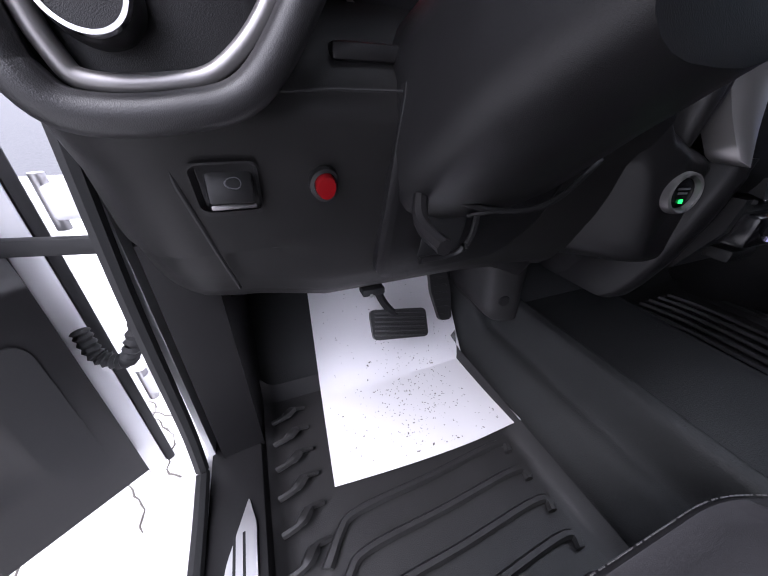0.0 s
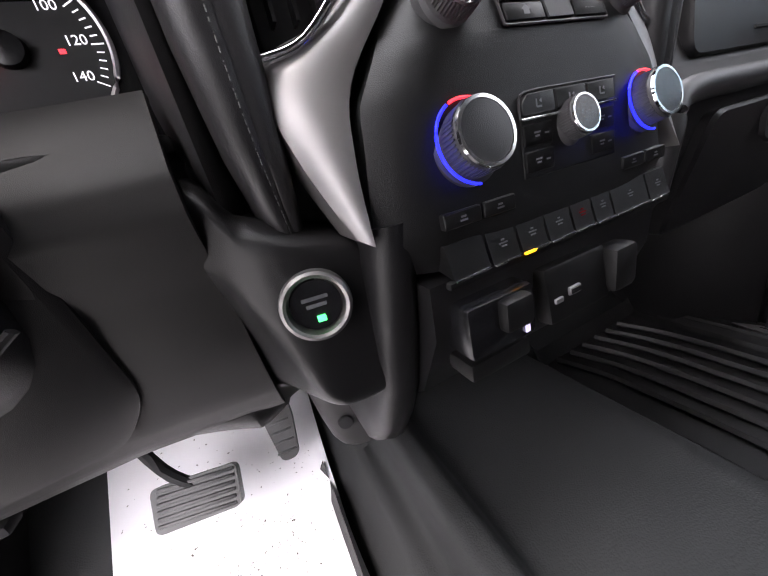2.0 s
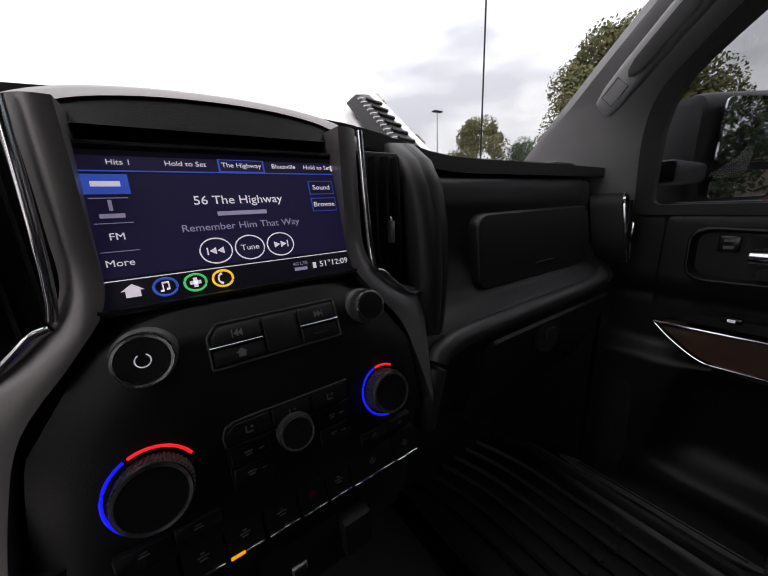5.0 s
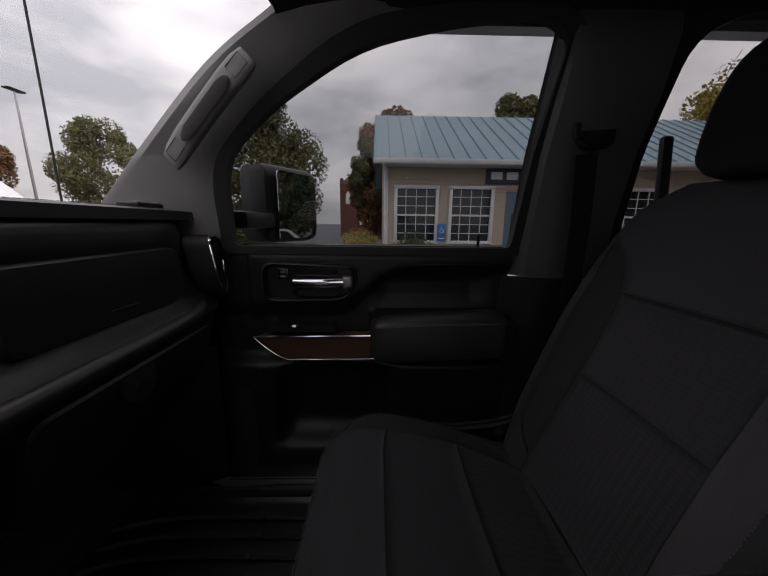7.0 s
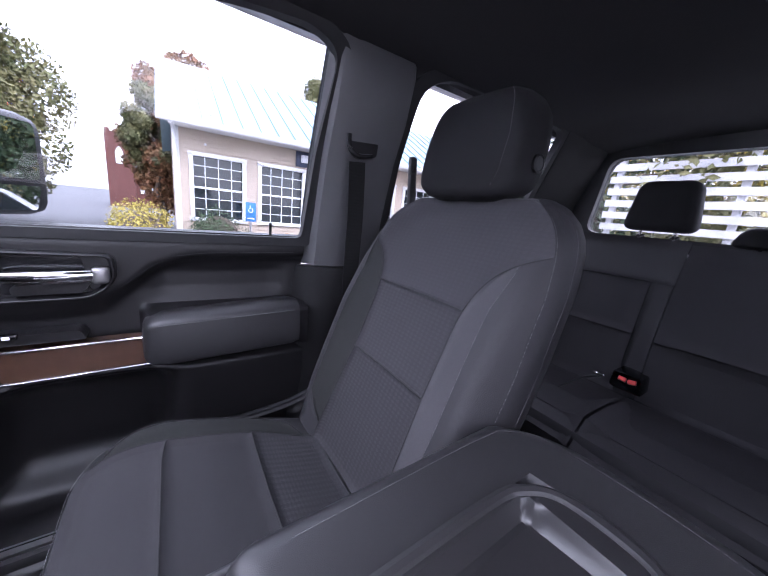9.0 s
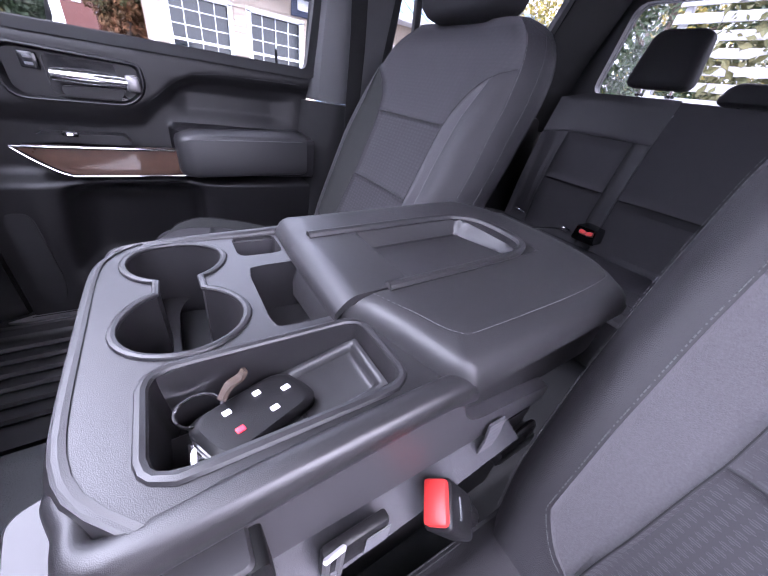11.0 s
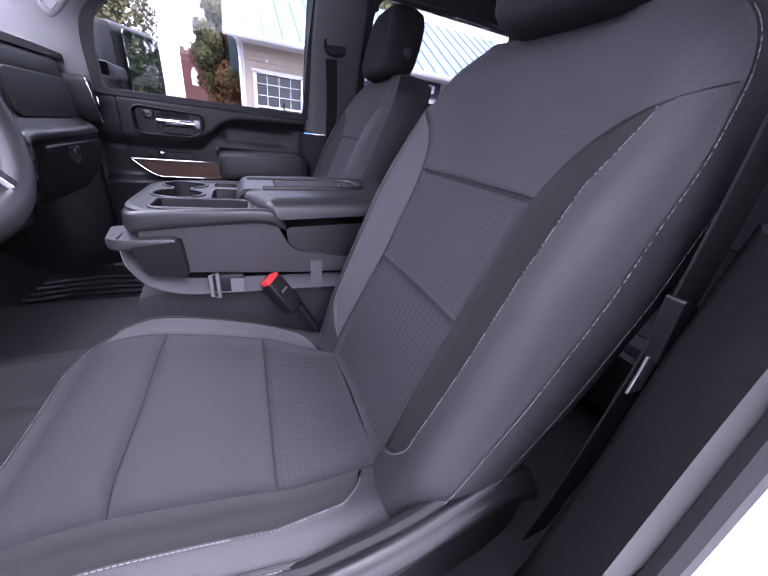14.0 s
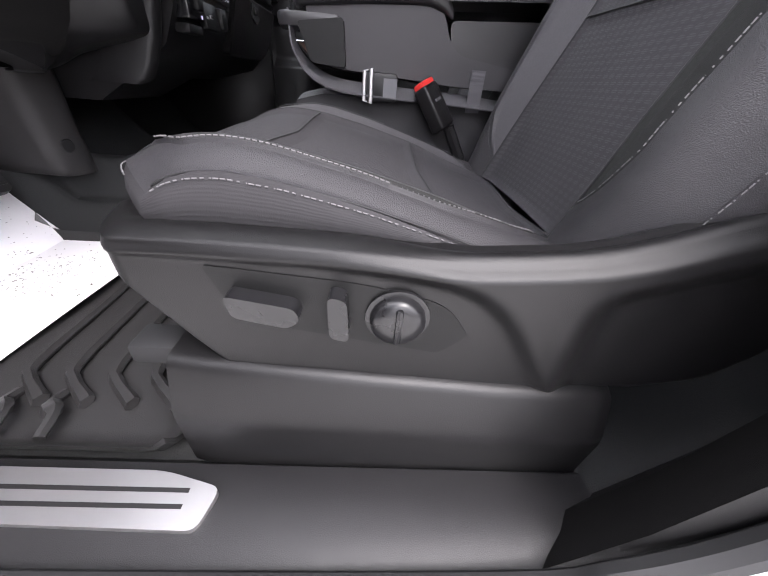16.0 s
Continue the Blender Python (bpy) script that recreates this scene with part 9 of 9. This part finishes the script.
# ---- plants ----
def leaf_cloud(rng, centres, count, size, flat=0.5):
    """Many small leaf clumps scattered round centres (x, y, z, radius)."""
    vs, fs = [], []
    for _ in range(count):
        cx, cy, cz, r = rng.choice(centres)
        d = Vector((rng.gauss(0, 1), rng.gauss(0, 1), rng.gauss(0, 1))).normalized()
        p = Vector((cx, cy, cz)) + d * r * rng.uniform(0.55, 1.05) ** 0.6
        a = Vector((rng.gauss(0, 1), rng.gauss(0, 1), rng.gauss(0, 1))).normalized()
        b = a.cross(d + Vector((0.01, 0.02, 0.03))).normalized()
        s = size * rng.uniform(0.6, 1.5)
        i = len(vs)
        vs += [p - a * s, p - b * s * flat, p + a * s, p + b * s * flat + d * s * 0.3]
        fs += [(i, i + 1, i + 2), (i, i + 2, i + 3)]
    bm = bmesh.new()
    vv = [bm.verts.new(v) for v in vs]
    for f in fs:
        bm.faces.new([vv[x] for x in f])
    return bm


def make_tree(x, y, h, w, mat, seed, label, leaves=20000, z0=GZ, low=0.14):
    """Tapered trunk, limbs and a full uneven crown of leaf clumps."""
    rng = random.Random(seed)
    t = thing("tree", label, "tree", "trees")
    trunk = [Vector((x, y, z0))]
    for k in range(1, 6):
        trunk.append(Vector((x + rng.uniform(-0.02, 0.02) * h, y + rng.uniform(-0.02, 0.02) * h, z0 + h * 0.15 * k)))
    bms = [tube(trunk, [h * q for q in (0.028, 0.022, 0.018, 0.013, 0.009, 0.005)], 8)]
    cs = []
    for k in range(64):
        hh = rng.uniform(low, 0.95)
        wide = math.sin(math.pi * min(1.0, (hh - low + 0.06) / (1.06 - low)) ** 0.8) ** 0.6
        a = rng.uniform(0, 6.28)
        rr = w * 0.5 * wide * rng.uniform(0.25, 1.0) ** 0.5
        e = Vector((x + rr * math.cos(a), y + rr * math.sin(a), z0 + h * hh))
        if k % 3 == 0:
            b0 = trunk[min(5, 1 + int(hh * 4.5))]
            bms.append(tube([b0, (b0 + e) / 2 + Vector((0, 0, h * 0.02)), e], [h * 0.008, h * 0.005, h * 0.002], 5))
        cs.append((e.x, e.y, e.z, w * rng.uniform(0.08, 0.17)))
    part("trunk", join(*bms), M_BARK, t)
    part("crown", leaf_cloud(rng, cs, int(leaves * 1.6), h * 0.0098), mat, t, smooth=False)
    return t


def bush(x, y, w, d, h, mat, seed, label):
    rng = random.Random(seed)
    b = thing("bush", label, "bush")
    cs = []
    for _ in range(26):
        a, r = rng.uniform(0, 6.28), rng.uniform(0, 0.85)
        cs.append((x + d / 2 * r * math.cos(a), y + w / 2 * r * math.sin(a), GZ + h * rng.uniform(0.35, 0.78 - 0.2 * r), h * rng.uniform(0.20, 0.30)))
    part("leaves", leaf_cloud(rng, cs, 9000, 0.024, 0.6), mat, b, smooth=False)
    core = bmesh.new()
    bmesh.ops.create_icosphere(core, subdivisions=2, radius=1, matrix=Matrix.Translation((x, y, GZ + h * 0.42)) @ Matrix.Diagonal((d * 0.42, w * 0.42, h * 0.40, 1)))
    part("stems", core, M_BARK, b)
    return b


bush(8.0, 0.06, 1.15, 0.9, 1.55, M_LEAFY, 11, "yellow green clipped bush at the building corner")
bush(8.2, -1.35, 1.15, 0.8, 1.55, M_LEAFD, 12, "dark green clipped bush under the window")
bush(8.6, 0.55, 1.1, 0.8, 0.95, M_LEAFD, 13, "low green shrub beside the building")
bush(8.3, -2.95, 1.3, 0.6, 0.95, M_LEAFO, 14, "reddish low shrub under the window")
make_tree(18.0, 6.5, 8.4, 7.0, M_LEAFG, 21, "leafy green tree turning yellow", 32000)
make_tree(17.2, -0.1, 5.9, 2.4, M_LEAFG, 22, "green tree behind the building", low=0.46)
make_tree(18.5, -1.2, 7.7, 4.4, M_LEAFO, 23, "tree with reddish autumn leaves")
make_tree(18.5, -8.0, 8.6, 4.0, M_LEAFG, 24, "green tree behind the roof")
make_tree(29.0, 23.5, 9.8, 7.5, M_LEAFG, 25, "round green tree across the lot")
make_tree(22.0, 28.0, 9.6, 6.0, M_LEAFO, 26, "tree with yellow autumn leaves")
make_tree(17.0, 25.8, 11.4, 4.2, M_LEAFY, 27, "tree with yellow autumn leaves")
make_tree(30.0, 18.0, 7.0, 6.0, M_LEAFD, 28, "dark green tree far off")
make_tree(4.6, -11.5, 7.0, 4.6, M_LEAFD, 42, "dark green tree behind the truck", 9000)
make_tree(0.6, -9.5, 6.5, 5.0, M_LEAFG, 41, "green tree behind the truck", 9000)
for k, (x, y) in enumerate(((5, -17), (9, -19), (1, -18), (-4, -17), (13, -15))):
    make_tree(x, y, 6.8 + k % 3, 5.5, M_LEAFG if k % 2 else M_LEAFY, 31 + k, "green tree behind the lot", 9000)

# brick church far off
ch = thing("brick_church", "dark red brick church with a square tower", "building")
part("tower", box((41, 7.3, 1.15), (1.5, 1.5, 3.9)), M_BRICK, ch)
for k in range(3):
    part("merlon", box((40.35, 6.72 + k * 0.58, 3.22), (0.2, 0.28, 0.28)), M_BRICK, ch)
part("nave", box((43, 4.9, 0.15), (3.4, 3.4, 1.9)), M_BRICK, ch)
part("nave_roof", prism([(3.0, 1.05), (6.75, 1.05), (4.9, 2.3)], "x", 41.2, 44.8), M_BARK, ch)
wa = rounded([(7.08, 1.5), (7.52, 1.5), (7.52, 2.1), (7.3, 2.4), (7.08, 2.1)], 0.06)
part("tower_window", prism(wa, "x", 40.2, 40.26), M_TRIMW, ch)
for yy in (6.0, 5.0, 4.0):
    part("window", box((41.28, yy, 0.35), (0.06, 0.4, 0.7)), M_TRIMW, ch)
fit_axes(ch, (), [(3.0, -1.0), (6.55, 2.4), (8.05, 4.4)], [(-0.78, -0.78), (3.1, 6.0)])
far = thing("far_house", "pale far house with grey roof", "building")
part("wall", box((46, 17, 0.8), (6, 5, 3.2)), M_TRIMW, far)
part("roof", prism([(14.2, 2.4), (19.8, 2.4), (17, 4.2)], "x", 42.6, 49.4), M_BARK, far)
lamp = thing("street_lamp", "tall parking lot lamp with flat double head", "street lamp")
part("pole", tube([(23.9, 24.5, GZ), (23.9, 24.5, 9.5)], [0.10, 0.06], 8), M_STEEL, lamp)
part("head", box((23.9, 24.5, 9.5), (1.1, 0.5, 0.12), 0.04), M_PLASTIC, lamp)
pole = thing("utility_pole", "wooden utility pole with crossarm", "pole")
part("post", tube([(25, 33.5, GZ), (25, 33.5, 6.5)], [0.14, 0.1], 8), M_BARK, pole)
part("crossarm", box((25, 33.5, 5.9), (1.8, 0.12, 0.12)), M_BARK, pole)


def make_car(x, y, rz, mat, label):
    c = thing("parked_car", label, "car", "parked cars")
    prof = [(-2.2, 0.35), (-2.15, 0.75), (-1.35, 0.95), (-0.75, 1.42), (0.7, 1.45), (1.45, 0.98), (2.15, 0.88), (2.25, 0.40)]
    M = pose(x, y, GZ, 0, 0, rz)
    part("body", xform(prism(rounded(prof, 0.12), "x", -0.85, 0.85, 0.05), M), mat, c)
    gls = rounded([(-1.15, 0.98), (-0.68, 1.36), (0.62, 1.38), (1.2, 1.0)], 0.05)
    part("side_glass", xform(prism(gls, "x", -0.87, 0.87), M), M_DARKGL, c)
    for wx in (-0.84, 0.84):
        for wy in (-1.35, 1.35):
            w = part("wheel", lathe([(0.22, -0.1), (0.33, -0.1), (0.34, 0.1), (0.22, 0.1)], M @ frame_of((wx, wy, 0.33), (0, 1, 0), (0, 0, 1)), 20), M_SEAL, c)
            part("wheel_disc", lathe([(0.2, -0.08), (0.2, 0.08), (0.001, 0.1)], M @ frame_of((wx, wy, 0.33), (0, 1, 0), (0, 0, 1)), 16), M_STEEL, w)
    return c


make_car(30, 14.5, 20, M_WHITE, "white car parked far across the lot")
for k, (x, y, rz, mt, lb) in enumerate(((13.5, 9.2, 70, M_WHITE, "white car parked across the lot"), (33, 11.6, 10, M_PANEL, "dark car parked across the lot"), (36, 13.5, 15, M_STEEL, "silver car parked across the lot"), (3.0, -9.5, 85, M_WHITE, "white car parked behind the truck"), (6.5, -9.0, 80, M_STEEL, "silver car parked behind the truck"))):
    make_car(x, y, rz, mt, lb)
# white slatted screen behind the truck
scr_ = thing("slatted_screen", "white slatted carport screen behind the truck", "screen")
for k in range(20):
    part("slat", box((0.2, -7.2, 0.25 + k * 0.205), (5.0, 0.04, 0.115), 0.0), M_SLAT, scr_)
for xx in (-2.2, -0.6, 1.0, 2.6):
    part("post", box((xx, -7.3, 1.7), (0.09, 0.09, 5.0)), M_SLAT, scr_)
